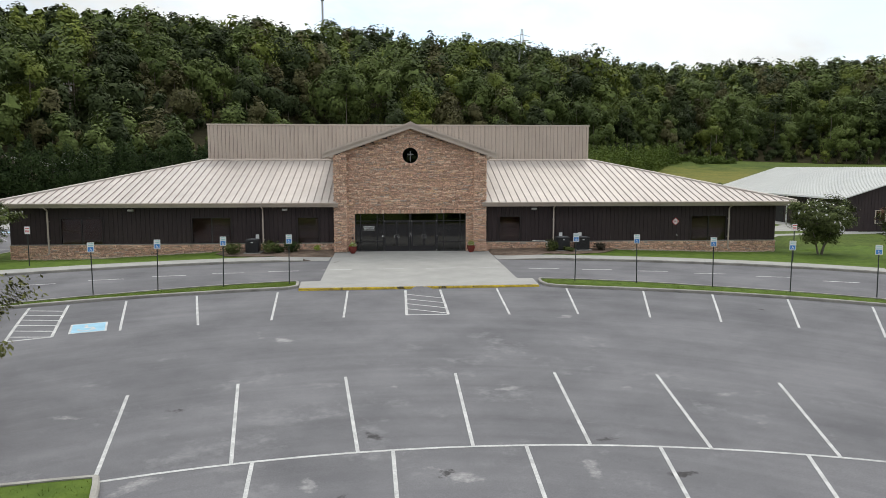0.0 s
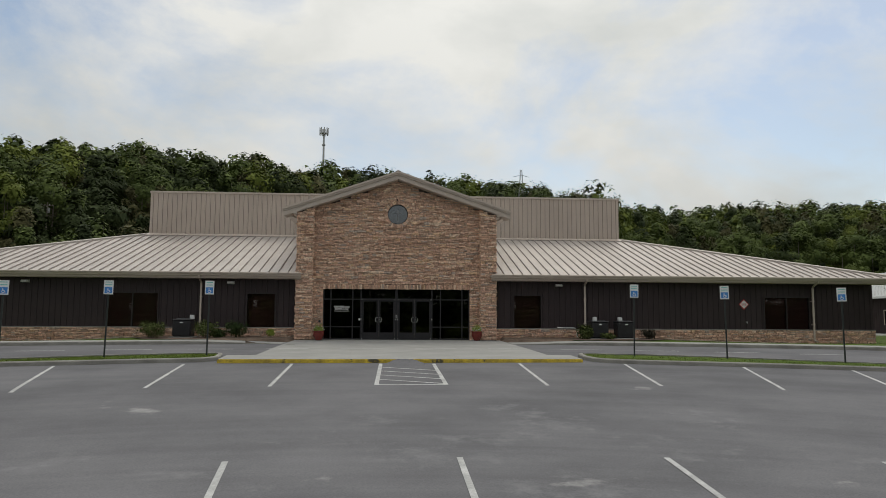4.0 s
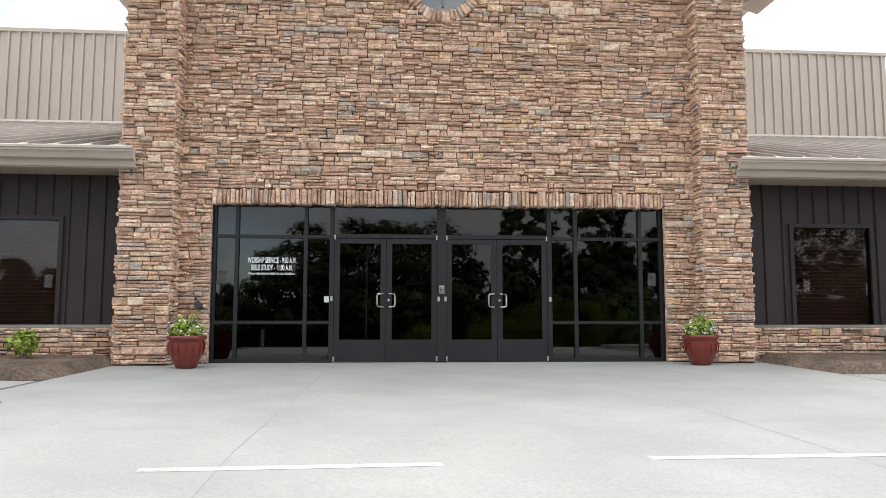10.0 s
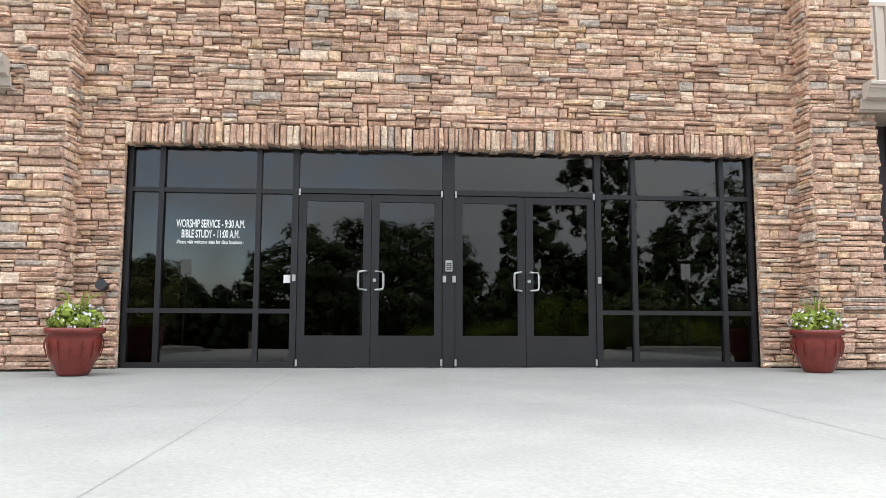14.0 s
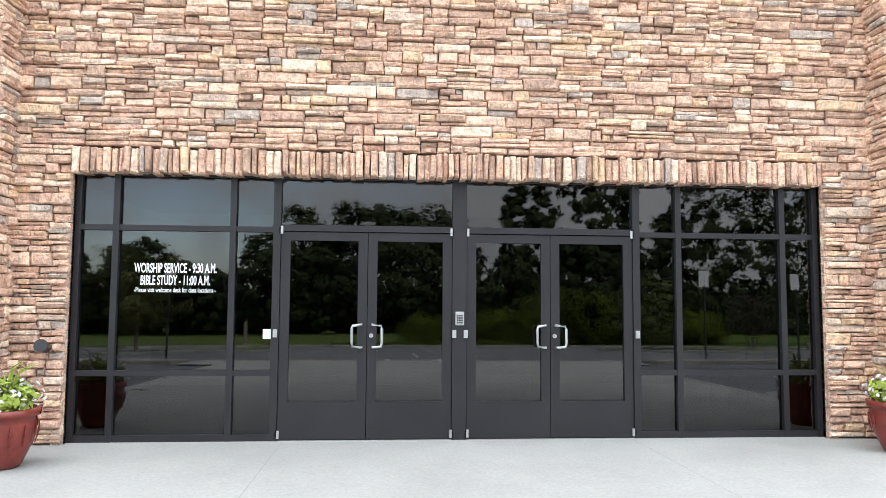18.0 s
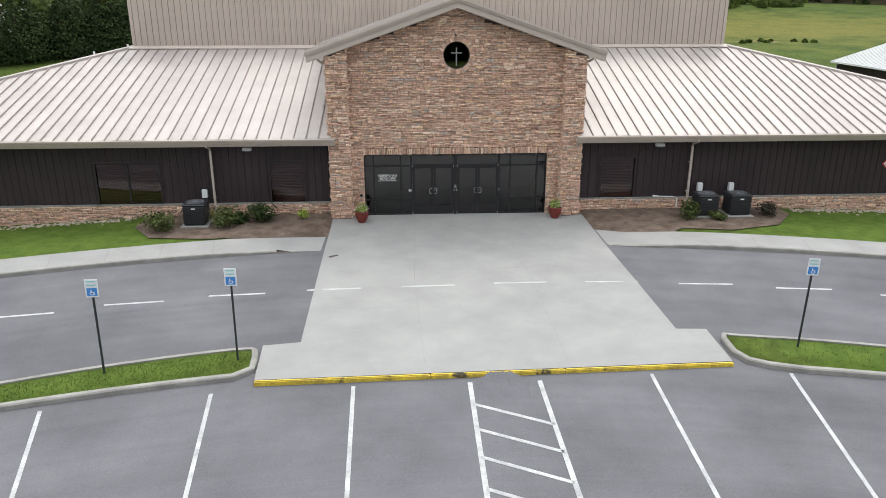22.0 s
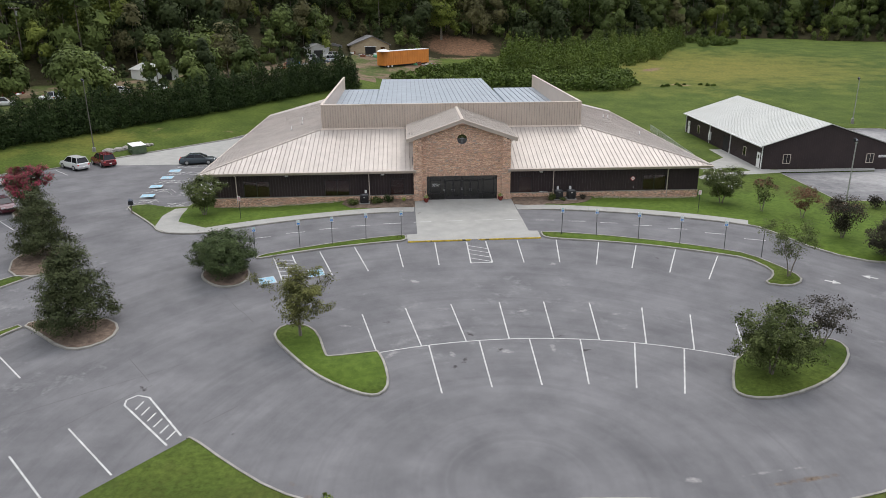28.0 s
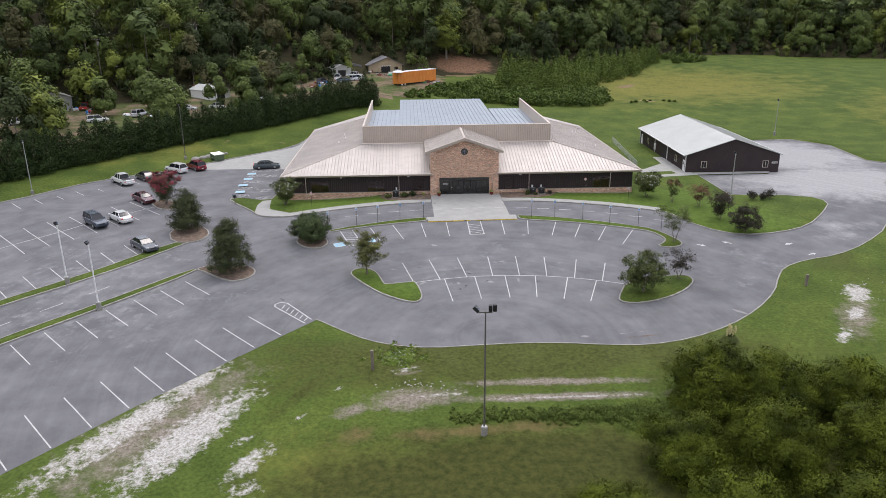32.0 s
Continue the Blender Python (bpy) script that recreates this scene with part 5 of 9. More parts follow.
def wing_wall(x0, x1, wins, name, rng):
    """Dark siding over a low stone base, with windows (x0, x1) and what stands before them left to others."""
    top, base, y = EAVE_Z - 0.3, 0.66, 0.1
    wall = part(name, bmesh.new(), BROWN, hall, "dark brown board and batten siding over a stone base")
    bm = bmesh.new()
    cuts = [x0] + [v for w in wins for v in w] + [x1]
    for i, (a, b) in enumerate(zip(cuts, cuts[1:])):
        if i % 2 == 0:
            add_box(bm, (a, y + 0.003, -0.3), (b, y + 0.25, top))
        else:
            add_box(bm, (a, y + 0.003, -0.3), (b, y + 0.25, 0.62))
            add_box(bm, (a, y + 0.003, 2.40), (b, y + 0.25, top))
    old = wall.data
    wall.data = mesh_of(bm, name, BROWN)
    bpy.data.meshes.remove(old)
    cache = {}

    def panels(a, b, z0, z1):
        n = max(1, round((b - a) / 0.31))
        w = (b - a) / n
        key = (round(w, 4), round(z1 - z0, 3))
        if key not in cache:
            cache[key] = mesh_of(rib_panel(w, z1 - z0, (w * 0.5,), 0.035, 0.05), "siding_panel", BROWN)
            cache[key].materials.append(BROWN_TRIM)
        for i in range(n):
            shared("siding_panel", cache[key], wall, pose(a + i * w, y, z0))
    for i, (a, b) in enumerate(zip(cuts, cuts[1:])):
        if i % 2 == 0:
            panels(a, b, base, top)
        else:
            panels(a, b, 2.40, top)
    for a, b in wins:
        win = part("window", box((a, y + 0.02, 0.62), (b, y + 0.04, 2.40)), WINDOW_GLASS, wall, "dark tinted window with lowered blind")
        win.visible_shadow = False
        t = 0.07
        for lo, hi in (((a - t, y - 0.05, 0.62), (a, y + 0.15, 2.40)), ((b, y - 0.05, 0.62), (b + t, y + 0.15, 2.40)), ((a - t, y - 0.05, 2.40), (b + t, y + 0.15, 2.40 + t)), ((a - t, y - 0.07, 0.56), (b + t, y + 0.15, 0.62))):
            part("frame", box(lo, hi), BROWN_TRIM, win)
        if b - a > 2:
            part("mullion", box(((a + b) / 2 - 0.03, y - 0.02, 0.62), ((a + b) / 2 + 0.03, y + 0.15, 2.40)), BROWN_TRIM, win)
        part("recess", box((a, y + 0.13, 0.62), (b, y + 0.15, 2.40)), BLIND, win, "closed red-brown blind")
        slats = mesh_of(box((a + 0.02, -0.012, -0.012), (b - 0.02, 0.012, 0.0)), "slat", BLIND)
        for k in range(25):
            shared("slat", slats, win, pose(0, y + 0.105, 0.66 + k * 0.068, 25, 0, 0))
    # stone base with a thin cap
    bm = bmesh.new()
    backing = part("stone_base", box((x0, -0.02, -0.75), (x1, 0.09, 0.60)), MORTAR, wall)
    for z0, z1 in courses(-0.62, 0.60, rng):
        fill(x0, x1, z0, z1, rng, lambda a, b, c, d: stone_block(bm, a, b, c, d, -0.03, 0.0, rng))
    ob = part("stonework", bm, STONE_FAR, backing)
    ob["kind"] = "stuff"
    part("cap", box((x0, -0.06, 0.60), (x1, 0.09, 0.65)), KERB, backing, "thin cast stone cap")
    return wall


wing_wall(WALL_X0, -5.30, [(-23.9, -21.2), (-15.1, -12.5), (-7.88, -6.45)], "wall_west", random.Random(21))
wing_wall(5.30, WALL_X1, [(6.35, 7.80), (20.4, 22.95)], "wall_east", random.Random(22))
for x in (WALL_X0, WALL_X1 - 0.2):
    side = part("side_wall", box((x, 0.36, -0.5), (x + 0.2, BACK_Y - 5, EAVE_Z - 0.3)), BROWN, hall)
part("rear_wall", box((WALL_X0, BACK_Y - 5, -0.3), (WALL_X1, BACK_Y - 4.8, EAVE_Z - 0.3)), BROWN, hall)
for x, y in ((-10.25, -0.05), (-24.7, -0.05), (10.2, -0.05), (23.1, -0.05)):
    pipe = part("downspout", box((x - 0.045, y - 0.1, 0.05), (x + 0.045, y - 0.01, 2.95), None, 0.01), TRIM, hall, "tan metal downspout")
    part("elbow", tube([(x, y - 0.055, 2.9), (x, y - 0.10, 3.02), (x, EAVE_Y - 0.02, 3.22), (x, EAVE_Y - 0.05, 3.36)], 0.055, 8), TRIM, pipe)
    part("foot", tube([(x, y - 0.055, 0.1), (x, y - 0.12, 0.04), (x, y - 0.35, 0.0)], 0.05, 8), TRIM, pipe)
    for z in (0.9, 2.2):
        part("strap", box((x - 0.06, y - 0.105, z), (x + 0.06, y + 0.12, z + 0.03)), TRIM, pipe)
for x in (-8.75, 8.8, -19.2):
    lamp = part("wall_light", prism([(0.095, 3.05), (-0.12, 3.03), (-0.17, 2.93), (0.095, 2.90)], x - 0.17, x + 0.17, "x"), WHITE, hall, "small white wall pack light")
    part("lens", box((x - 0.13, -0.15, 2.885), (x + 0.13, 0.05, 2.905)), CLEAR, lamp)


def storefront():
    """Glazed entrance: sidelights, transoms and two pairs of doors."""
    y = 0.10
    front = part("storefront", bmesh.new(), BRONZE, hall, "dark bronze glazed entrance with four doors")
    bm = bmesh.new()
    t = 0.05
    up = [-3.885, -3.51, -2.35, -1.905, -0.015, 1.88, 2.345, 3.51, 3.885]

    def half_of(x):
        return 0.075 if abs(x) < 0.1 else (0.038 if 1.8 < abs(x) < 2.0 else 0.031)
    for x in up:
        w = half_of(x)
        if abs(x) < 0.1:
            add_box(bm, (x - w, y - 0.05, 0.0), (x + w, y + 0.07, OPEN_Z))
        else:
            part("mullion", box((x - w, y - 0.05, 0.0), (x + w, y + 0.07, OPEN_Z)), BRONZE, front)
    old = front.data
    front.data = mesh_of(bm, "storefront", BRONZE)
    bpy.data.meshes.remove(old)
    for a, b in zip(up, up[1:]):
        door = abs(a + b) / 2 < 1.5
        x0, x1 = a + half_of(a), b - half_of(b)
        bars = [(2.14, 2.205), (2.685, 2.71)] if door else [(0.0, 0.075), (0.66, 0.715), (2.125, 2.18), (2.685, 2.71)]
        for z0, z1 in bars:
            part("rail", box((x0, y - 0.045, z0), (x1, y + 0.065, z1)), BRONZE, front)
        panes = [(2.205, 2.685)] if door else [(0.075, 0.66), (0.715, 2.125), (2.18, 2.685)]
        for z0, z1 in panes:
            part("pane", box((x0, y, z0), (x1, y + 0.012, z1)), GLASS, front).visible_shadow = False
    for x0, x1, hinge in ((-1.862, -0.975, -1), (-0.968, -0.095, 1), (0.065, 0.946, -1), (0.953, 1.838, 1)):
        leaf = part("door", box((x0, y - 0.03, 0.02), (x0 + 0.095, y + 0.03, 2.13)), BRONZE, front, "glazed entrance door with D-shaped pull")
        for lo, hi in (((x1 - 0.095, y - 0.03, 0.02), (x1, y + 0.03, 2.13)), ((x0 + 0.095, y - 0.03, 0.02), (x1 - 0.095, y + 0.03, 0.395)), ((x0 + 0.095, y - 0.03, 2.045), (x1 - 0.095, y + 0.03, 2.13))):
            part("stile", box(lo, hi), BRONZE, leaf)
        part("pane", box((x0 + 0.095, y - 0.004, 0.395), (x1 - 0.095, y + 0.008, 2.045)), GLASS, leaf).visible_shadow = False
        hx = x1 - 0.05 if hinge < 0 else x0 + 0.05
        s = -1 if hinge < 0 else 1
        part("handle", tube([(hx, y - 0.03, 0.95), (hx + 0.01 * s, y - 0.09, 0.95), (hx + 0.09 * s, y - 0.10, 0.96), (hx + 0.10 * s, y - 0.10, 1.0), (hx + 0.10 * s, y - 0.10, 1.14), (hx + 0.09 * s, y - 0.10, 1.17), (hx + 0.01 * s, y - 0.09, 1.18), (hx, y - 0.03, 1.18)], 0.014, 8), STEEL, leaf, "polished D-shaped pull handle", True)
        if s > 0:
            part("lock", tube([(hx - 0.01, y - 0.045, 1.07), (hx - 0.01, y - 0.03, 1.07)], 0.022, 12), STEEL, leaf)
        for z in (0.03, 2.11):
            hxx = x0 if hinge < 0 else x1
            part("hinge", box((hxx - 0.02, y - 0.05, z), (hxx + 0.02, y - 0.03, z + 0.08)), STEEL, leaf)
    part("keypad", box((-0.06, y - 0.085, 1.18), (0.03, y - 0.05, 1.32), None, 0.006), STEEL, front, "grey steel keypad")
    for i in range(3):
        for k in range(4):
            part("key", box((-0.045 + i * 0.022, y - 0.09, 1.2 + k * 0.024), (-0.029 + i * 0.022, y - 0.085, 1.216 + k * 0.024)), BLACK, front)
    for x in (-1.90, -0.07, 0.05, 1.88):
        part("lock_plate", box((x - 0.02, y - 0.075, 1.05), (x + 0.02, y - 0.05, 1.13)), STEEL, front)
    part("notice_card", box((-2.03, y - 0.006, 1.03), (-1.93, y - 0.002, 1.13)), WHITE, front, "small white card on the glass")
    # room behind the glass
    room = part("lobby", box((-4.4, 4.2, 0.0), (4.4, 4.3, 2.9)), LOBBY, hall, "dim lobby")
    for lo, hi in (((-4.5, 0.36, 0.0), (-4.4, 4.3, 2.9)), ((4.4, 0.36, 0.0), (4.5, 4.3, 2.9)), ((-4.4, 0.36, 2.8), (4.4, 4.2, 2.9)), ((-4.4, 0.2, -0.05), (4.4, 4.2, 0.0))):
        part("lining", box(lo, hi), LOBBY, room)
    # a low table with bright toys in the corner of the lobby
    table = thing("play_table", "low dark play table in the dim lobby", "table", (3.85, 1.35, 0.0))
    part("tabletop", box((-0.5, -0.3, 0.70), (0.5, 0.3, 0.74), None, 0.008), WOOD, table)
    for sx in (-0.44, 0.44):
        for sy in (-0.25, 0.25):
            part("leg", box((sx - 0.03, sy - 0.03, 0.0), (sx + 0.03, sy + 0.03, 0.70)), WOOD, table)
    for name, colour, x, w, h in (("yellow", (0.7, 0.6, 0.05), 3.50, 0.10, 0.20), ("green", (0.08, 0.5, 0.10), 3.72, 0.11, 0.26), ("blue", (0.04, 0.30, 0.55), 3.96, 0.12, 0.17), ("violet", (0.35, 0.25, 0.65), 4.2, 0.10, 0.24)):
        toy = thing("toy_box", "bright %s plastic toy box on the low table" % name, "toy", (x, 1.2, 0.742), 8, "toy boxes")
        part("tub", box((-w, -0.09, 0.0), (w, 0.09, h), None, 0.015), plain("toy_" + name, colour, 0.45), toy)
        part("lid", box((-w - 0.01, -0.1, h), (w + 0.01, 0.1, h + 0.025), None, 0.008), plain("toy_lid_" + name, colour, 0.45), toy)
    # lettering
    for text, x, z, size, wide in (("WORSHIP SERVICE - 9:30 A.M.", -2.92, 1.70, 0.135, 0.82), ("BIBLE STUDY - 11:00 A.M.", -2.92, 1.575, 0.135, 0.69), ("-Please visit welcome desk for class locations -", -2.92, 1.50, 0.065, 0.81)):
        cu = bpy.data.curves.new("lettering", "FONT")
        cu.body, cu.size, cu.align_x = text, size, "CENTER"
        cu.offset = 0.003 if size > 0.1 else 0.001
        ob = new("lettering", cu)
        deps = bpy.context.evaluated_depsgraph_get()
        deps.update()
        me = bpy.data.meshes.new_from_object(ob.evaluated_get(deps))
        bpy.data.objects.remove(ob)
        span = max(v.co.x for v in me.vertices) - min(v.co.x for v in me.vertices)
        me.transform(pose(x, y - 0.004, z, 90, 0, 0) @ Matrix.Diagonal((wide / span, 1, 1, 1)))
        me.materials.clear()
        me.materials.append(WHITE)
        shared("lettering", me, front, None, "white serif service times lettering")


storefront()


# ---- paint on the ground ----
def bay(a, b, **more):
    return line([a, b], **more)


for a, b in (((-14.08, -15.72), (-12.48, -21.03)), ((-11.02, -14.75), (-9.5, -20.4)), ((-7.12, -14.2), (-6.54, -19.78)), ((-3.6, -14.05), (-3.45, -19.5)), ((4.15, -13.85), (3.95, -19.38)), ((7.82, -14.0), (7.05, -19.5)),
             ((11.65, -14.85), (10.1, -20.21)), ((14.88, -15.86), (12.95, -21.08)), ((18.13, -17.13), (15.83, -22.2)), ((21.3, -18.9), (18.6, -23.7))):
    bay(a, b)


def hatched(corners, n, label, first=0.62, pitch=1.0, slant=0.12):
    """A no-parking zone: outline and slanting bars."""
    a, b, c, d = [Vector(p) for p in corners]
    zone = thing("hatched_zone", label, "road marking", kind="structure")
    for p, q in ((a, d), (b, c), (d, c)):
        bm = bmesh.new()
        strip(bm, [p, q], 0.12)
        part("edge_line", bm, PAINT, zone)
    for i in range(n):
        f = (i * pitch + first) / (n + 0.35)
        bm = bmesh.new()
        strip(bm, [a.lerp(d, f), b.lerp(c, min(1, f + slant))], 0.10)
        part("bar", bm, PAINT, zone)


hatched([(-0.63, -14.02), (1.17, -14.02), (1.21, -19.19), (-0.67, -19.19)], 4, "white hatched no-parking zone before the apron", 0.80, 0.86, 0.182)
hatched([(-18.0, -16.95), (-16.45, -16.5), (-14.85, -21.8), (-16.37, -22.35)], 6, "white hatched no-parking zone between blue bays")


def blue_bay(cx, cy, turn, w=1.4, h=1.6):
    mark = thing("accessible_bay_mark", "blue painted accessible parking symbol with white border", "road marking", group="accessible bay marks", kind="structure")
    m = Matrix.Translation((cx, cy, 0)) @ Matrix.Rotation(radians(turn), 4, "Z")

    def flat(name, shape, mat, lift):
        bm = bmesh.new()
        vs = []
        for p in shape:
            q = m @ Vector((p[0], p[1], 0))
            vs.append(bm.verts.new((q.x, q.y, ground_at(q.x, q.y) + lift)))
        f = bm.faces.new(vs)
        f.normal_update()
        if f.normal.z < 0:
            f.normal_flip()
        part(name, bm, mat, mark)
    flat("border", [(-w / 2, -h / 2), (w / 2, -h / 2), (w / 2, h / 2), (-w / 2, h / 2)], PAINT, 0.009)
    flat("panel", [(-w / 2 + 0.08, -h / 2 + 0.08), (w / 2 - 0.08, -h / 2 + 0.08), (w / 2 - 0.08, h / 2 - 0.08), (-w / 2 + 0.08, h / 2 - 0.08)], BLUE_PAINT, 0.014)
    flat("symbol_wheel", [(-0.1 + 0.32 * math.cos(a), -0.2 + 0.32 * math.sin(a)) for a in np.linspace(3.0, 6.6, 10)] + [(-0.1 + 0.22 * math.cos(a), -0.2 + 0.22 * math.sin(a)) for a in np.linspace(6.6, 3.0, 10)], PAINT, 0.019)
    flat("symbol_body", [(-0.15, 0.4), (-0.05, 0.4), (-0.02, 0.05), (0.2, 0.05), (0.3, -0.35), (0.2, -0.38), (0.12, -0.05), (-0.15, -0.05)], PAINT, 0.021)


blue_bay(-17.75, -21.85, 21, 1.38, 1.4)
blue_bay(-13.92, -20.55, 18, 1.42, 1.45)
for x, y in ((-35.6, -0.6), (-35.9, 4.3), (-36.4, 8.9), (-36.5, 13.6), (-36.7, 17.6)):
    blue_bay(x, y, 6, 1.5, 1.5)
    bay((x - 0.7, y + 1.6), (x + 4.6, y + 2.1))
    bay((x - 0.5, y + 2.8), (x + 4.6, y + 3.3))
    for k in range(5):
        bay((x - 0.3 + k * 1.0, y + 1.65 + k * 0.1), (x + 0.4 + k * 1.0, y + 2.9 + k * 0.1), label="painted white hatch bar", name="hatch_bar", group="hatch bars")


def arc_at(x, cx=1.2, cy=-64.45, r=31.55):
    return (x, cy + math.sqrt(r * r - (x - cx) ** 2))


line([arc_at(x) for x in np.linspace(-8.2, 16.2, 22)], label="curved white line between two rows of bays", name="arc_line", group="")
for a, x in (((-9.6, -28.4), -8.3), ((-6.38, -27.5), -5.3), ((-2.9, -27.0), -2.2), ((0.85, -26.85), 0.8), ((4.28, -26.98), 3.9), ((7.75, -27.4), 7.0), ((11.5, -28.5), 10.05), ((14.7, -29.9), 13.0), ((17.5, -31.4), 16.0)):
    bay(a, arc_at(x))
for x, b in ((-4.8, (-4.2, -39.6)), (-1.3, (-1.1, -39.1)), (2.2, (2.0, -39.0)), (5.7, (4.9, -39.1)), (9.3, (7.7, -39.7)), (12.4, (10.4, -40.5))):
    bay(arc_at(x), b)
for i in range(-5, 8):
    x, y = -39.64 + 2.052 * i, -58.76 + 2.391 * i
    bay((x, y), (x + 3.93, y - 4.25))
for i in range(-5, 7):
    x, y = -46.67 + 2.055 * i, -46.8 + 2.400 * i
    bay((x, y), (x + 3.66, y - 3.87))
for i in range(-4, 6):
    x, y = -52.4 + 2.057 * i, -35.95 + 2.346 * i
    bay((x, y), (x - 3.37, y + 3.84))
for i in range(-4, 7):
    x, y = -56.92 + 2.027 * i, -22.56 + 2.410 * i
    bay((x, y), (x - 6.73, y + 7.16))
for i in range(-5, 9):
    x, y = -69.84 + 2.101 * i, 0.07 + 2.415 * i
    if not 6 < i < 8:
        bay((x, y), (x + 3.09, y - 3.37))
line([(-70.41, -31.62), (-45.86, -2.6)], label="white line between two rows of bays", name="row_line", group="")
hatch_end = thing("hatched_zone", "white hatched end zone with rounded tip", "road marking", kind="structure")
for pts in ([(-18.77, -43.06), (-21.76, -39.05), (-22.55, -38.75), (-23.05, -39.23), (-22.97, -39.81), (-19.28, -43.93)],):
    bm = bmesh.new()
    strip(bm, pts, 0.12)
    part("edge_line", bm, PAINT, hatch_end)
for i in range(6):
    f = 0.1 + i * 0.15
    bm = bmesh.new()
    strip(bm, [(-22.35 + 3.7 * f, -39.04 - 4.2 * f), (-22.87 + 3.6 * f + 0.35, -39.81 - 4.1 * f - 0.1)], 0.11)
    part("bar", bm, PAINT, hatch_end)
for i in range(-8, 9):
    x = 1.62 + 3.1 * i
    if x < -24:
        continue
    y = [-53.65 + math.sqrt(46 * 46 - (v - 2.0) ** 2) - 0.25 + 0.095 * max(0.0, -2 - v) - 0.2 * min(1.0, max(0.0, (v - 6) / 12)) for v in (x - 1.0, x, x + 1.0)]
    line([(x - 0.89, (y[0] + y[1]) / 2 + 0.03), (x + 0.89, (y[2] + y[1]) / 2 + 0.03)], 0.10, "white dash of the drive's centre line", "centre_dash", "centre dashes", lift=0.002)
for i in range(8):
    x, y = -42.5 - i * 3.3, -33.33 - i * 4.2
    line([(x, y), (x - 1.5, y - 1.95)], 0.10, "white dash of the drive's centre line", "centre_dash", "centre dashes")


def arrow(x, y, turn):
    bm = bmesh.new()
    m = Matrix.Translation((x, y, 0)) @ Matrix.Rotation(radians(turn), 4, "Z")
    vs = []
    for p in ((-0.6, -0.11), (0.0, -0.11), (0.0, -0.36), (0.62, 0.0), (0.0, 0.36), (0.0, 0.11), (-0.6, 0.11)):
        q = m @ Vector((*p, 0))
        vs.append(bm.verts.new((q.x, q.y, ground_at(q.x, q.y) + 0.012)))
    bm.faces.new(vs)
    solo("road_arrow", bm, PAINT, "white painted direction arrow on the drive", "road marking", "structure", "road arrows")


arrow(28.45, -24.8, -35)
arrow(32.0, -24.1, 145)
arrow(40.9, -28.5, 20)
arrow(39.7, -25.0, 200)
# yellow nosing of the apron and the asphalt ramp against it
for a, b in ((-6.12, -1.64), (-1.64, 1.9), (1.9, 6.46)):
    ya, yb = -13.83 + 0.0254 * (a + 6.12), -13.83 + 0.0254 * (b + 6.12)
    bm = bmesh.new()
    add_prism(bm, [(a + 0.008, ya), (b - 0.008, yb), (b - 0.008, yb - 0.10), (a + 0.008, ya - 0.10)], -0.62, -0.266)
    es = [e for e in bm.edges if all(v.co.z > -0.29 for v in e.verts)]
    bmesh.ops.bevel(bm, geom=es, offset=0.025, segments=2, affect="EDGES")
    solo("yellow_kerb", bm, YELLOW, "worn yellow painted kerb along the concrete apron", "kerb", "structure", "yellow kerb stones")
bm = bmesh.new()
n = 14
rows = []
for y, z, wide in ((-13.70, -0.30, 0.85), (-13.76, -0.256, 0.95), (-13.88, -0.262, 1.15), (-14.12, -0.292, 1.42), (-14.42, -0.345, 1.58), (-14.8, -0.42, 1.66), (-15.1, -0.47, 1.7), (-15.5, -0.49, 1.7)):
    row = []
    for i in range(n + 1):
        u = 2 * i / n - 1
        drop = 0.16 * abs(u) ** 5
        x, yy = 0.19 + u * wide / 2 + 0.03 * math.sin(i * 2.1 + y * 5), y + 0.05 * math.cos(i * 2.3)
        row.append(bm.verts.new((x, yy, max(z - drop + 0.008 * math.sin(i * 1.7 + y * 9), ground_at(x, yy) + 0.004))))
    rows.append(row)
for lo, hi in zip(rows[1:], rows):
    for i in range(n):
        bm.faces.new((lo[i], lo[i + 1], hi[i + 1], hi[i]))
solo("asphalt_ramp", bm, ASPHALT, "rough asphalt ramp patched against the kerb", "ramp", "structure")
JOINT = surface("concrete_joint", (0.24, 0.235, 0.22), (0.17, 0.165, 0.155), rough=0.9, fine=30, coarse=1.2, bump=0.1)
for way in ([(-1.80, 0.0), (-1.93, -7.5), (-1.75, -13.45)], [(1.80, 0.0), (2.03, -7.2), (2.08, -13.4)]):
    line(way, 0.006, "thin dark joint in the concrete", "joint", "apron joints", JOINT, 0.0015)
for y in (-3.5, -6.55, -9.65):
    line([(-5.1, y), (5.5, y + 0.1)], 0.005, "thin dark joint in the concrete", "joint", "apron joints", JOINT, 0.0015)

for side in (-1, 1):
    for k in range(10):
        x = side * (9.3 + 1.8 * k)
        y = ROAD_EDGE[1] + math.sqrt(ROAD_EDGE[2] ** 2 - (x - ROAD_EDGE[0]) ** 2)
        out = Vector((x - ROAD_EDGE[0], y - ROAD_EDGE[1])).normalized()
        line([(x + out.x * 0.12, y + out.y * 0.12), (x + out.x * 1.5, y + out.y * 1.5)], 0.015, "dark joint across the footpath", "joint", "footpath joints", JOINT, 0.146)

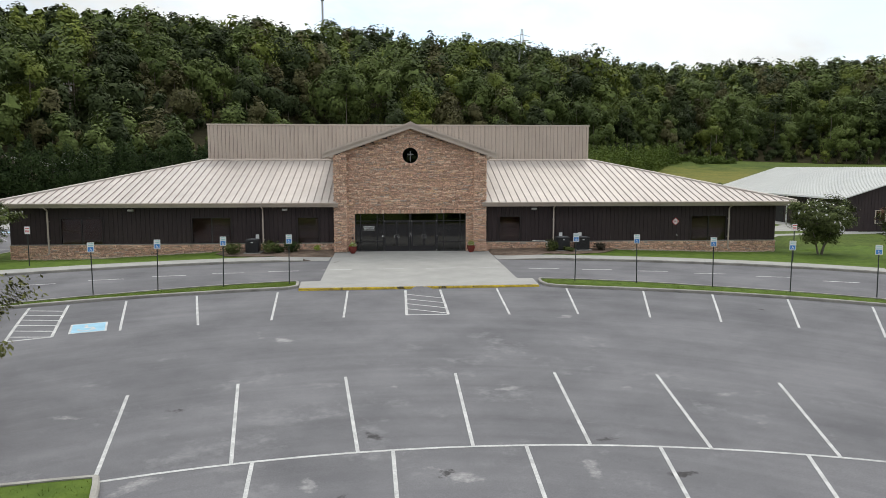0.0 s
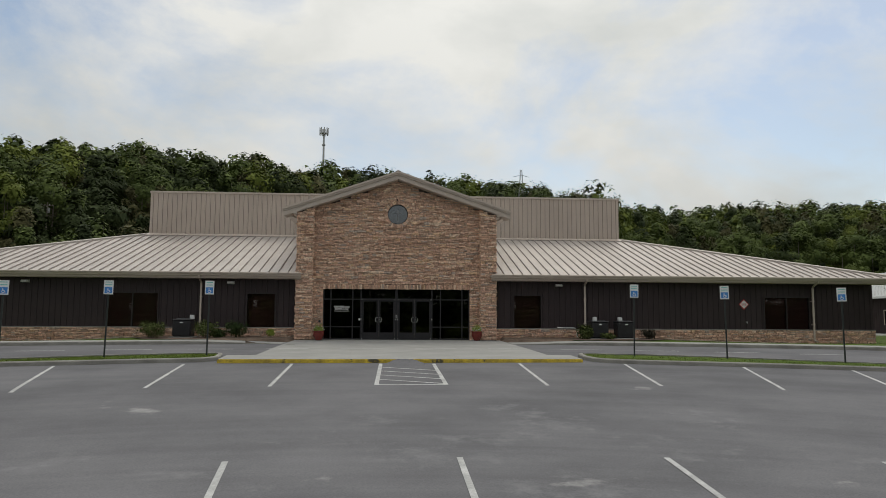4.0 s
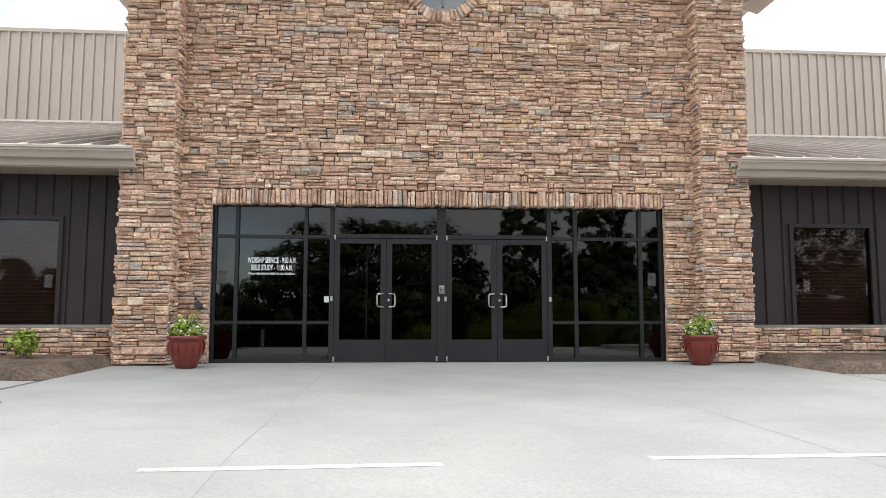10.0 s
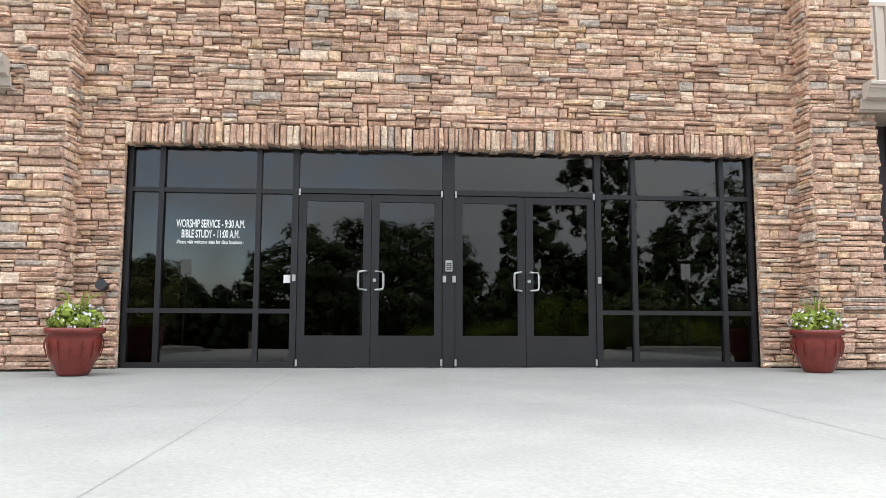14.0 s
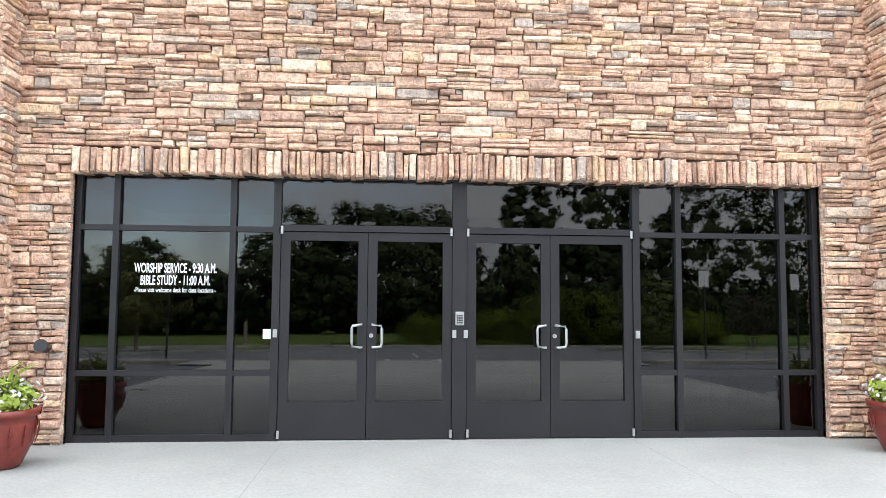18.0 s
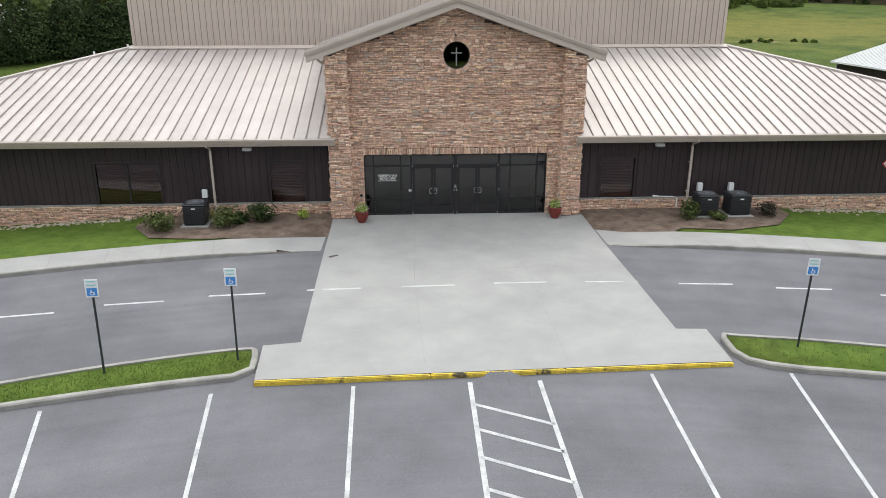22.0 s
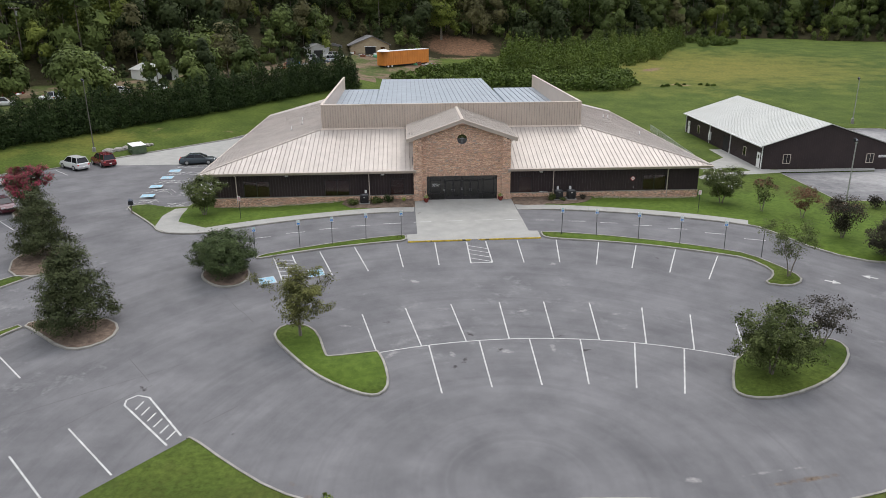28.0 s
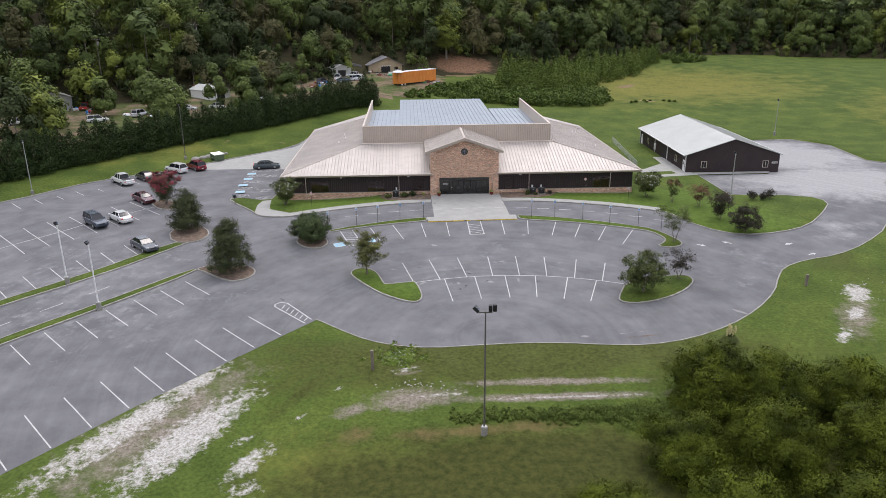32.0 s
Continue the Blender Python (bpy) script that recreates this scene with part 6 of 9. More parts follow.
SEAM = surface("asphalt_seam", (0.105, 0.103, 0.105), (0.075, 0.074, 0.076), rough=0.95, fine=25, coarse=1.0, bump=0.2)
for way in (((-37.73, -46.17), (-20.93, -35.13)), ((-26.24, -42.43), (-24.88, -40.77), (-22.04, -37.59)), ((-24.7, -34.08), (-22.40, -37.17)), ((-17.85, -42.0), (-16.26, -40.28)), ((-20.8, -24.04), (-19.87, -25.61), (-19.17, -26.75), (-18.41, -27.74), (-17.48, -29.23))):
    line(list(way), 0.035, "thin dark seam in the asphalt", "asphalt_seam", "asphalt seams", SEAM, 0.007)


# ---- signs, posts and lamps ----
def accessible_sign(with_plate=True):
    s = thing("parking_sign", "blue and white accessible parking sign on a dark post", "sign", group="parking signs")
    part("post", box((-0.025, -0.02, -0.05), (0.025, 0.02, 2.17), None, 0.004), POST, s)
    plate = part("plate", box((-0.155, -0.032, 2.13), (0.155, -0.021, 2.61), None, 0.004), WHITE, s, "white plate with green header and blue symbol")
    part("blue_panel", box((-0.12, -0.037, 2.17), (0.12, -0.033, 2.38)), SIGN_BLUE, plate)
    for z in (2.55, 2.46):
        bm = box((-0.11, -0.037, z - 0.013), (0.11, -0.033, z + 0.013))
        part("green_lettering", bm, SIGN_GREEN, plate)
    bm = bmesh.new()
    ring = [(0.055 * math.cos(a), 2.24 + 0.055 * math.sin(a)) for a in np.linspace(2.6, 6.6, 10)]
    ring += [(0.038 * math.cos(a), 2.24 + 0.038 * math.sin(a)) for a in np.linspace(6.6, 2.6, 10)]
    add_prism(bm, ring, -0.040, -0.038, "y")
    add_prism(bm, [(-0.03, 2.34), (-0.005, 2.34), (0.0, 2.28), (0.05, 2.28), (0.07, 2.21), (0.05, 2.205), (0.035, 2.26), (-0.03, 2.26)], -0.042, -0.0405, "y")
    part("symbol", bm, WHITE, plate)
    return s


first = accessible_sign()
spots = [(-6.72, -12.85), (-10.02, -13.32), (-13.1, -14.08), (-15.95, -14.9), (8.55, -12.9), (11.75, -13.5), (15.45, -14.6), (18.9, -15.98), (22.4, -17.6)]
turns = [2, 5, 14, 20, -6, -12, -16, -22, -28]
lean = random.Random(5)
for i, ((x, y), a) in enumerate(zip(spots, turns)):
    m = pose(x, y, ground_at(x, y) + 0.12, lean.uniform(-1.2, 1.2), lean.uniform(-1.5, 1.5), a)
    if i == 0:
        first.matrix_world = m
    else:
        copy_thing(first, m)
x, y = -19.7, -16.45
copy_thing(first, pose(x, y, ground_at(x, y) + 0.12, 0, 1, 24))
bare_post = thing("sign_post", "bare dark metal post without its plate", "post", (24.9, -19.6, ground_at(24.9, -19.6) + 0.1))
part("post", box((-0.025, -0.02, -0.05), (0.025, 0.02, 2.1), None, 0.004), POST, bare_post)
part("cap", box((-0.03, -0.025, 2.1), (0.03, 0.025, 2.13)), POST, bare_post)


def lawn_sign(x, y, turn):
    s = thing("fire_lane_sign", "small white no-parking plate with red marks on a dark post", "sign", (x, y, ground_at(x, y) + 0.1), turn, "lawn signs")
    part("post", box((-0.025, -0.02, -0.3), (0.025, 0.02, 2.15), None, 0.004), POST, s)
    plate = part("plate", box((-0.15, -0.032, 1.95), (0.15, -0.021, 2.4), None, 0.004), WHITE, s)
    for z, h in ((2.3, 0.05), (2.18, 0.03), (2.1, 0.03), (2.02, 0.02)):
        part("lettering", box((-0.11, -0.036, z - h / 2), (0.11, -0.033, z + h / 2)), RED, plate)


lawn_sign(-23.1, -6.2, 4)
lawn_sign(24.0, -7.2, -6)


def gas_sign():
    s = part("warning_diamond", bmesh.new(), WHITE, hall, "white diamond sign with red border on the siding")
    old = s.data
    bm = bmesh.new()
    c, r = (19.2, 2.02), 0.29
    add_prism(bm, [(c[0], c[1] - r), (c[0] + r, c[1]), (c[0], c[1] + r), (c[0] - r, c[1])], 0.05, 0.062, "y")
    s.data = mesh_of(bm, "warning_diamond", RED)
    bpy.data.meshes.remove(old)
    part("face", prism([(c[0], c[1] - r * 0.82), (c[0] + r * 0.82, c[1]), (c[0], c[1] + r * 0.82), (c[0] - r * 0.82, c[1])], 0.045, 0.049, "y"), WHITE, s)
    for dx, w in ((-0.11, 0.05), (0.0, 0.05), (0.11, 0.05)):
        part("letter_bar", box((c[0] + dx - w / 2, 0.041, c[1] - 0.06), (c[0] + dx + w / 2, 0.044, c[1] + 0.06)), RED, s)
    part("spigot", tube([(19.3, 0.06, 1.05), (19.3, -0.04, 1.05), (19.3, -0.06, 0.98)], 0.03, 8), STEEL, s)


gas_sign()


def light_pole(x, y, tall, heads, turn=0.0, pedestal=0.75, material=None, label="grey steel car park light pole on a concrete pedestal", droop=0.0):
    z = ground_at(x, y) + 0.08
    p = thing("light_pole", label, "street lamp", (x, y, z), turn, "light poles")
    bm = lathe([(0.26, -0.4), (0.26, pedestal - 0.03), (0.23, pedestal)], 16)
    part("pedestal", bm, KERB, p, "cast concrete pedestal")
    part("base_plate", box((-0.17, -0.17, pedestal), (0.17, 0.17, pedestal + 0.03)), STEEL, p)
    for sx in (-1, 1):
        for sy in (-1, 1):
            part("bolt", tube([(sx * 0.13, sy * 0.13, pedestal + 0.03), (sx * 0.13, sy * 0.13, pedestal + 0.09)], 0.015, 6), STEEL, p)
    part("shaft", tube([(0, 0, pedestal + 0.03), (0, 0, tall)], [0.075, 0.055], 10), material or STEEL, p)
    reach = 0.5 if len(heads) > 1 else 0.12
    part("cross_bar", box((-reach, -0.04, tall - 0.08), (reach, 0.04, tall)), material or STEEL, p)
    for hx, a, tip, wide, high in heads:
        m = Matrix.Translation((hx, 0, tall + 0.02)) @ Matrix.Rotation(radians(a), 4, "Z") @ Matrix.Rotation(radians(-tip), 4, "X")
        head = part("floodlight", box((-wide, -0.12, 0.02), (wide, 0.14, high), m, 0.02), BLACK, p, "dark floodlight head")
        part("lens", box((-wide + 0.03, -0.132, 0.06), (wide - 0.03, -0.122, high - 0.04), m), CLEAR, head)
        part("bracket", box((-0.03, -0.03, -0.06), (0.03, 0.03, 0.03), m), STEEL, head)
    return p


DULL_STEEL = surface("weathered_pole", (0.17, 0.155, 0.14), (0.11, 0.10, 0.09), rough=0.6, metal=0.2, fine=30, coarse=1.5, bump=0.03)
light_pole(-3.26, -63.24, 10.2, ((-0.45, 70, 48, 0.17, 0.52), (0.36, 165, 6, 0.12, 0.52), (0.66, -170, 4, 0.13, 0.55)), 0, 0.75, DULL_STEEL, "tall steel light pole with three floodlights in the grass")
SMALL = ((0.0, 30, 35, 0.17, 0.42),)
light_pole(-41.2, -39.5, 7.1, SMALL, 40, 0.8, WHITE, "slim white light pole on the median")
light_pole(-47.5, -32.3, 6.9, SMALL, 40, 0.8, WHITE, "slim white light pole on the median")
light_pole(-68.6, 4.4, 8.3, SMALL, 40, 0.6, None, "slim steel light pole by the hedge bank")
light_pole(-51.4, 28.6, 10.0, SMALL, 40, 0.6, DULL_STEEL, "tall slim light pole on the grass bank")
light_pole(39.4, -7.6, 7.2, SMALL, 0, 0.7)
light_pole(72.6, 46.4, 7.6, SMALL, 0, 0.9)


# ---- things beside the walls ----
def condenser(x, y, label):
    z = ground_at(x, y) + 0.14
    ac = thing("air_conditioner", label, "air conditioner", (x, y, z), 0, "air conditioners")
    part("pad", box((-0.56, -0.56, -0.1), (0.56, 0.56, 0.05), None, 0.01), CONCRETE, ac)
    part("cabinet", box((-0.44, -0.44, 0.06), (0.44, 0.44, 0.86), None, 0.05), BLACK, ac, "black louvred cabinet")
    for s in range(4):
        m = Matrix.Rotation(radians(90 * s), 4, "Z")
        for k in range(11):
            part("louvre", box((-0.38, -0.452, 0.13 + k * 0.062), (0.38, -0.437, 0.155 + k * 0.062), m), BLACK, ac)
    part("top", box((-0.46, -0.46, 0.86), (0.46, 0.46, 0.93), None, 0.03), BLACK, ac, "black top with round fan guard")
    part("fan_well", tube([(0, 0, 0.925), (0, 0, 0.935)], 0.36, 24), BLACK, ac)
    bm = bmesh.new()
    for r in (0.12, 0.2, 0.28, 0.36):
        pts = [(r * math.cos(a), r * math.sin(a), 0.95) for a in np.linspace(0, 2 * math.pi, 19)]
        add_tube(bm, pts, [0.008] * 19, 4, False)
    part("fan_guard", bm, STEEL_DULL, ac)
    for a in range(0, 180, 30):
        c, s = math.cos(radians(a)) * 0.36, math.sin(radians(a)) * 0.36
        part("guard_spoke", tube([(-c, -s, 0.955), (c, s, 0.955)], 0.008, 4), STEEL_DULL, ac)
    part("badge", box((-0.08, -0.456, 0.74), (0.08, -0.452, 0.79)), WHITE, ac)
    part("pipe", tube([(0.3, 0.44, 0.35), (0.3, 0.75, 0.35), (0.3, 0.85, 0.42), (0.3, abs(y) - 0.05, 0.45)], 0.025, 6), STEEL, ac)
    part("switch_box", box((-0.02, abs(y) - 0.12, 0.8), (0.2, abs(y) + 0.05, 1.15), None, 0.01), WHITE, ac, "white electrical disconnect box")


condenser(-10.75, -1.25, "black air conditioning unit beside shrubs in the mulch")
condenser(10.65, -1.0, "black air conditioning unit beside a downspout")
condenser(12.05, -1.0, "black air conditioning unit on a concrete pad")
part("drain_pipe", tube([(8.7, 0.02, 0.70), (9.6, -0.08, 0.68), (9.75, -0.1, 0.62), (9.75, -0.1, 0.2)], 0.03, 8), WHITE, hall, "thin white drain pipe")


def leaf_cloud(lobes, count, size, rng, shell=0.55, lift=0.35):
    """Leaf clumps as folded diamonds, thick towards the outside of each lobe (x, y, z, rx, ry, rz)."""
    lobes = np.asarray(lobes, float)
    weight = (lobes[:, 3] * lobes[:, 4] + lobes[:, 4] * lobes[:, 5] + lobes[:, 3] * lobes[:, 5])
    pick = rng.choice(len(lobes), count, p=weight / weight.sum())
    d = rng.normal(size=(count, 3))
    d /= np.linalg.norm(d, axis=1)[:, None]
    r = shell + (1.08 - shell) * rng.random(count) ** 0.7
    c = lobes[pick, :3] + d * lobes[pick, 3:] * r[:, None]
    n = d + rng.normal(size=(count, 3)) * 0.75 + np.array((0, 0, lift))
    n /= np.linalg.norm(n, axis=1)[:, None]
    u = np.cross(n, rng.normal(size=(count, 3)))
    u /= np.linalg.norm(u, axis=1)[:, None]
    w = np.cross(n, u)
    s = size * rng.uniform(0.55, 1.35, count)[:, None]
    v = np.stack([c - u * s, c - w * s * 0.55 + n * s * 0.15, c + u * s, c + w * s * 0.55 + n * s * 0.15], axis=1)
    f = np.arange(count * 4).reshape(-1, 4)
    return v.reshape(-1, 3), f


def tree_lobes(rng, tall, wide, base, n, shape, lump=1.0):
    """Where a crown's masses sit: shape 'round', 'oval', 'cone' or 'loose'."""
    out = []
    for i in range(n):
        h = rng.random()
        if shape == "cone":
            reach = wide / 2 * (1 - h) * 0.8
        elif shape == "oval":
            reach = wide / 2 * 0.62 * math.sqrt(max(0.05, 1 - (2 * h - 0.75) ** 2))
        elif shape == "round":
            reach = wide / 2 * 0.66 * math.sqrt(max(0.05, 1 - (2 * h - 1) ** 2))
        else:
            reach = wide / 2 * 0.8 * math.sqrt(max(0.1, 1 - (1.6 * h - 0.9) ** 2))
        a = 2.4 * i + rng.uniform(-0.5, 0.5)
        k = wide * lump * rng.uniform(0.16, 0.27) * (0.62 if shape == "loose" else 1.0) * (1.2 - 0.55 * h if shape == "cone" else 1)
        out.append((reach * math.cos(a), reach * math.sin(a), base + (tall - base - k * 0.7) * h + k * 0.3, k, k, k * rng.uniform(0.7, 0.95)))
    return out


def crown_points(rng, n, tall, wide, base, shape):
    """Where the sprays of a crown end: shape 'oval', 'round', 'vase', 'loose' or 'cone'."""
    low = tall * base
    out = []
    while len(out) < n:
        h, u, a = rng.random(), rng.random() ** 0.42, rng.uniform(0, 2 * math.pi)
        if shape == "oval":
            reach = math.sin(math.pi * min(1.0, h * 0.78 + 0.24)) ** 0.7
        elif shape == "cone":
            reach = (1 - h) ** 0.8
        elif shape == "round":
            reach = math.sqrt(max(0.02, 1 - (1.75 * h - 0.75) ** 2))
        elif shape == "vase":
            reach = (0.30 + 0.9 * h) if h < 0.62 else 0.86 * math.sqrt(max(0.02, 1 - ((h - 0.62) / 0.40) ** 2))
        elif shape == "pyramid":
            reach = (1.02 - h) ** 0.62
        else:
            # a few long limbs that stand out of a thin crown
            if rng.random() < 0.42:
                f = 0.9 * math.sin(math.pi * min(1.0, h * 0.72 + 0.2))
                out.append((wide * 0.30 * f * u * math.cos(a), wide * 0.30 * f * u * math.sin(a), low + (tall - low) * (0.1 + 0.82 * h)))
                continue
            k = int(rng.integers(0, 11))
            start, turn, long = 0.10 + 0.075 * k, 2.4 * k + wide, wide / 2 * (1.15 - 0.055 * k) * (0.75 + 0.35 * math.sin(5.1 * k))
            f = rng.random() ** 0.6
            if k == 10:
                out.append((rng.normal(0, 0.12), rng.normal(0, 0.12), low + (tall - low) * (0.6 + 0.4 * f)))
            else:
                out.append((long * f * math.cos(turn) + rng.normal(0, 0.15), long * f * math.sin(turn) + rng.normal(0, 0.15), low + (tall - low) * start + long * f * 0.62 + rng.normal(0, 0.12)))
            continue
        if rng.random() > 0.25 + 0.75 * reach:
            continue
        r = wide / 2 * reach * u * (1 + 0.16 * math.sin(3 * a + 2 * h + wide))
        out.append((r * math.cos(a), r * math.sin(a), low + (tall - low) * h * (0.93 + 0.07 * math.cos(2 * a))))
    return np.array(out)


def clumped(rng, centres, each, radius):
    """Sets sprays round each centre, thicker on the upper side of a ragged dome, and tells which way each looks."""
    d = rng.normal(size=(len(centres) * each, 3))
    d[:, 2] = np.abs(d[:, 2]) * 0.95 - 0.4
    d /= np.linalg.norm(d, axis=1)[:, None]
    r = radius * np.repeat(rng.uniform(0.6, 1.25, len(centres)), each)
    return np.repeat(centres, each, axis=0) + d * (r * rng.uniform(0.6, 1.05, len(r)))[:, None] * np.array((1, 1, 0.8)), d


def sprays(rng, points, count, size, spread, tall, ways=None):
    """Leaves scattered round the ends of the twigs, facing outwards and up."""
    pick = rng.integers(0, len(points), count)
    c = points[pick] + rng.normal(size=(count, 3)) * spread * np.array((1, 1, 0.7))
    mid = np.array((0, 0, tall * 0.5))
    d = (c - mid) / np.linalg.norm(c - mid, axis=1)[:, None]
    if ways is not None:
        d = d * 0.5 + ways[pick] * 0.8
    n = d * 0.9 + rng.normal(size=(count, 3)) * (0.4 if ways is None else 0.27) + np.array((0, 0, 0.45))
    n /= np.linalg.norm(n, axis=1)[:, None]
    u = np.cross(n, rng.normal(size=(count, 3)))
    u /= np.linalg.norm(u, axis=1)[:, None]
    w = np.cross(n, u)
    s = size * rng.uniform(0.6, 1.3, count)[:, None]
    v = np.stack([c - u * s, c - w * s * 0.5 + n * s * 0.15, c + u * s, c + w * s * 0.5 + n * s * 0.15], axis=1)
    return v.reshape(-1, 3), np.arange(count * 4).reshape(-1, 4)


def tree(x, y, tall, wide, leaves, label, shape="oval", n=120, count=9000, size=0.09, base=0.2, stems=1, seed=1, spread=0.3, bloom=None, bloom_share=0.1, bloom_size=0.8, group="", sink=0.0, clump=0.0):
    rng = np.random.default_rng(seed)
    t = thing("tree", label, "tree", (x, y, ground_at(x, y) + 0.1 - sink), 0, group)
    if clump:
        ends = crown_points(rng, max(6, n // 7), tall - clump * 0.8, wide - clump * 1.4, base, shape)
        points, ways = clumped(rng, ends, 7, clump)
        keep = points[:, 2] > 0.25
        points, ways = points[keep], ways[keep]
        fill = crown_points(rng, n // 3, tall * 0.9, wide * 0.84, base, shape)
        away = fill - np.array((0, 0, tall * 0.45))
        points, ways = np.concatenate([points, fill]), np.concatenate([ways, away / np.linalg.norm(away, axis=1)[:, None]])
    else:
        ways = None
        ends = points = crown_points(rng, n, tall, wide, base, shape)
    nodes, thick = [], []
    r0 = tall * (0.017 if stems == 1 else 0.010)
    for s in range(stems):
        a = 2 * math.pi * s / stems + 0.4
        lean = 0.0 if stems == 1 else wide * 0.20
        top = tall * (0.86 if shape in ("oval", "cone", "loose") else 0.6)
        way = []
        for k in range(7):
            f = k / 6
            out = lean * f ** 1.4 + (0.08 if stems > 1 else 0)
            way.append((out * math.cos(a) + rng.normal(0, 0.05) * f, out * math.sin(a) + rng.normal(0, 0.05) * f, -0.2 + (top + 0.2) * f))
        rad = [r0 * (1.35 - 1.15 * k / 6) for k in range(7)]
        part("trunk" if stems == 1 else "stem", tube(way, rad, 8), BARK, t)
        for k in range(1, 7):
            if way[k][2] > tall * base * 0.55:
                nodes.append(Vector(way[k]))
                thick.append(rad[k])
    first = len(nodes)
    twigs = bmesh.new()
    order = sorted(range(len(ends)), key=lambda k: math.hypot(ends[k][0], ends[k][1]) + 0.3 * ends[k][2])
    limbs = 0
    for k in order:
        p = Vector(ends[k])
        best = min(range(len(nodes)), key=lambda q: (nodes[q] - p).length + 2.0 * max(0.0, nodes[q].z - p.z + 0.12 * (nodes[q] - p).length))
        a = nodes[best]
        mid = a.lerp(p, 0.5) + Vector((rng.normal(0, 0.04), rng.normal(0, 0.04), -0.05 * (p - a).length))
        r = min(thick[best] * 0.6, 0.012 + 0.012 * (p - a).length)
        if best < first and limbs < 14 and (p - a).length > 0.12 * wide:
            part("limb", tube([a, mid, p], [r, r * 0.75, r * 0.4], 6), BARK, t)
            limbs += 1
        else:
            add_tube(twigs, [a, mid, p], [r, r * 0.75, r * 0.4], 4, False)
        nodes += [mid, p]
        thick += [r * 0.75, r * 0.55]
    part("twigs", twigs, BARK, t)["kind"] = "stuff"
    v, f = sprays(rng, points, count, size, spread, tall, ways)
    if clump > 1.2:
        # dense hidden leaf layers, added inside each mass of the crown to block light
        v2, f2 = leaf_cloud([(*p, clump * 0.5, clump * 0.5, clump * 0.4) for p in ends], 120 * len(ends), 0.13, rng, 0.2)
        v, f = np.concatenate([v, v2]), np.concatenate([f, f2 + len(v)])
    shared("crown", quick("crown", v, f, leaves), t)
    if bloom is not None:
        high = points[points[:, 2] > np.quantile(points[:, 2], 0.35)]
        reach = np.hypot(high[:, 0], high[:, 1]) + high[:, 2] - tall * 0.5
        high = high[reach > np.quantile(reach, 0.3)] * np.array((1.04, 1.04, 1.03))
        v, f = sprays(rng, high, int(count * bloom_share), size * bloom_size, spread * 0.6, tall)
        shared("blossom", quick("blossom", v, f, bloom), t)
    return t


def shrub(x, y, r, h, leaves, label, seed, count=900, size=0.06):
    rng = np.random.default_rng(seed)
    s = thing("shrub", label, "shrub", (x, y, ground_at(x, y) + 0.15), 0, "shrubs")
    lobes = [(rng.uniform(-0.45, 0.45) * r, rng.uniform(-0.45, 0.45) * r, h * rng.uniform(0.35, 0.7), r * 0.6, r * 0.6, h * 0.42) for _ in range(7)]
    for i in range(4):
        bm = bmesh.new()
        a = i * 1.6
        add_tube(bm, [(0, 0, -0.1), (r * 0.3 * math.cos(a), r * 0.3 * math.sin(a), h * 0.5)], [0.018, 0.008], 5)
        part("stem", bm, BARK, s)
    v, f = leaf_cloud(lobes, count, size, rng, 0.4)
    shared("foliage", quick("foliage", v, f, leaves), s)


shrub(-11.95, -2.2, 0.75, 0.85, LEAF_SHRUB, "yellow-green rounded shrub in the mulch bed", 1)
shrub(-9.45, -1.7, 0.75, 0.85, LEAF_SHRUB, "yellow-green rounded shrub beside the cooling unit", 2)
shrub(-8.15, -1.0, 0.65, 0.8, LEAF_HEDGE, "dark green shrub against the stone base", 3)
shrub(-6.45, -0.9, 0.26, 0.42, LEAF_LIME, "small bright lime-green shrub in mulch", 4, 300, 0.05)
shrub(9.75, -1.5, 0.55, 0.75, LEAF_SHRUB, "dense green shrub beside the cooling unit", 5)
shrub(10.95, -1.75, 0.4, 0.3, LEAF_SHRUB, "low spreading green shrub in mulch", 6, 500)
shrub(13.35, -1.35, 0.5, 0.5, LEAF_PLUM, "low dark bronze shrub in mulch", 7, 600)
shrub(-9.0, -1.2, 0.5, 0.45, LEAF_HEDGE, "low dark green shrub against the wall", 8, 600)


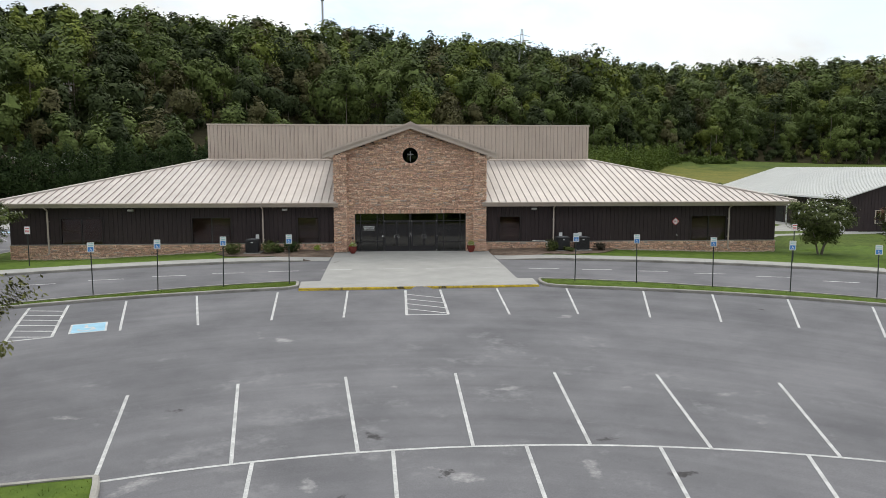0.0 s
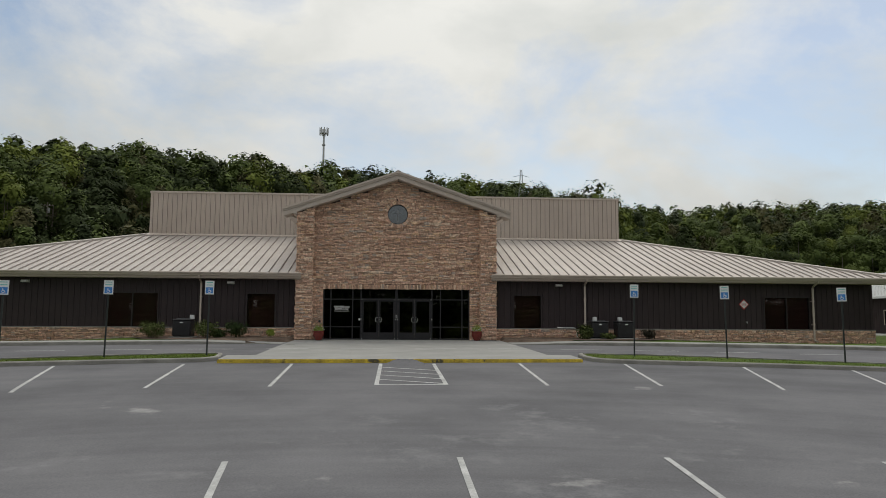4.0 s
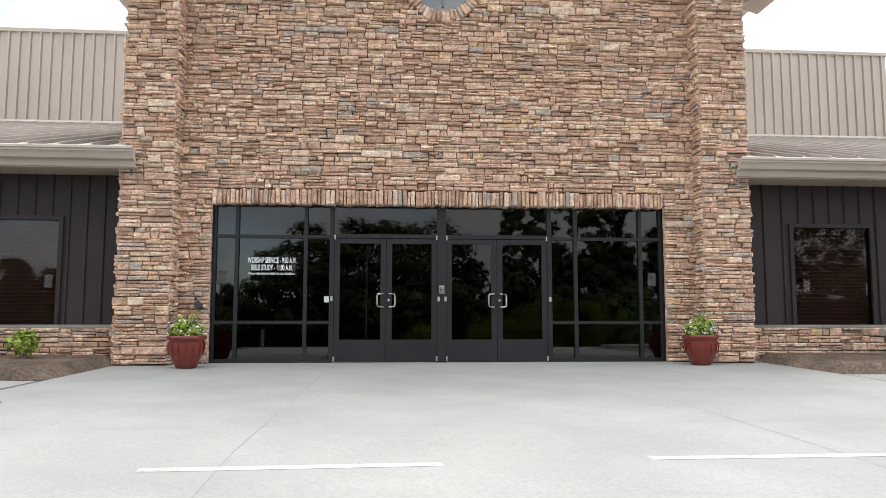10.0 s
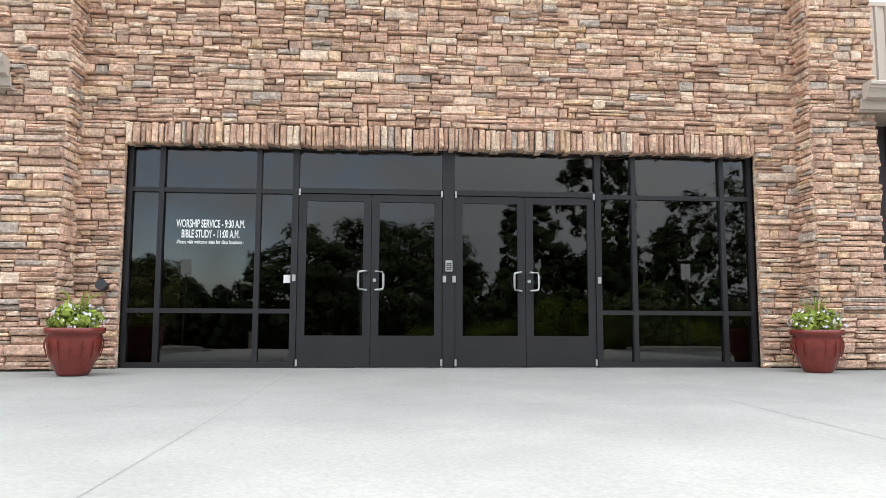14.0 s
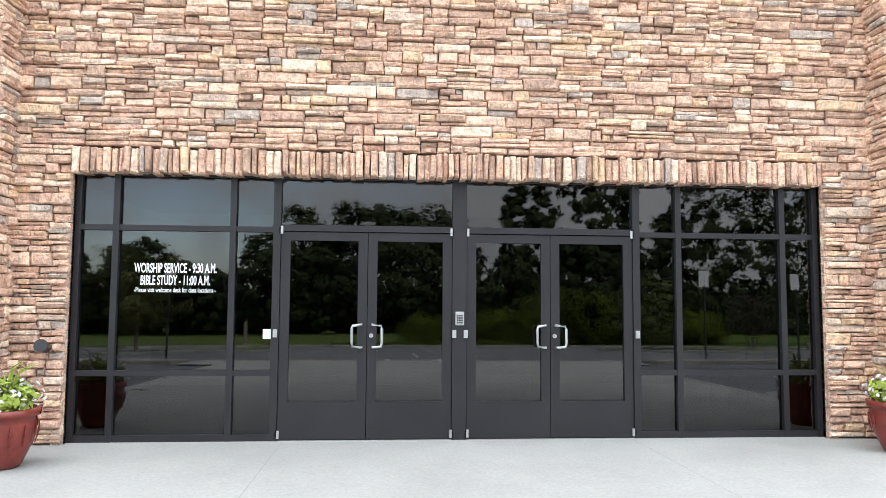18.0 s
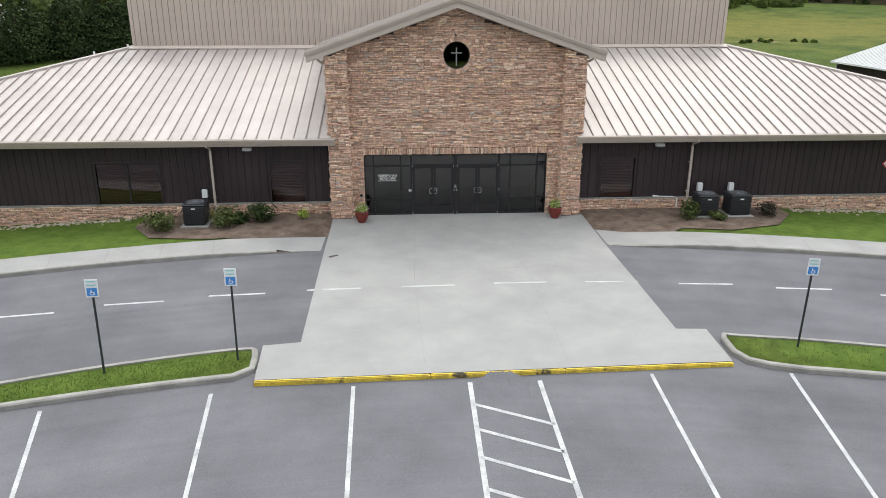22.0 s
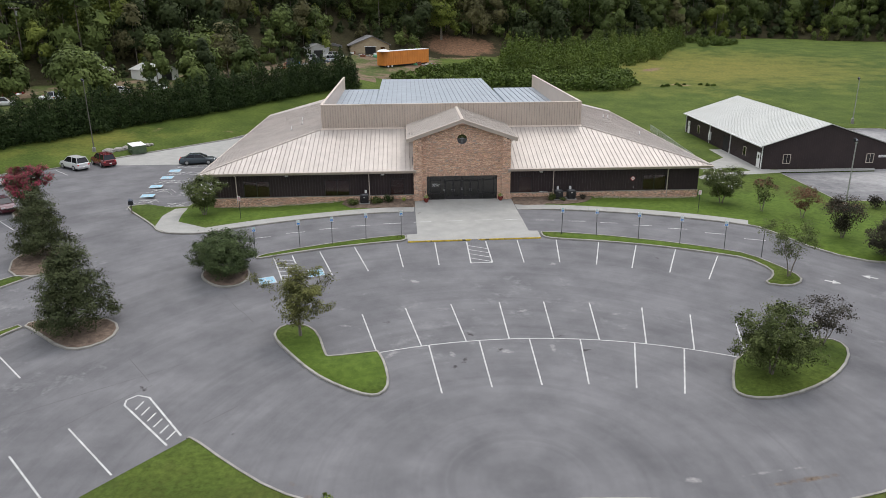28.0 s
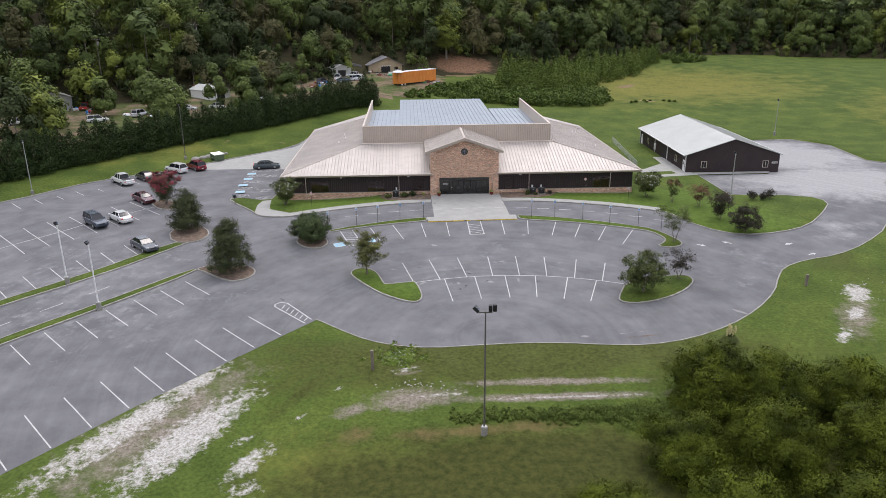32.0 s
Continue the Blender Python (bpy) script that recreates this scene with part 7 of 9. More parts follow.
def planter(x, y, turn):
    p = thing("flower_pot", "glazed red-brown pot of white flowers beside the doors", "plant pot", (x, y, 0.0), turn, "flower pots")
    part("pot", lathe([(0.17, 0.0), (0.19, 0.03), (0.28, 0.22), (0.315, 0.40), (0.30, 0.46), (0.335, 0.47), (0.34, 0.53), (0.30, 0.535), (0.28, 0.47)], 28), TERRACOTTA, p, "glazed red-brown pot with a rolled rim", True)
    for k in range(14):
        a = 2 * math.pi * k / 14
        bm = bmesh.new()
        add_tube(bm, [(0.285 * math.cos(a), 0.285 * math.sin(a), 0.20), (0.318 * math.cos(a), 0.318 * math.sin(a), 0.32), (0.320 * math.cos(a), 0.320 * math.sin(a), 0.40)], [0.006, 0.011, 0.006], 5)
        part("rib", bm, TERRACOTTA, p)
    part("earth", tube([(0, 0, 0.47), (0, 0, 0.50)], 0.285, 20), SOIL, p)
    rng = np.random.default_rng(int(abs(x) * 100))
    v, f = leaf_cloud([(0.14 * math.cos(a), 0.14 * math.sin(a), 0.62 + 0.05 * math.sin(3 * a), 0.17, 0.17, 0.13) for a in np.linspace(0, 6.3, 8)[:-1]], 950, 0.042, rng, 0.3)
    shared("leaves", quick("leaves", v, f, LEAF_LIME), p, None, "bright green leaves")
    v, f = leaf_cloud([(0.17 * math.cos(a), 0.17 * math.sin(a), 0.64, 0.2, 0.2, 0.14) for a in np.linspace(0, 6.3, 8)[:-1]], 170, 0.03, rng, 0.95)
    tagged(shared("blossom", quick("blossom", v, f, PETAL), p), "small white flowers", "", "", "stuff")
    for k in range(16):
        a = rng.uniform(0, 6.28)
        l = rng.uniform(0.25, 0.42)
        part("spike_leaf", tube([(0.02 * math.cos(a), 0.02 * math.sin(a), 0.5), (l * 0.35 * math.cos(a), l * 0.35 * math.sin(a), 0.5 + l), (l * 0.75 * math.cos(a), l * 0.75 * math.sin(a), 0.5 + l * 1.15)], [0.010, 0.009, 0.002], 4), LEAF_LIME, p)
    p.scale = (0.87, 0.87, 0.92)
    return p


planter(-4.02, -0.95, 0)
planter(4.22, -0.72, 130)
spot = thing("spot_light", "small black spotlight on the stone by the pot", "lamp", (-4.05, -0.12, 0.95))
part("bracket", box((-0.02, -0.02, -0.03), (0.02, 0.08, 0.03)), BLACK, spot)
part("head", tube([(0, -0.02, 0.0), (0, -0.14, 0.03)], [0.05, 0.065], 12), BLACK, spot)
line([(-5.02, -5.12), (-4.86, -4.98), (-4.72, -4.9)], 0.15, "dark oil stain on the drive", "stain", "", SOIL, 0.002)


# ---- the outbuilding ----
def outbuilding():
    w = thing("metal_outbuilding", "long dark metal outbuilding with a white roof", "building", (39.75, 11.8, 0.0), -2.0)
    L, W, E, R = 29.5, 16.3, 3.15, 5.95
    DARKWALL = BROWN
    g = ground_at(45, 12) - 0.2
    bm = bmesh.new()
    add_prism(bm, [(0, g), (W, g), (W, E), (W / 2, R - 0.1), (0, E)], 0.0, 0.2, "y")
    front = part("front_wall", bm, DARKWALL, w, "dark ribbed gable wall")
    n = 54
    for i in range(n):
        x = W * (i + 0.5) / n
        top = E + (R - 0.1 - E) * (1 - abs(x - W / 2) / (W / 2)) - 0.05
        part("rib", box((x - 0.03, -0.025, g), (x + 0.03, 0.0, top)), DARKWALL, front)
    part("back_wall", prism([(0, g), (W, g), (W, E), (W / 2, R - 0.1), (0, E)], L - 0.2, L, "y"), DARKWALL, w)
    west = part("west_wall", box((0.0, 0.2, g), (0.2, L - 0.2, E)), DARKWALL, w, "dark ribbed side wall")
    part("east_wall", box((W - 0.2, 0.2, g), (W, L - 0.2, E)), DARKWALL, w)
    for i in range(98):
        y = 0.3 + i * 0.298
        part("rib", box((-0.025, y - 0.03, g), (0.0, y + 0.03, E - 0.02)), DARKWALL, west)
    for sx in (0, 1):
        bm = bmesh.new()
        a, b = ((-0.4, E + 0.02), (W / 2, R)) if sx == 0 else ((W + 0.4, E + 0.02), (W / 2, R))
        q = [(*a[:1], -0.25, a[1]), (b[0], -0.25, b[1]), (b[0], L + 0.25, b[1]), (a[0], L + 0.25, a[1])]
        top = [bm.verts.new(p) for p in q]
        low = [bm.verts.new((p[0], p[1], p[2] - 0.09)) for p in q]
        bm.faces.new(top)
        bm.faces.new(low[::-1])
        for i in range(4):
            bm.faces.new((top[i], top[(i + 1) % 4], low[(i + 1) % 4], low[i]))
        bmesh.ops.recalc_face_normals(bm, faces=bm.faces[:])
        roof = part("roof_slope", bm, WHITE_ROOF, w, "white metal roof slope")
        for i in range(60):
            y = i * 0.5
            bm = bmesh.new()
            add_prism(bm, [(a[0], a[1] + 0.001), (b[0], b[1] + 0.001), (b[0], b[1] + 0.025), (a[0], a[1] + 0.025)], y - 0.015, y + 0.015, "y")
            part("seam", bm, WHITE_ROOF, roof)
        part("gutter", box((a[0] - 0.12 if sx == 0 else a[0], -0.25, a[1] - 0.17), (a[0] if sx == 0 else a[0] + 0.12, L + 0.25, a[1] - 0.0)), WHITE, roof)
    for x in (3.1, 13.9):
        win = part("window", box((x - 0.42, -0.06, 0.9), (x + 0.42, -0.03, 2.0)), GLASS, front, "small window with pale frame")
        for lo, hi in (((x - 0.5, -0.08, 0.85), (x - 0.42, -0.02, 2.05)), ((x + 0.42, -0.08, 0.85), (x + 0.5, -0.02, 2.05)), ((x - 0.42, -0.08, 2.0), (x + 0.42, -0.02, 2.06)), ((x - 0.42, -0.08, 0.84), (x + 0.42, -0.02, 0.9)), ((x - 0.02, -0.08, 0.9), (x + 0.02, -0.062, 2.0))):
            part("frame", box(lo, hi), TRIM, win)
        part("blind", box((x - 0.4, -0.028, 0.92), (x + 0.4, -0.026, 1.98)), TERRACOTTA, win)
    plate = part("name_plate", box((15.0, -0.045, 1.55), (16.0, -0.03, 1.85)), WHITE, front, "small white name plate")
    part("letter_bar", box((15.1, -0.05, 1.66), (15.9, -0.046, 1.74)), BLACK, plate)
    for y, wide in ((1.2, 0.95), (28.0, 0.95)):
        door = part("door", box((-0.05, y - wide / 2, 0.05), (-0.02, y + wide / 2, 2.1)), WHITE, west, "white metal door with a small window")
        part("pane", box((-0.058, y - 0.15, 1.3), (-0.051, y + 0.15, 1.8)), GLASS, door)
        part("knob", tube([(-0.06, y + 0.36, 1.0), (-0.1, y + 0.36, 1.0)], 0.03, 8), STEEL, door)
    # a flat plate on the wall; its colour stands for the recess's shade
    gap = part("entry", box((-0.04, 11.3, 0.05), (-0.015, 13.2, 2.3)), DARK, west, "flat near-black panel for the shaded double entry")
    for y in (5.6, 23.5):
        win = part("window", box((-0.06, y - 0.4, 0.9), (-0.03, y + 0.4, 2.0)), GLASS, west, "small window with pale frame")
        for lo, hi in (((-0.08, y - 0.48, 0.85), (-0.02, y - 0.4, 2.05)), ((-0.08, y + 0.4, 0.85), (-0.02, y + 0.48, 2.05)), ((-0.08, y - 0.4, 2.0), (-0.02, y + 0.4, 2.06))):
            part("frame", box(lo, hi), TRIM, win)
    for y in (0.15, 10.6, 18.6, 29.3):
        part("downspout", box((-0.14, y - 0.05, 0.1), (-0.03, y + 0.05, E - 0.1)), WHITE, west, "white downspout")
    part("meter_box", box((-0.3, 18.0, 0.7), (-0.03, 18.5, 1.9)), WHITE, west, "white meter box")


outbuilding()


def mesh_fence():
    f = thing("chain_link_fence", "low grey chain-link fence between the buildings", "fence", (0, 0, 0))
    pts = [(35.0, 42.0), (34.6, 37.0), (34.1, 32.0), (33.6, 27.0), (33.1, 22.0), (32.7, 17.0)]
    for x, y in pts:
        part("post", tube([(x, y, -0.1), (x, y, 1.25)], 0.03, 6), STEEL, f)
    for a, b in zip(pts, pts[1:]):
        part("rail", tube([(*a, 1.2), (*b, 1.2)], 0.02, 5), STEEL, f)
        bm = bmesh.new()
        for k in range(36):
            u = k / 36
            x, y = a[0] + (b[0] - a[0]) * u, a[1] + (b[1] - a[1]) * u
            x2, y2 = a[0] + (b[0] - a[0]) * min(1, u + 0.2), a[1] + (b[1] - a[1]) * min(1, u + 0.2)
            add_tube(bm, [(x, y, 0.05), (x2, y2, 1.18)], [0.005, 0.005], 3, False)
            add_tube(bm, [(x, y, 1.18), (x2, y2, 0.05)], [0.005, 0.005], 3, False)
        part("netting", bm, STEEL, f)


mesh_fence()


# ---- vehicles ----
def loft(bm, sections):
    """Joins like-numbered outlines one after the other and closes the ends."""
    rings = [[bm.verts.new(p) for p in s] for s in sections]
    n = len(rings[0])
    for a, b in zip(rings, rings[1:]):
        for k in range(n):
            bm.faces.new((a[k], a[(k + 1) % n], b[(k + 1) % n], b[k]))
    bm.faces.new(rings[0][::-1])
    bm.faces.new(rings[-1])
    bmesh.ops.recalc_face_normals(bm, faces=bm.faces[:])


CAR_SHAPES = {
    # length, width, body top by length, cabin (x rear foot, x rear top, x front top, x front foot), roof height, floor
    "sedan": (4.75, 1.82, [(-2.37, 0.75), (-2.2, 0.93), (-1.5, 0.98), (0.9, 0.95), (1.9, 0.82), (2.37, 0.62)], (-1.75, -1.0, 0.35, 1.2), 1.43, 0.22),
    "suv": (4.7, 1.88, [(-2.35, 0.95), (-2.28, 1.05), (-1.5, 1.08), (0.9, 1.06), (2.0, 0.98), (2.35, 0.75)], (-2.28, -2.0, 0.35, 1.15), 1.75, 0.30),
    "pickup": (5.6, 1.95, [(-2.8, 1.02), (-2.7, 1.06), (-1.5, 1.08), (1.1, 1.10), (2.4, 1.02), (2.8, 0.8)], (-0.9, -0.75, 0.75, 1.45), 1.82, 0.38),
}


def car(kind, x, y, turn, paint_colour, label):
    length, wide, tops, cabin, roof_z, floor = CAR_SHAPES[kind]
    PAINTWORK = plain("car_paint", paint_colour, 0.22, 0.25)
    PAINTWORK.node_tree.nodes["Principled BSDF"].inputs["Coat Weight"].default_value = 0.6
    c = thing(kind, label, "car" if kind != "pickup" else "truck", (x, y, ground_at(x, y) + 0.005), turn, "parked cars")
    hw = wide / 2
    bm = bmesh.new()
    secs = []
    for px, pz in tops:
        end = 1.0 - 0.10 * max(0, abs(px) / (length / 2) - 0.75) / 0.25
        h = hw * end
        mid = floor + (pz - floor) * 0.55
        secs.append([(px, -h * 0.92, floor), (px, -h, floor + 0.12), (px, -h, mid), (px, -h * 0.93, pz - 0.04), (px, -h * 0.82, pz), (px, h * 0.82, pz), (px, h * 0.93, pz - 0.04), (px, h, mid), (px, h, floor + 0.12), (px, h * 0.92, floor)])
    loft(bm, secs)
    body = part("body", bm, PAINTWORK, c, "painted car body", False)
    rf, rt, ft, ff = cabin
    belt = 0.93 if kind == "sedan" else 1.05
    bm = bmesh.new()
    loft(bm, [[(rf, -hw * 0.84, belt), (rf, hw * 0.84, belt), (rf + 0.02, hw * 0.84, belt + 0.02), (rf + 0.02, -hw * 0.84, belt + 0.02)],
              [(rt, -hw * 0.84, belt), (rt, hw * 0.84, belt), (rt, hw * 0.66, roof_z - 0.03), (rt, -hw * 0.66, roof_z - 0.03)],
              [(ft, -hw * 0.84, belt), (ft, hw * 0.84, belt), (ft, hw * 0.66, roof_z - 0.03), (ft, -hw * 0.66, roof_z - 0.03)],
              [(ff, -hw * 0.84, belt), (ff, hw * 0.84, belt), (ff - 0.02, hw * 0.84, belt + 0.02), (ff - 0.02, -hw * 0.84, belt + 0.02)]])
    part("glasshouse", bm, GLASS_CAR, c, "dark car windows")
    part("roof_panel", box((rt - 0.06, -hw * 0.67, roof_z - 0.035), (ft + 0.06, hw * 0.67, roof_z), None, 0.015), PAINTWORK, c)
    for sy in (-1, 1):
        for a, b in (((rf, belt), (rt, roof_z - 0.02)), ((ff, belt), (ft, roof_z - 0.02)), (((rt + ft) / 2, belt), ((rt + ft) / 2, roof_z - 0.02))):
            part("pillar", tube([(a[0], sy * hw * 0.845, a[1]), (b[0], sy * hw * 0.67, b[1])], 0.035, 5), PAINTWORK, c)
        part("mirror", box((ff - 0.3, sy * (hw + 0.02) - 0.07, belt), (ff - 0.15, sy * (hw + 0.02) + 0.07, belt + 0.14), None, 0.02), PAINTWORK, c)
        part("headlight", box((length / 2 - 0.22, sy * hw * 0.62 - 0.17, 0.62), (length / 2 - 0.03, sy * hw * 0.62 + 0.17, 0.76), None, 0.02), CLEAR_LAMP, c)
        part("tail_light", box((-length / 2 - 0.02, sy * hw * 0.75 - 0.12, 0.72), (-length / 2 + 0.12, sy * hw * 0.75 + 0.12, 0.9), None, 0.02), RED, c)
        for px in (-length * 0.29, length * 0.305):
            rr = 0.33 if kind == "sedan" else 0.38
            wheel = part("wheel", tube([(px, sy * (hw - 0.22), rr), (px, sy * (hw + 0.01), rr)], rr, 20), RUBBER, c, "black tyre with bright rim")
            part("rim", tube([(px, sy * (hw + 0.008), rr), (px, sy * (hw + 0.022), rr)], [rr * 0.64, rr * 0.56], 14), STEEL, wheel)
    part("bumper", box((-length / 2 - 0.05, -hw * 0.85, floor + 0.12), (-length / 2 + 0.1, hw * 0.85, floor + 0.36), None, 0.03), PAINTWORK, c)
    part("bumper", box((length / 2 - 0.1, -hw * 0.85, floor + 0.05), (length / 2 + 0.05, hw * 0.85, floor + 0.32), None, 0.03), PAINTWORK, c)
    part("grille", box((length / 2 + 0.0, -hw * 0.4, floor + 0.3), (length / 2 + 0.055, hw * 0.4, floor + 0.42)), BLACK, c)
    part("number_plate", box((-length / 2 - 0.065, -0.15, floor + 0.2), (-length / 2 - 0.052, 0.15, floor + 0.32)), WHITE, c)
    if kind == "pickup":
        part("cargo_bed", box((-2.62, -hw * 0.82, 0.75), (-1.05, hw * 0.82, 1.09)), BLACK, c, "dark open load bed")
    return c


GLASS_CAR = plain("car_glass", (0.012, 0.013, 0.015), 0.05)
CLEAR_LAMP = plain("headlight_lens", (0.55, 0.56, 0.58), 0.1)
AWAY = 133.0
car("pickup", -57.1, 11.65, AWAY, (0.75, 0.75, 0.74), "white pickup truck with an open bed, parked")
car("sedan", -54.3, 14.55, AWAY, (0.06, 0.055, 0.06), "dark grey sedan parked nose to the grass")
car("suv", -50.65, 20.06, AWAY + 8, (0.72, 0.72, 0.71), "white sport utility car parked by the grass")
car("suv", -47.65, 22.09, AWAY, (0.16, 0.012, 0.02), "dark red sport utility car parked by the grass")
car("sedan", -49.47, -0.74, AWAY + 180, (0.09, 0.015, 0.025), "dark maroon sedan parked under the myrtle")
car("suv", -52.14, -12.3, AWAY + 180, (0.035, 0.05, 0.075), "dark blue sport utility car parked in a bay")
car("sedan", -49.45, -10.39, AWAY, (0.74, 0.74, 0.73), "white sedan parked in a bay")
car("sedan", -42.45, -21.6, AWAY + 180, (0.05, 0.058, 0.068), "dark slate sedan parked beside the median")
car("sedan", -34.8, 21.92, 8, (0.05, 0.065, 0.075), "dark blue-grey sedan parked beside the hall")


# ---- trees round the lot ----
tree(-29.85, -29.65, 7.1, 6.2, LEAF_OAK, "dense dark green oval street tree in a mulched island", "pyramid", 900, 26000, 0.085, 0.10, 1, 31, 0.2, clump=0.6)
tree(-38.6, -15.3, 6.3, 5.7, LEAF_OAK, "dense dark green oval tree in a mulched island", "pyramid", 750, 19000, 0.09, 0.11, 1, 32, 0.2, clump=0.6)
tree(-21.35, -20.45, 4.2, 5.9, LEAF_ROUND, "low dense round evergreen tree in mulch", "round", 900, 26000, 0.08, 0.13, 3, 33, 0.16, clump=0.5)
tree(-13.72, -31.75, 5.2, 6.0, LEAF_YOUNG, "young open tree with sparse leaves on grass", "loose", 300, 10500, 0.085, 0.13, 1, 34, 0.17)
tree(-27.3, -4.04, 4.4, 5.8, LEAF_MYRTLE, "spreading crape myrtle with pale blossom by the hall", "vase", 480, 12000, 0.085, 0.26, 4, 35, 0.15, clump=0.45, bloom=PETAL, bloom_share=0.012, bloom_size=1.2, sink=0.1)
tree(27.94, -3.62, 4.3, 5.9, LEAF_MYRTLE, "spreading crape myrtle with pale blossom on the lawn", "vase", 480, 12000, 0.085, 0.26, 4, 36, 0.15, clump=0.45, bloom=PETAL, bloom_share=0.012, bloom_size=1.2, sink=0.1)
tree(-45.37, -2.9, 5.2, 5.4, LEAF_OAK, "crape myrtle covered in deep pink blossom", "vase", 150, 6000, 0.10, 0.18, 4, 37, 0.30, LEAF_RED, 1.3, 1.0)
tree(30.75, -7.17, 3.5, 2.7, LEAF_MYRTLE, "small crape myrtle with rust-red leaves on grass", "vase", 55, 1500, 0.08, 0.28, 3, 38, 0.2, LEAF_RUST, 0.8, 1.0)
tree(33.83, -9.62, 3.3, 3.6, LEAF_RUST, "small crape myrtle with red leaves on grass", "vase", 60, 2400, 0.08, 0.32, 3, 39, 0.2)
tree(34.6, -15.39, 4.1, 3.8, LEAF_PLUM, "dark bronze-leaved small tree on grass", "vase", 100, 5200, 0.085, 0.2, 4, 40, 0.25, LEAF_RUST, 0.06)
tree(35.89, -20.57, 4.1, 4.6, LEAF_PLUM, "dark purple-leaved small tree on grass", "round", 360, 9000, 0.085, 0.16, 4, 41, 0.16, clump=0.45)
tree(25.3, -23.71, 5.3, 6.0, LEAF_MYRTLE, "thin multi-stemmed tree with sparse leaves", "vase", 240, 6500, 0.06, 0.36, 2, 42, 0.16, clump=0.5)
tree(16.6, -38.7, 5.3, 5.6, LEAF_MYRTLE, "broad dense small tree on a grassed island", "oval", 520, 12500, 0.09, 0.20, 3, 43, 0.16, clump=0.5)
tree(21.7, -35.3, 3.5, 4.3, LEAF_PLUM, "open dark-leaved small tree on a grassed island", "vase", 70, 2400, 0.08, 0.30, 4, 44, 0.2)
for x, y, r, h, s in ((38.87, -6.62, 0.7, 1.0, 51), (43.13, -6.84, 0.8, 1.3, 52), (45.88, -6.46, 0.9, 1.5, 53), (44.65, -7.04, 0.6, 0.9, 54)):
    shrub(x, y, r, h, LEAF_PLUM, "dark bronze shrub on the lawn", s, 700, 0.09)

# large trees by the field track
for k, (x, y, tall, wide, label) in enumerate(((14.82, -60.64, 6.4, 8.0, "large spreading yellow-green tree by the track"), (19.59, -62.15, 6.6, 8.5, "large leafy yellow-green tree by the track"), (25.41, -62.21, 5.8, 8.0, "broad leafy tree at the field edge"),
                                               (10.63, -67.67, 4.8, 7.6, "rounded yellow-green tree in rough grass"), (17.01, -68.52, 6.2, 8.5, "large leafy tree in rough grass"), (23.91, -69.17, 6.6, 9.0, "large dark leafy tree at the field edge"),
                                               (3.59, -74.22, 4.4, 6.5, "low bright yellow-green tree in rough grass"), (11.87, -74.01, 5.2, 7.6, "leafy tree with pale leaf edges in rough grass"), (31.06, -64.89, 5.0, 8.0, "broad leafy tree beside the stony ground"), (18.87, -76.09, 6.0, 9.0, "large leafy tree beyond the track"))):
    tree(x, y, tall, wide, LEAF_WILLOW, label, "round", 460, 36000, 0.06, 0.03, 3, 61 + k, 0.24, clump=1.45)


# ---- hedge ----
HEDGE = [(-95.46, -22.62), (-74.39, 8.49), (-62.44, 26.07), (-51.84, 41.19), (-37.16, 58.84), (-25, 73.5), (-14, 85)]


def hedge_row():
    lengths = [math.dist(a, b) for a, b in zip(HEDGE, HEDGE[1:])]
    total = sum(lengths)
    protos = []
    for k in range(4):
        rng = np.random.default_rng(70 + k)
        t = thing("hedge_conifer", "tall dark green conifer in a clipped hedge row", "conifer", group="hedge conifers")
        tall = 6.9
        lobes = [(rng.uniform(-0.35, 0.35), rng.uniform(-0.35, 0.35), z, 2.1 * (1 - (z / tall) ** 1.9) + 0.16, 2.1 * (1 - (z / tall) ** 1.9) + 0.16, 0.7) for z in np.linspace(0.4, tall - 0.3, 12)]
        part("trunk", tube([(0, 0, -0.3), (0, 0, tall * 0.8)], [0.16, 0.04], 7), BARK, t)
        v, f = leaf_cloud(lobes, 4600, 0.155, rng, 0.6, 0.5)
        shared("foliage", quick("foliage", v, f, LEAF_HEDGE), t)
        protos.append(t)
    rng = random.Random(9)
    n = int(total / 2.3)
    for i in range(n):
        d, k = i * 2.3, 0
        while d > lengths[k] and k < len(lengths) - 1:
            d -= lengths[k]
            k += 1
        a, b = HEDGE[k], HEDGE[k + 1]
        u = d / lengths[k]
        x, y = a[0] + (b[0] - a[0]) * u + rng.uniform(-0.4, 0.4), a[1] + (b[1] - a[1]) * u + rng.uniform(-0.4, 0.4)
        x, y = x - 1.2, y + 1.0
        s = rng.uniform(0.86, 1.12) * (1.15 if i > n - 9 else 1.0)
        p = protos[i % 4]
        m = pose(x, y, ground_at(x, y) + 0.1, 0, 0, rng.uniform(0, 360)) @ Matrix.Diagonal((rng.uniform(0.9, 1.15), rng.uniform(0.9, 1.15), s, 1))
        if i < 4:
            p.matrix_world = m
        else:
            c = copy_thing(p, m)
            c.matrix_world = m


hedge_row()


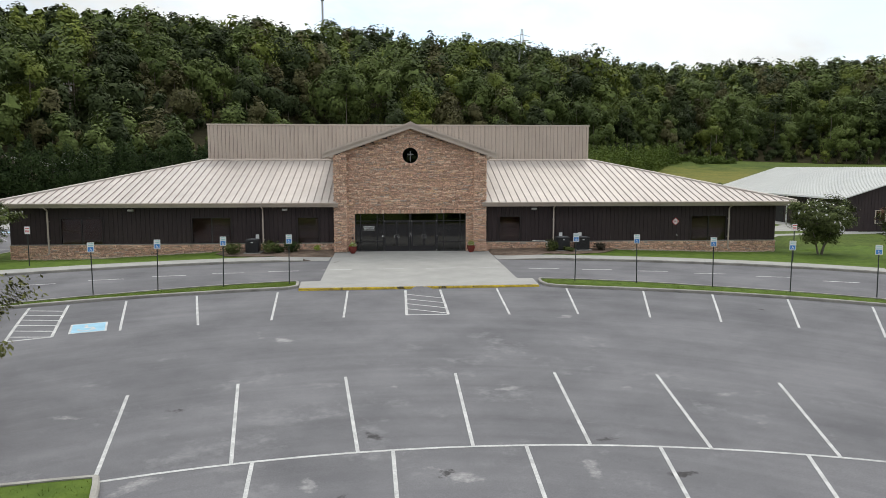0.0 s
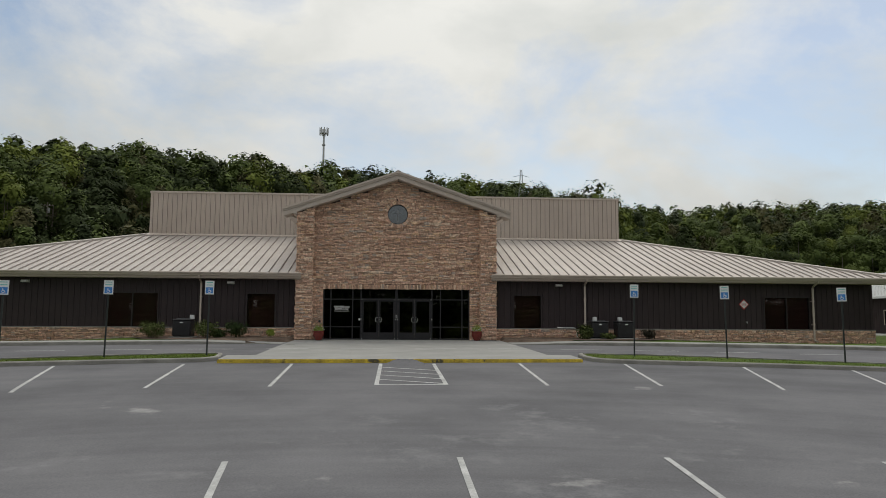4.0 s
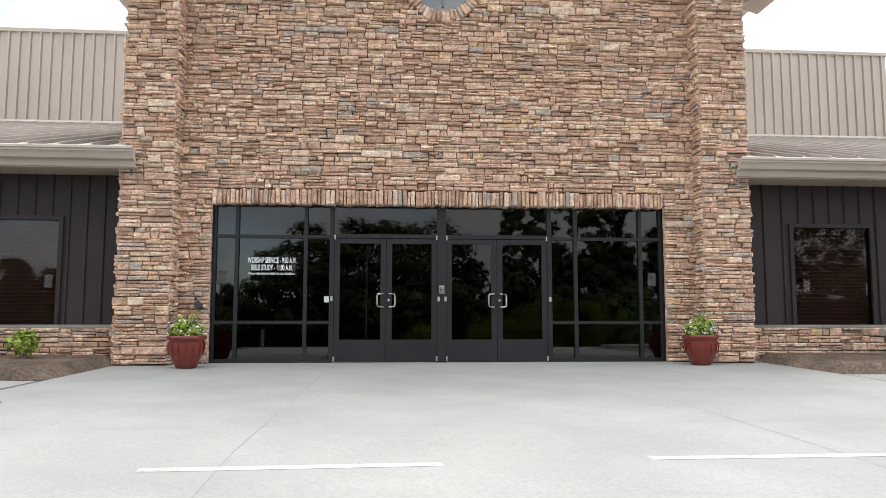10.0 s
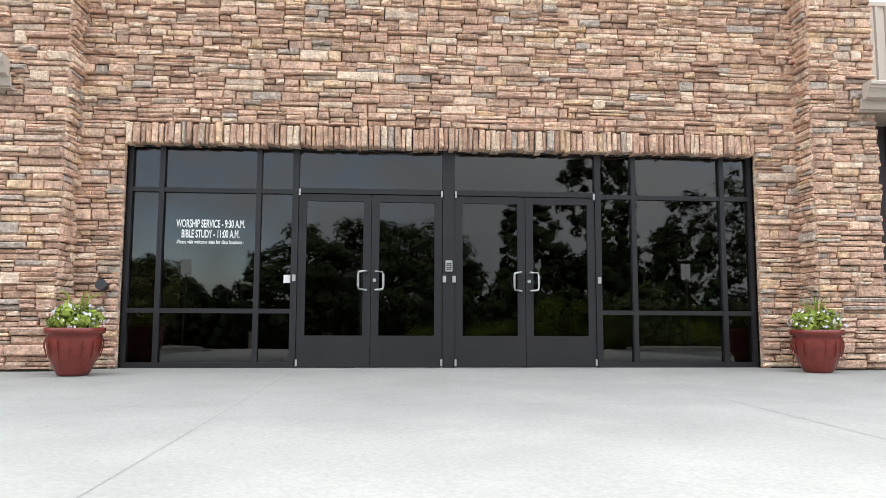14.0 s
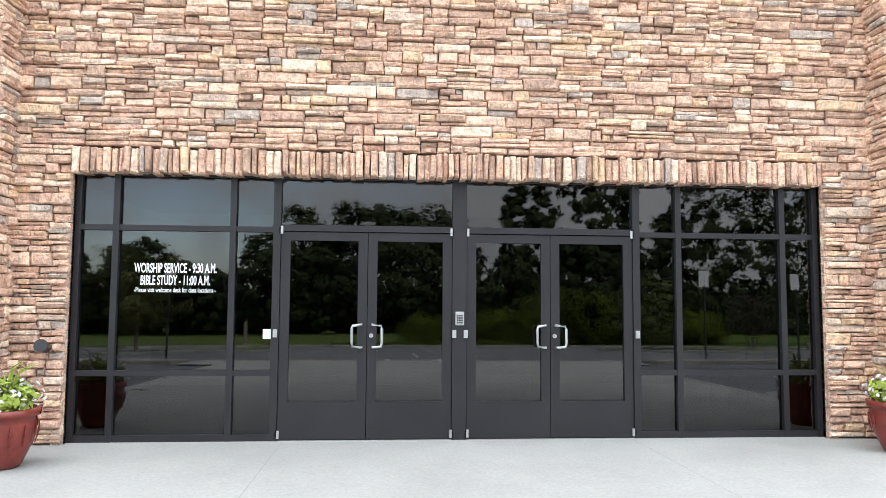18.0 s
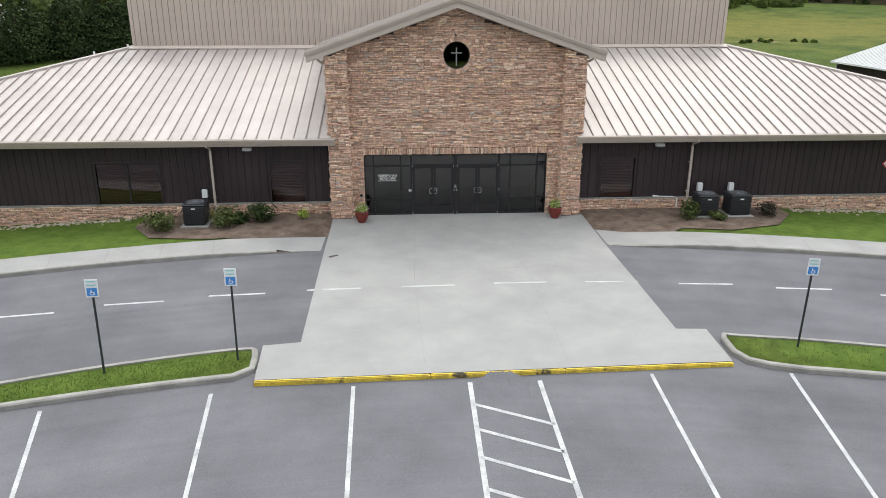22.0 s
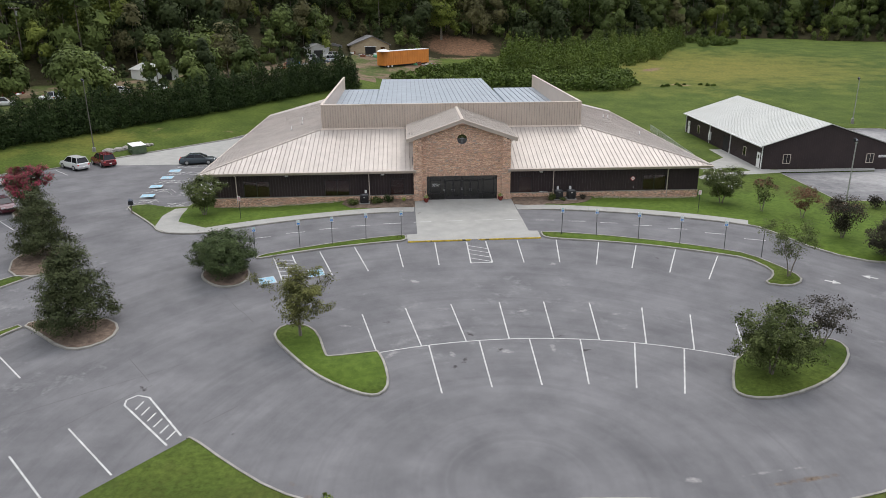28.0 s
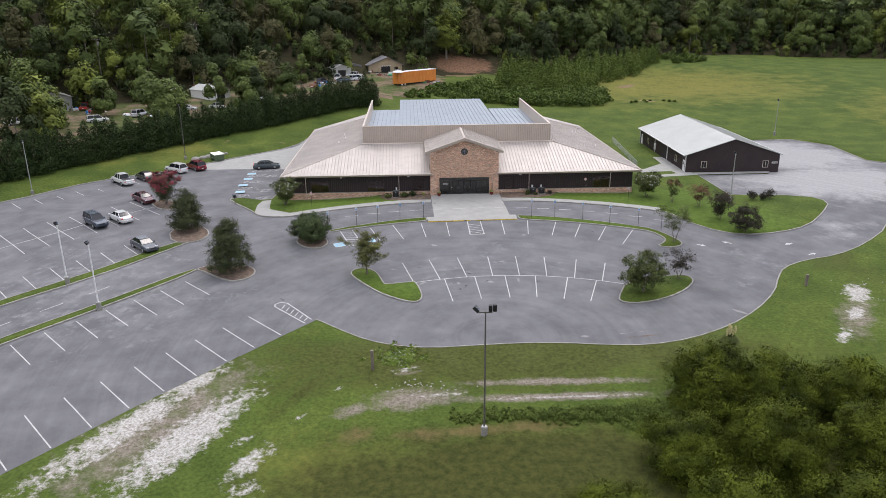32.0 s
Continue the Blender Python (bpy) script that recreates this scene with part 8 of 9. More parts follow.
# ---- woods on the hill ----
def leaf_flakes(lobes, count, size, rng, shell=0.6):
    """Small leafy flakes, three corners each, round the lobes of a far crown."""
    lobes = np.asarray(lobes, float)
    weight = lobes[:, 3] * lobes[:, 4]
    pick = rng.choice(len(lobes), count, p=weight / weight.sum())
    d = rng.normal(size=(count, 3))
    d /= np.linalg.norm(d, axis=1)[:, None]
    c = lobes[pick, :3] + d * lobes[pick, 3:] * (shell + (1.1 - shell) * rng.random(count) ** 0.6)[:, None]
    mid = lobes[:, :3].mean(axis=0)
    span = np.maximum(lobes[:, :3].std(axis=0) * 2.2, 0.6)
    whole = (c - mid) / span
    whole /= np.linalg.norm(whole, axis=1)[:, None]
    n = d * 0.55 + whole * 0.75 + rng.normal(size=(count, 3)) * 0.24 + np.array((0, 0, 0.4))
    n /= np.linalg.norm(n, axis=1)[:, None]
    u = np.cross(n, rng.normal(size=(count, 3)))
    u /= np.linalg.norm(u, axis=1)[:, None]
    w = np.cross(n, u)
    s = size * rng.uniform(0.55, 1.35, count)[:, None]
    return np.stack([c - u * s, c + u * s * 0.8 - w * s * 0.4, c + w * s * 0.9], axis=1).reshape(-1, 3)


CLEAR = [(-92, 71), (-72, 66), (-70, 83), (-66, 99), (-48, 114), (-32, 112)]


def woods():
    rng = np.random.default_rng(100)
    spots = []
    for gx in np.arange(-260, 400, 8.3):
        for gy in np.arange(40, 470, 8.3):
            x, y = gx + rng.uniform(-2.9, 2.9), gy + rng.uniform(-2.9, 2.9)
            foot = along(x, FOOT)
            if y < foot + 1 or y > foot + 250 or (y > foot + 120 and rng.random() < 0.45) or x > 95 + 0.72 * y or x < -85 - 0.64 * y:
                continue
            if (-52 < x < -41 and foot + 3 < y < foot + 24) or (-26 < x < -6 and y < 146) or (-3 < x < 24 and y < 153):
                continue
            spots.append((x, y, y - foot))
    # scattered trees among the yards behind the hedge
    for gx in np.arange(-170, -18, 7.5):
        for gy in np.arange(20, 130, 7.5):
            x, y = gx + rng.uniform(-3, 3), gy + rng.uniform(-3, 3)
            bank = (x + 53.0) * -0.76 + (y - 21.0) * 0.65
            if bank < 23 or y > along(x, FOOT) or (x > -42 and y > 88):
                continue
            if any(math.hypot(x - a - 0.6 * (k - 1), y - b + 2.2 * (k - 1)) < 4.5 for a, b in CLEAR for k in (1, 3, 5)):
                continue
            if rng.random() < (0.55 if bank < 45 else 0.35):
                continue
            spots.append((x, y, -1.0))
    for x, y in ((-46, 92), (-40, 112), (-34, 146), (-2, 146)):
        spots.append((x, y, -1.0))
    spots += [(65.5, 186.0, 300.0), (63.0, 187.0, 300.0)]
    # bushes and saplings along the foot of the slope
    for gx in np.arange(-190, 260, 4.2):
        for gy in np.arange(0, 36, 4.2):
            x = gx + rng.uniform(-2, 2)
            y = along(x, FOOT) - 1 + gy + rng.uniform(-2, 2)
            if not (-26 < x < -6 and y < 141) and not (-3 < x < 24 and y < 150):
                spots.append((x, y, -2.0))
    V, M, TV, TF = [], [], [], []
    tv = 0
    for x, y, deep in spots:
        tall = rng.uniform(11, 20) if deep > 8 else rng.uniform(9, 15)
        if deep < 0:
            tall = rng.uniform(8, 14.5)
        if deep == -2.0:
            tall = rng.uniform(2.5, 6.0)
        if deep > 40:
            tall += np.interp(x, (-200, -130, -90, -40, 60, 120), (-6.5, -5.5, -2.5, 0.5, 2, 0))
        if deep == 300.0:
            tall = 27.0
        wide = tall * rng.uniform(0.55, 0.92)
        z = ground_at(x, y)
        kind = rng.random()
        low = 0.06 if deep < 14 else (0.22 if deep < 40 else 0.30)
        lobes = tree_lobes(rng, tall, wide, tall * low, 15, "oval" if kind < 0.72 else "cone", 0.88)
        far = y > 240 or deep > 80
        count, size = (330, 0.82) if far else ((1900, 0.36) if deep < 40 else (950, 0.48))
        if deep > 150 and deep != 300.0:
            count, size = 130, 1.3
        if deep == -2.0:
            count, size = 300, 0.36
        flakes = leaf_flakes(lobes, count, size, rng)
        # broad leafy layers deeper in the crown keep the light out
        inner = leaf_flakes([(a, b, c, k * 0.7, k * 0.7, k * 0.7) for a, b, c, k, *_ in lobes], count // 12, wide * 0.085, rng, 0.0)
        V.append(np.concatenate([flakes, inner]) + np.array((x, y, z)))
        M.append(np.full(count + count // 12, 0 if kind < 0.42 else (1 if kind < 0.60 else (2 if kind < 0.87 else 3))))
        if deep < 40 or deep == 300.0:
            r = tall * 0.011
            ring = [(r * math.cos(a), r * math.sin(a)) for a in (0, 2.1, 4.2)]
            TV += [(x + a, y + b, z - 0.3) for a, b in ring] + [(x + a * 0.3, y + b * 0.3, z + tall * 0.75) for a, b in ring]
            TF += [(tv + i, tv + (i + 1) % 3, tv + 3 + (i + 1) % 3, tv + 3 + i) for i in range(3)]
            tv += 6
    V = np.concatenate(V)
    me = quick("woods", V, np.arange(len(V)).reshape(-1, 3), LEAF_WOODS)
    me.materials.append(LEAF_WILLOW_FAR)
    me.materials.append(LEAF_DARK_FAR)
    me.materials.append(LEAF_BROWN_FAR)
    me.polygons.foreach_set("material_index", np.concatenate(M).astype(np.int32))
    tagged(new("woods", me), "dense mixed green woodland covering the hillside", "woodland", "", "stuff")
    tagged(new("woods_trunks", quick("woods_trunks", TV, TF, BARK)), "thin grey trunks at the edge of the wood", "tree trunks", "", "stuff")


LEAF_WILLOW_FAR = foliage("light_woods_leaves", (0.175, 0.205, 0.044), (0.095, 0.118, 0.028), 0.15, 0.085)
LEAF_DARK_FAR = foliage("dark_woods_leaves", (0.054, 0.070, 0.028), (0.026, 0.036, 0.016), 0.2, 0.085)
LEAF_BROWN_FAR = foliage("olive_woods_leaves", (0.125, 0.116, 0.052), (0.064, 0.062, 0.030), 0.25, 0.085)
woods()


def thickets():
    """Young pines on the slope behind the field, and the low growth before them."""
    rng = np.random.default_rng(200)
    V, F, nv = [], [], 0
    area = [(19, 112), (34.88, 101.61), (47.41, 110.8), (56.05, 125.1), (71.01, 141.65), (85.77, 166.05), (89.77, 178.05), (67.18, 157.9), (44.43, 147.71), (22, 138)]
    for gx in np.arange(15, 90, 2.6):
        for gy in np.arange(100, 182, 2.6):
            x, y = gx + rng.uniform(-1, 1), gy + rng.uniform(-1, 1)
            if not inside(area, np.array([x]), np.array([y]))[0]:
                continue
            tall = rng.uniform(4.0, 7.0)
            z = ground_at(x, y)
            lobes = [(0, 0, h * tall, 1.5 * (1 - h) + 0.25, 1.5 * (1 - h) + 0.25, 0.7) for h in np.linspace(0.1, 0.95, 6)]
            v, f = leaf_cloud(lobes, 280, 0.25, rng, 0.6, 0.8)
            V.append(v + np.array((x, y, z)))
            F.append(f + nv)
            nv += len(v)
    tagged(new("pine_thicket", quick("pine_thicket", np.concatenate(V), np.concatenate(F), LEAF_PINE)), "thicket of young bright green pines on the slope", "pine trees", "", "stuff")
    V, F, nv = [], [], 0
    for area, step, lo, hi in (([(-12, 94), (2, 100), (14, 90), (26, 86), (44.59, 84.64), (48.91, 92.69), (47.29, 106.75), (32.81, 100.59), (17, 110), (12, 118), (-2, 112)], 2.4, 1.6, 4.2), ([(52.88, 88.72), (67.22, 88.85), (67.31, 91.86), (53, 92.72)], 2.2, 0.3, 0.75), ([(89.77, 160.05), (105.77, 168.05), (101.77, 182.05), (89.77, 180.05)], 3.0, 1.2, 3.0)):
        xs, ys = [p[0] for p in area], [p[1] for p in area]
        for gx in np.arange(min(xs), max(xs), step):
            for gy in np.arange(min(ys), max(ys), step):
                x, y = gx + rng.uniform(-1, 1), gy + rng.uniform(-1, 1)
                if not inside(area, np.array([x]), np.array([y]))[0]:
                    continue
                r = rng.uniform(lo, hi) * 0.55 * (0.55 if x < 10 else 1)
                z = ground_at(x, y)
                lobes = [(rng.uniform(-0.6, 0.6) * r, rng.uniform(-0.6, 0.6) * r, r * rng.uniform(0.4, 1.0), r * 0.8, r * 0.8, r * 0.65) for _ in range(5)]
                v, f = leaf_cloud(lobes, 260, 0.30, rng, 0.6, 0.5)
                V.append(v + np.array((x, y, z)))
                F.append(f + nv)
                nv += len(v)
    tagged(new("undergrowth", quick("undergrowth", np.concatenate(V), np.concatenate(F), LEAF_UNDER)), "tangled green undergrowth at the foot of the slope", "bushes", "", "stuff")


LEAF_UNDER = foliage("undergrowth_leaves", (0.100, 0.140, 0.030), (0.050, 0.076, 0.020), 0.3, 0.25)
thickets()


def weeds():
    """A ragged strip of tall weeds beside the track."""
    rng = np.random.default_rng(210)
    V = []
    for k in range(420):
        x = 13.5 - 19 * rng.random() ** 1.5
        y = -60.9 + 0.03 * x + rng.normal(0, 0.35) - abs(rng.normal(0, 0.9)) * max(0.0, (x + 2) / 8)
        r = rng.uniform(0.14, 0.40) * (0.5 + 0.6 * min(1, max(0, (x + 6) / 14)))
        lobes = [(rng.normal(0, 0.3), rng.normal(0, 0.2), r * 0.6, r * 0.8, r * 0.8, r * 1.2) for _ in range(3)]
        V.append(leaf_flakes(lobes, 110, 0.07, rng, 0.4) + np.array((x, y, ground_at(x, y) + 0.08)))
    V = np.concatenate(V)
    tagged(new("weeds", quick("weeds", V, np.arange(len(V)).reshape(-1, 3), LEAF_WEED)), "ragged strip of tall green weeds beside the track", "weeds", "", "stuff")


weeds()


tree(5.0, 149.0, 17.0, 8.5, LEAF_WILLOW_FAR, "tall yellow-green tree before the dark woods", "oval", 200, 5200, 0.28, 0.25, 1, 90, 0.5)


def ragged_lobes(rng, tall, wide, n):
    """Small leaf masses spread through an uneven crown."""
    out = []
    for _ in range(n):
        h = rng.random() ** 0.8
        reach = wide / 2 * math.sin(math.pi * min(1.0, 0.18 + 0.8 * h)) ** 0.6 * rng.random() ** 0.45
        a, k = rng.uniform(0, 6.28), wide * rng.uniform(0.06, 0.13)
        out.append((reach * math.cos(a), reach * math.sin(a), tall * (0.10 + 0.88 * h), k, k, k * 0.8))
    return out


def far_trees_south():
    """The tree line across the road, which the entrance glass mirrors."""
    rng = np.random.default_rng(300)
    V = []
    far = ((-95, 17), (-86, 15), (-78, 18), (-70, 16), (-62, 16), (-53, 18), (-48, 19), (-42, 15), (-34, 13), (-25, 21), (-18, 26), (-13, 22), (-8, 27), (-2, 26), (4, 25), (9, 26), (17, 18), (26, 17), (38, 19), (100, 22))
    for x, tall in far:
        lobes = ragged_lobes(rng, tall, tall * rng.uniform(0.6, 0.8), 110)
        V.append(leaf_flakes(lobes, 3400, 0.62, rng, 0.2) + np.array((x, -142.0, ground_at(x, -142))))
    for x, tall, wide in ((16.9, 22.5, 5), (20, 22, 5), (25.5, 31.5, 6.5), (30.5, 29, 6), (23, 15, 7), (28, 16, 7), (32, 15, 6), (37, 18, 6), (41, 23, 8), (48.5, 26.5, 10), (56, 28, 11), (63, 32, 12)):
        lobes = ragged_lobes(rng, tall, wide * 1.25, 100)
        V.append(leaf_flakes(lobes, 3400, 0.42, rng, 0.2) + np.array((x, -88.0, ground_at(x, -88))))
    for x in np.arange(-120, 120, 4.0):
        y = -150 + rng.uniform(-4, 4)
        lobes = [(rng.uniform(-2, 2), 0, rng.uniform(1, 9.0), 3.4, 2.5, 2.8) for _ in range(8)]
        V.append(leaf_flakes(lobes, 800, 0.85, rng, 0.3) + np.array((x, y, ground_at(x, y))))
    V = np.concatenate(V)
    tagged(new("tree_line", quick("tree_line", V, np.arange(len(V)).reshape(-1, 3), LEAF_DARK_FAR)), "uneven line of dark trees across the field", "trees", "", "stuff")


far_trees_south()


# ---- beyond the hedge ----
def cottage():
    x, y = -15.8, 133.8
    h = thing("house", "small tan house with a grey gable roof among trees", "house", (x, y, ground_at(x, y)), 12)
    SIDING = surface("tan_boards", (0.42, 0.34, 0.22), (0.34, 0.27, 0.18), fine=12, coarse=0.8, bump=0.1)
    SHINGLE = surface("grey_shingles", (0.20, 0.19, 0.19), (0.13, 0.125, 0.125), fine=8, coarse=0.6, bump=0.3)
    wall = part("wall", prism([(-5.5, -1), (5.5, -1), (5.5, 2.6), (0.8, 4.9), (-5.5, 2.6)], 0, 9, "y"), SIDING, h)
    bm = bmesh.new()
    add_prism(bm, [(-6.0, 2.42), (0.8, 4.95), (6.0, 2.42), (6.0, 2.62), (0.8, 5.15), (-6.0, 2.62)], -0.5, 9.5, "y")
    part("roof", bm, SHINGLE, h, "grey shingle roof")
    # no opening is cut: the shade inside is the plate's colour
    door = part("garage_door", box((-1.4, -0.06, 0.0), (1.6, -0.01, 2.2)), DARK, h, "flat near-black panel for the shaded garage inside")
    part("frame", box((-1.6, -0.08, 2.2), (1.8, -0.02, 2.35)), WHITE, door)
    win = part("window", box((3.0, -0.05, 1.0), (4.2, -0.01, 2.0)), GLASS, h)
    part("frame", box((2.9, -0.07, 0.9), (4.3, -0.052, 1.0)), WHITE, win)
    part("lean_to", prism([(-13.0, -0.5), (-7.5, -0.5), (-7.5, 2.6), (-10, 3.3), (-13.0, 2.4)], 2, 7, "y"), SHINGLE, h, "low grey shed")


cottage()


def trailer():
    x, y = -11.4, 110.0
    t = thing("box_trailer", "orange box trailer with a white tarpaulin on top", "trailer", (x, y, ground_at(x, y)), 43)
    part("body", box((0, 0, 0.7), (16.0, 2.5, 4.1), None, 0.03), ORANGE, t, "orange ribbed trailer body")
    for i in range(26):
        part("rib", box((0.3 + i * 0.61, -0.04, 0.75), (0.36 + i * 0.61, -0.002, 4.05)), ORANGE, t)
    part("chassis", box((0.4, 0.3, 0.45), (15.6, 2.2, 0.7)), BLACK, t)
    for px in (1.6, 2.9):
        for sy in (0.25, 2.25):
            w = part("wheel", tube([(px, sy - 0.15, 0.5), (px, sy + 0.15, 0.5)], 0.5, 16), RUBBER, t)
            part("rim", tube([(px, sy - 0.16, 0.5), (px, sy - 0.152, 0.5)], 0.26, 12), WHITE, w)
    rng = np.random.default_rng(8)
    part("roof", box((-0.02, -0.02, 4.1), (16.02, 2.52, 4.18)), WHITE, t, "pale trailer roof")
    for px, s in ((8.0, 1.0), (10.5, 1.3), (13.5, 0.8)):
        part("tarpaulin", lathe([(1.3 * s, 4.18), (1.15 * s, 4.4), (0.7 * s, 4.65), (0.1, 4.7)], 10), WHITE, t)
        t.children[-1].location = (px, 1.2, 0)
    part("landing_leg", box((13.4, 0.5, 0.0), (13.6, 0.7, 1.1)), STEEL, t)
    part("landing_leg", box((13.4, 1.8, 0.0), (13.6, 2.0, 1.1)), STEEL, t)


trailer()


def shed(x, y, turn, l, w, h, wall, roof_mat, label):
    s = thing("shed", label, "shed", (x, y, ground_at(x, y)), turn, "yard sheds")
    part("wall", prism([(-w / 2, -0.6), (w / 2, -0.6), (w / 2, h), (0, h + w * 0.18), (-w / 2, h)], 0, l, "y"), wall, s)
    part("roof", prism([(-w / 2 - 0.3, h - 0.08), (0, h + w * 0.18 + 0.04), (w / 2 + 0.3, h - 0.08), (w / 2 + 0.3, h + 0.02), (0, h + w * 0.18 + 0.14), (-w / 2 - 0.3, h + 0.02)], -0.4, l + 0.4, "y"), roof_mat, s)
    # dark plate on the wall paints the shade within the doorway
    part("doorway", box((-w * 0.2, -0.05, 0), (w * 0.2, -0.01, h * 0.8)), DARK, s)


shed(-94.5, 72.5, 35, 9, 7.5, 3.6, GREY, STEEL, "weathered grey shed with a tin roof")
shed(-29.1, 123.52, 20, 5, 6, 2.6, STEEL, STEEL, "pale tin-roofed shed beside the house")
shed(-58.08, 86.82, 50, 9, 6, 2.4, WHITE, WHITE_ROOF, "white-roofed outbuilding half hidden by trees")
shed(-71.5, 83.5, 20, 9, 6, 2.6, WOOD, STEEL, "tin-roofed shed half hidden by trees")
shed(-31, 133, 25, 6, 5, 2.5, WOOD, WOOD, "small brown open-fronted shed behind the tin shed")
AWAY2 = [(-80.13, 60.64, 30, "suv", (0.7, 0.7, 0.69)), (-68.23, 64.73, 80, "sedan", (0.6, 0.61, 0.62)), (-56.25, 74.77, 140, "sedan", (0.72, 0.72, 0.7)), (-97.16, 58.66, 20, "pickup", (0.68, 0.68, 0.67)), (-84.01, 71.57, 60, "sedan", (0.35, 0.03, 0.03)),
         (-25, 122, 160, "pickup", (0.7, 0.7, 0.69)), (-27.73, 113.13, 30, "sedan", (0.08, 0.1, 0.14)), (-24, 116, 40, "suv", (0.55, 0.56, 0.57)), (-12, 131, 10, "pickup", (0.7, 0.7, 0.7)), (-48.16, 84.79, 10, "suv", (0.62, 0.63, 0.64)), (-63.19, 72.74, 10, "sedan", (0.66, 0.66, 0.66))]
for x, y, turn, kind, colour in AWAY2:
    car(kind, x, y, turn, colour, "old %s standing in the yard behind the hedge" % {"suv": "sport utility car", "sedan": "sedan", "pickup": "pickup truck"}[kind])


RUST = surface("rusty_sheet", (0.26, 0.10, 0.05), (0.13, 0.06, 0.04), rough=0.85, fine=6, coarse=1.2, bump=0.2, grain=0.3)
TARP = plain("green_tarpaulin", (0.05, 0.22, 0.10), 0.6)


def junk_heap(x, y, seed, wide=3.0):
    """Boards, drums, sheets and crates thrown together on the ground."""
    rng = random.Random(seed)
    j = thing("junk_heap", "heap of pale boards, drums and scrap on bare earth", "scrap heap", (x, y, ground_at(x, y)), rng.uniform(0, 360), "scrap heaps")
    for k in range(4):
        bm = box((-1.3, -0.12, 0), (1.3, 0.12, 0.06))
        ob = part("board", bm, WOOD if k % 2 else WHITE, j)
        ob.location, ob.rotation_euler = (rng.uniform(-wide, wide) / 2, rng.uniform(-wide, wide) / 2, 0.05 + 0.16 * k), (rng.uniform(-0.1, 0.1), rng.uniform(-0.2, 0.2), rng.uniform(0, 3))
    for k in range(3):
        s = rng.uniform(0.4, 0.8)
        ob = part("crate", box((-s, -s * 0.7, 0), (s, s * 0.7, s * 1.2), None, 0.03), (WHITE, STEEL, RUST)[rng.randrange(3)], j)
        ob.location, ob.rotation_euler = (rng.uniform(-wide, wide) * 0.6, rng.uniform(-wide, wide) * 0.6, -0.1), (0, 0, rng.uniform(0, 3))
    for k in range(2):
        ob = part("drum", tube([(0, 0, -0.1), (0, 0, 0.85)], 0.3, 12), (RUST, SIGN_BLUE)[k], j)
        ob.location = (rng.uniform(-wide, wide) * 0.6, rng.uniform(-wide, wide) * 0.6, 0)
    bm = lathe([(1.0, -0.1), (0.95, 0.3), (0.6, 0.62), (0.1, 0.7)], 9)
    ob = part("tarpaulin", bm, (WHITE, TARP, STEEL)[seed % 3], j)
    ob.location = (rng.uniform(-wide, wide) * 0.6, rng.uniform(-wide, wide) * 0.6, 0)


for k, (x, y) in enumerate(((-99, 62), (-97, 68), (-89, 75), (-86, 71), (-74, 68), (-76, 88), (-69, 79), (-64, 101), (-68, 98), (-50, 113), (-55, 105), (-36, 105), (-33, 110), (-20, 134), (-16, 128), (-8, 136), (0.5, 117), (-3, 120), (-101, 92), (-87, 95))):
    junk_heap(x, y, 500 + k, 3.0 if k % 3 else 4.2)
for x, y, turn, kind, colour in ((-72.5, 66.5, 75, "suv", (0.62, 0.63, 0.66)), (-69, 70, 60, "sedan", (0.7, 0.7, 0.7)), (-89, 76, 100, "pickup", (0.42, 0.05, 0.04)), (-34, 111, 70, "suv", (0.06, 0.07, 0.11)), (-30, 118, 90, "pickup", (0.72, 0.72, 0.71)), (-13, 137, 160, "suv", (0.55, 0.56, 0.56)), (-87, 97, 40, "sedan", (0.7, 0.7, 0.7))):
    car(kind, x, y, turn, colour, "old %s standing in the yard behind the hedge" % {"suv": "sport utility car", "sedan": "sedan", "pickup": "pickup truck"}[kind])


def utility_pole(x, y, tall):
    p = thing("utility_pole", "wooden utility pole with a cross arm among trees", "utility pole", (x, y, ground_at(x, y)), 20, "utility poles")
    part("pole", tube([(0, 0, -0.5), (0, 0, tall)], [0.17, 0.11], 8), WOOD, p)
    part("cross_arm", box((-1.1, -0.06, tall - 0.8), (1.1, 0.06, tall - 0.65)), WOOD, p)
    for dx in (-0.95, -0.4, 0.4, 0.95):
        part("insulator", tube([(dx, 0, tall - 0.65), (dx, 0, tall - 0.45)], 0.05, 6), WHITE, p)
    part("transformer", tube([(0.3, 0, tall - 2.2), (0.3, 0, tall - 1.2)], 0.25, 10), STEEL, p)


utility_pole(-69.33, 110.36, 11.5)
utility_pole(-89.86, 90.73, 11.5)
wires = thing("power_lines", "thin sagging power lines between poles", "power line")
for dz in (0.0, 0.25):
    for dx in (-0.9, 0.9):
        a, b = Vector((-71.5 + dx, 111.0, ground_at(-71.5, 111) + 11 - dz)), Vector((-92.0 + dx, 92.0, ground_at(-92, 92) + 11 - dz))
        c = b + (b - a) * 1.6
        pts = [a.lerp(b, u) - Vector((0, 0, 2.4 * u * (1 - u))) for u in np.linspace(0, 1, 9)] + [b.lerp(c, u) - Vector((0, 0, 4.4 * u * (1 - u))) for u in np.linspace(0.1, 1, 9)]
        part("wire", tube(pts, 0.02, 4), BLACK, wires)


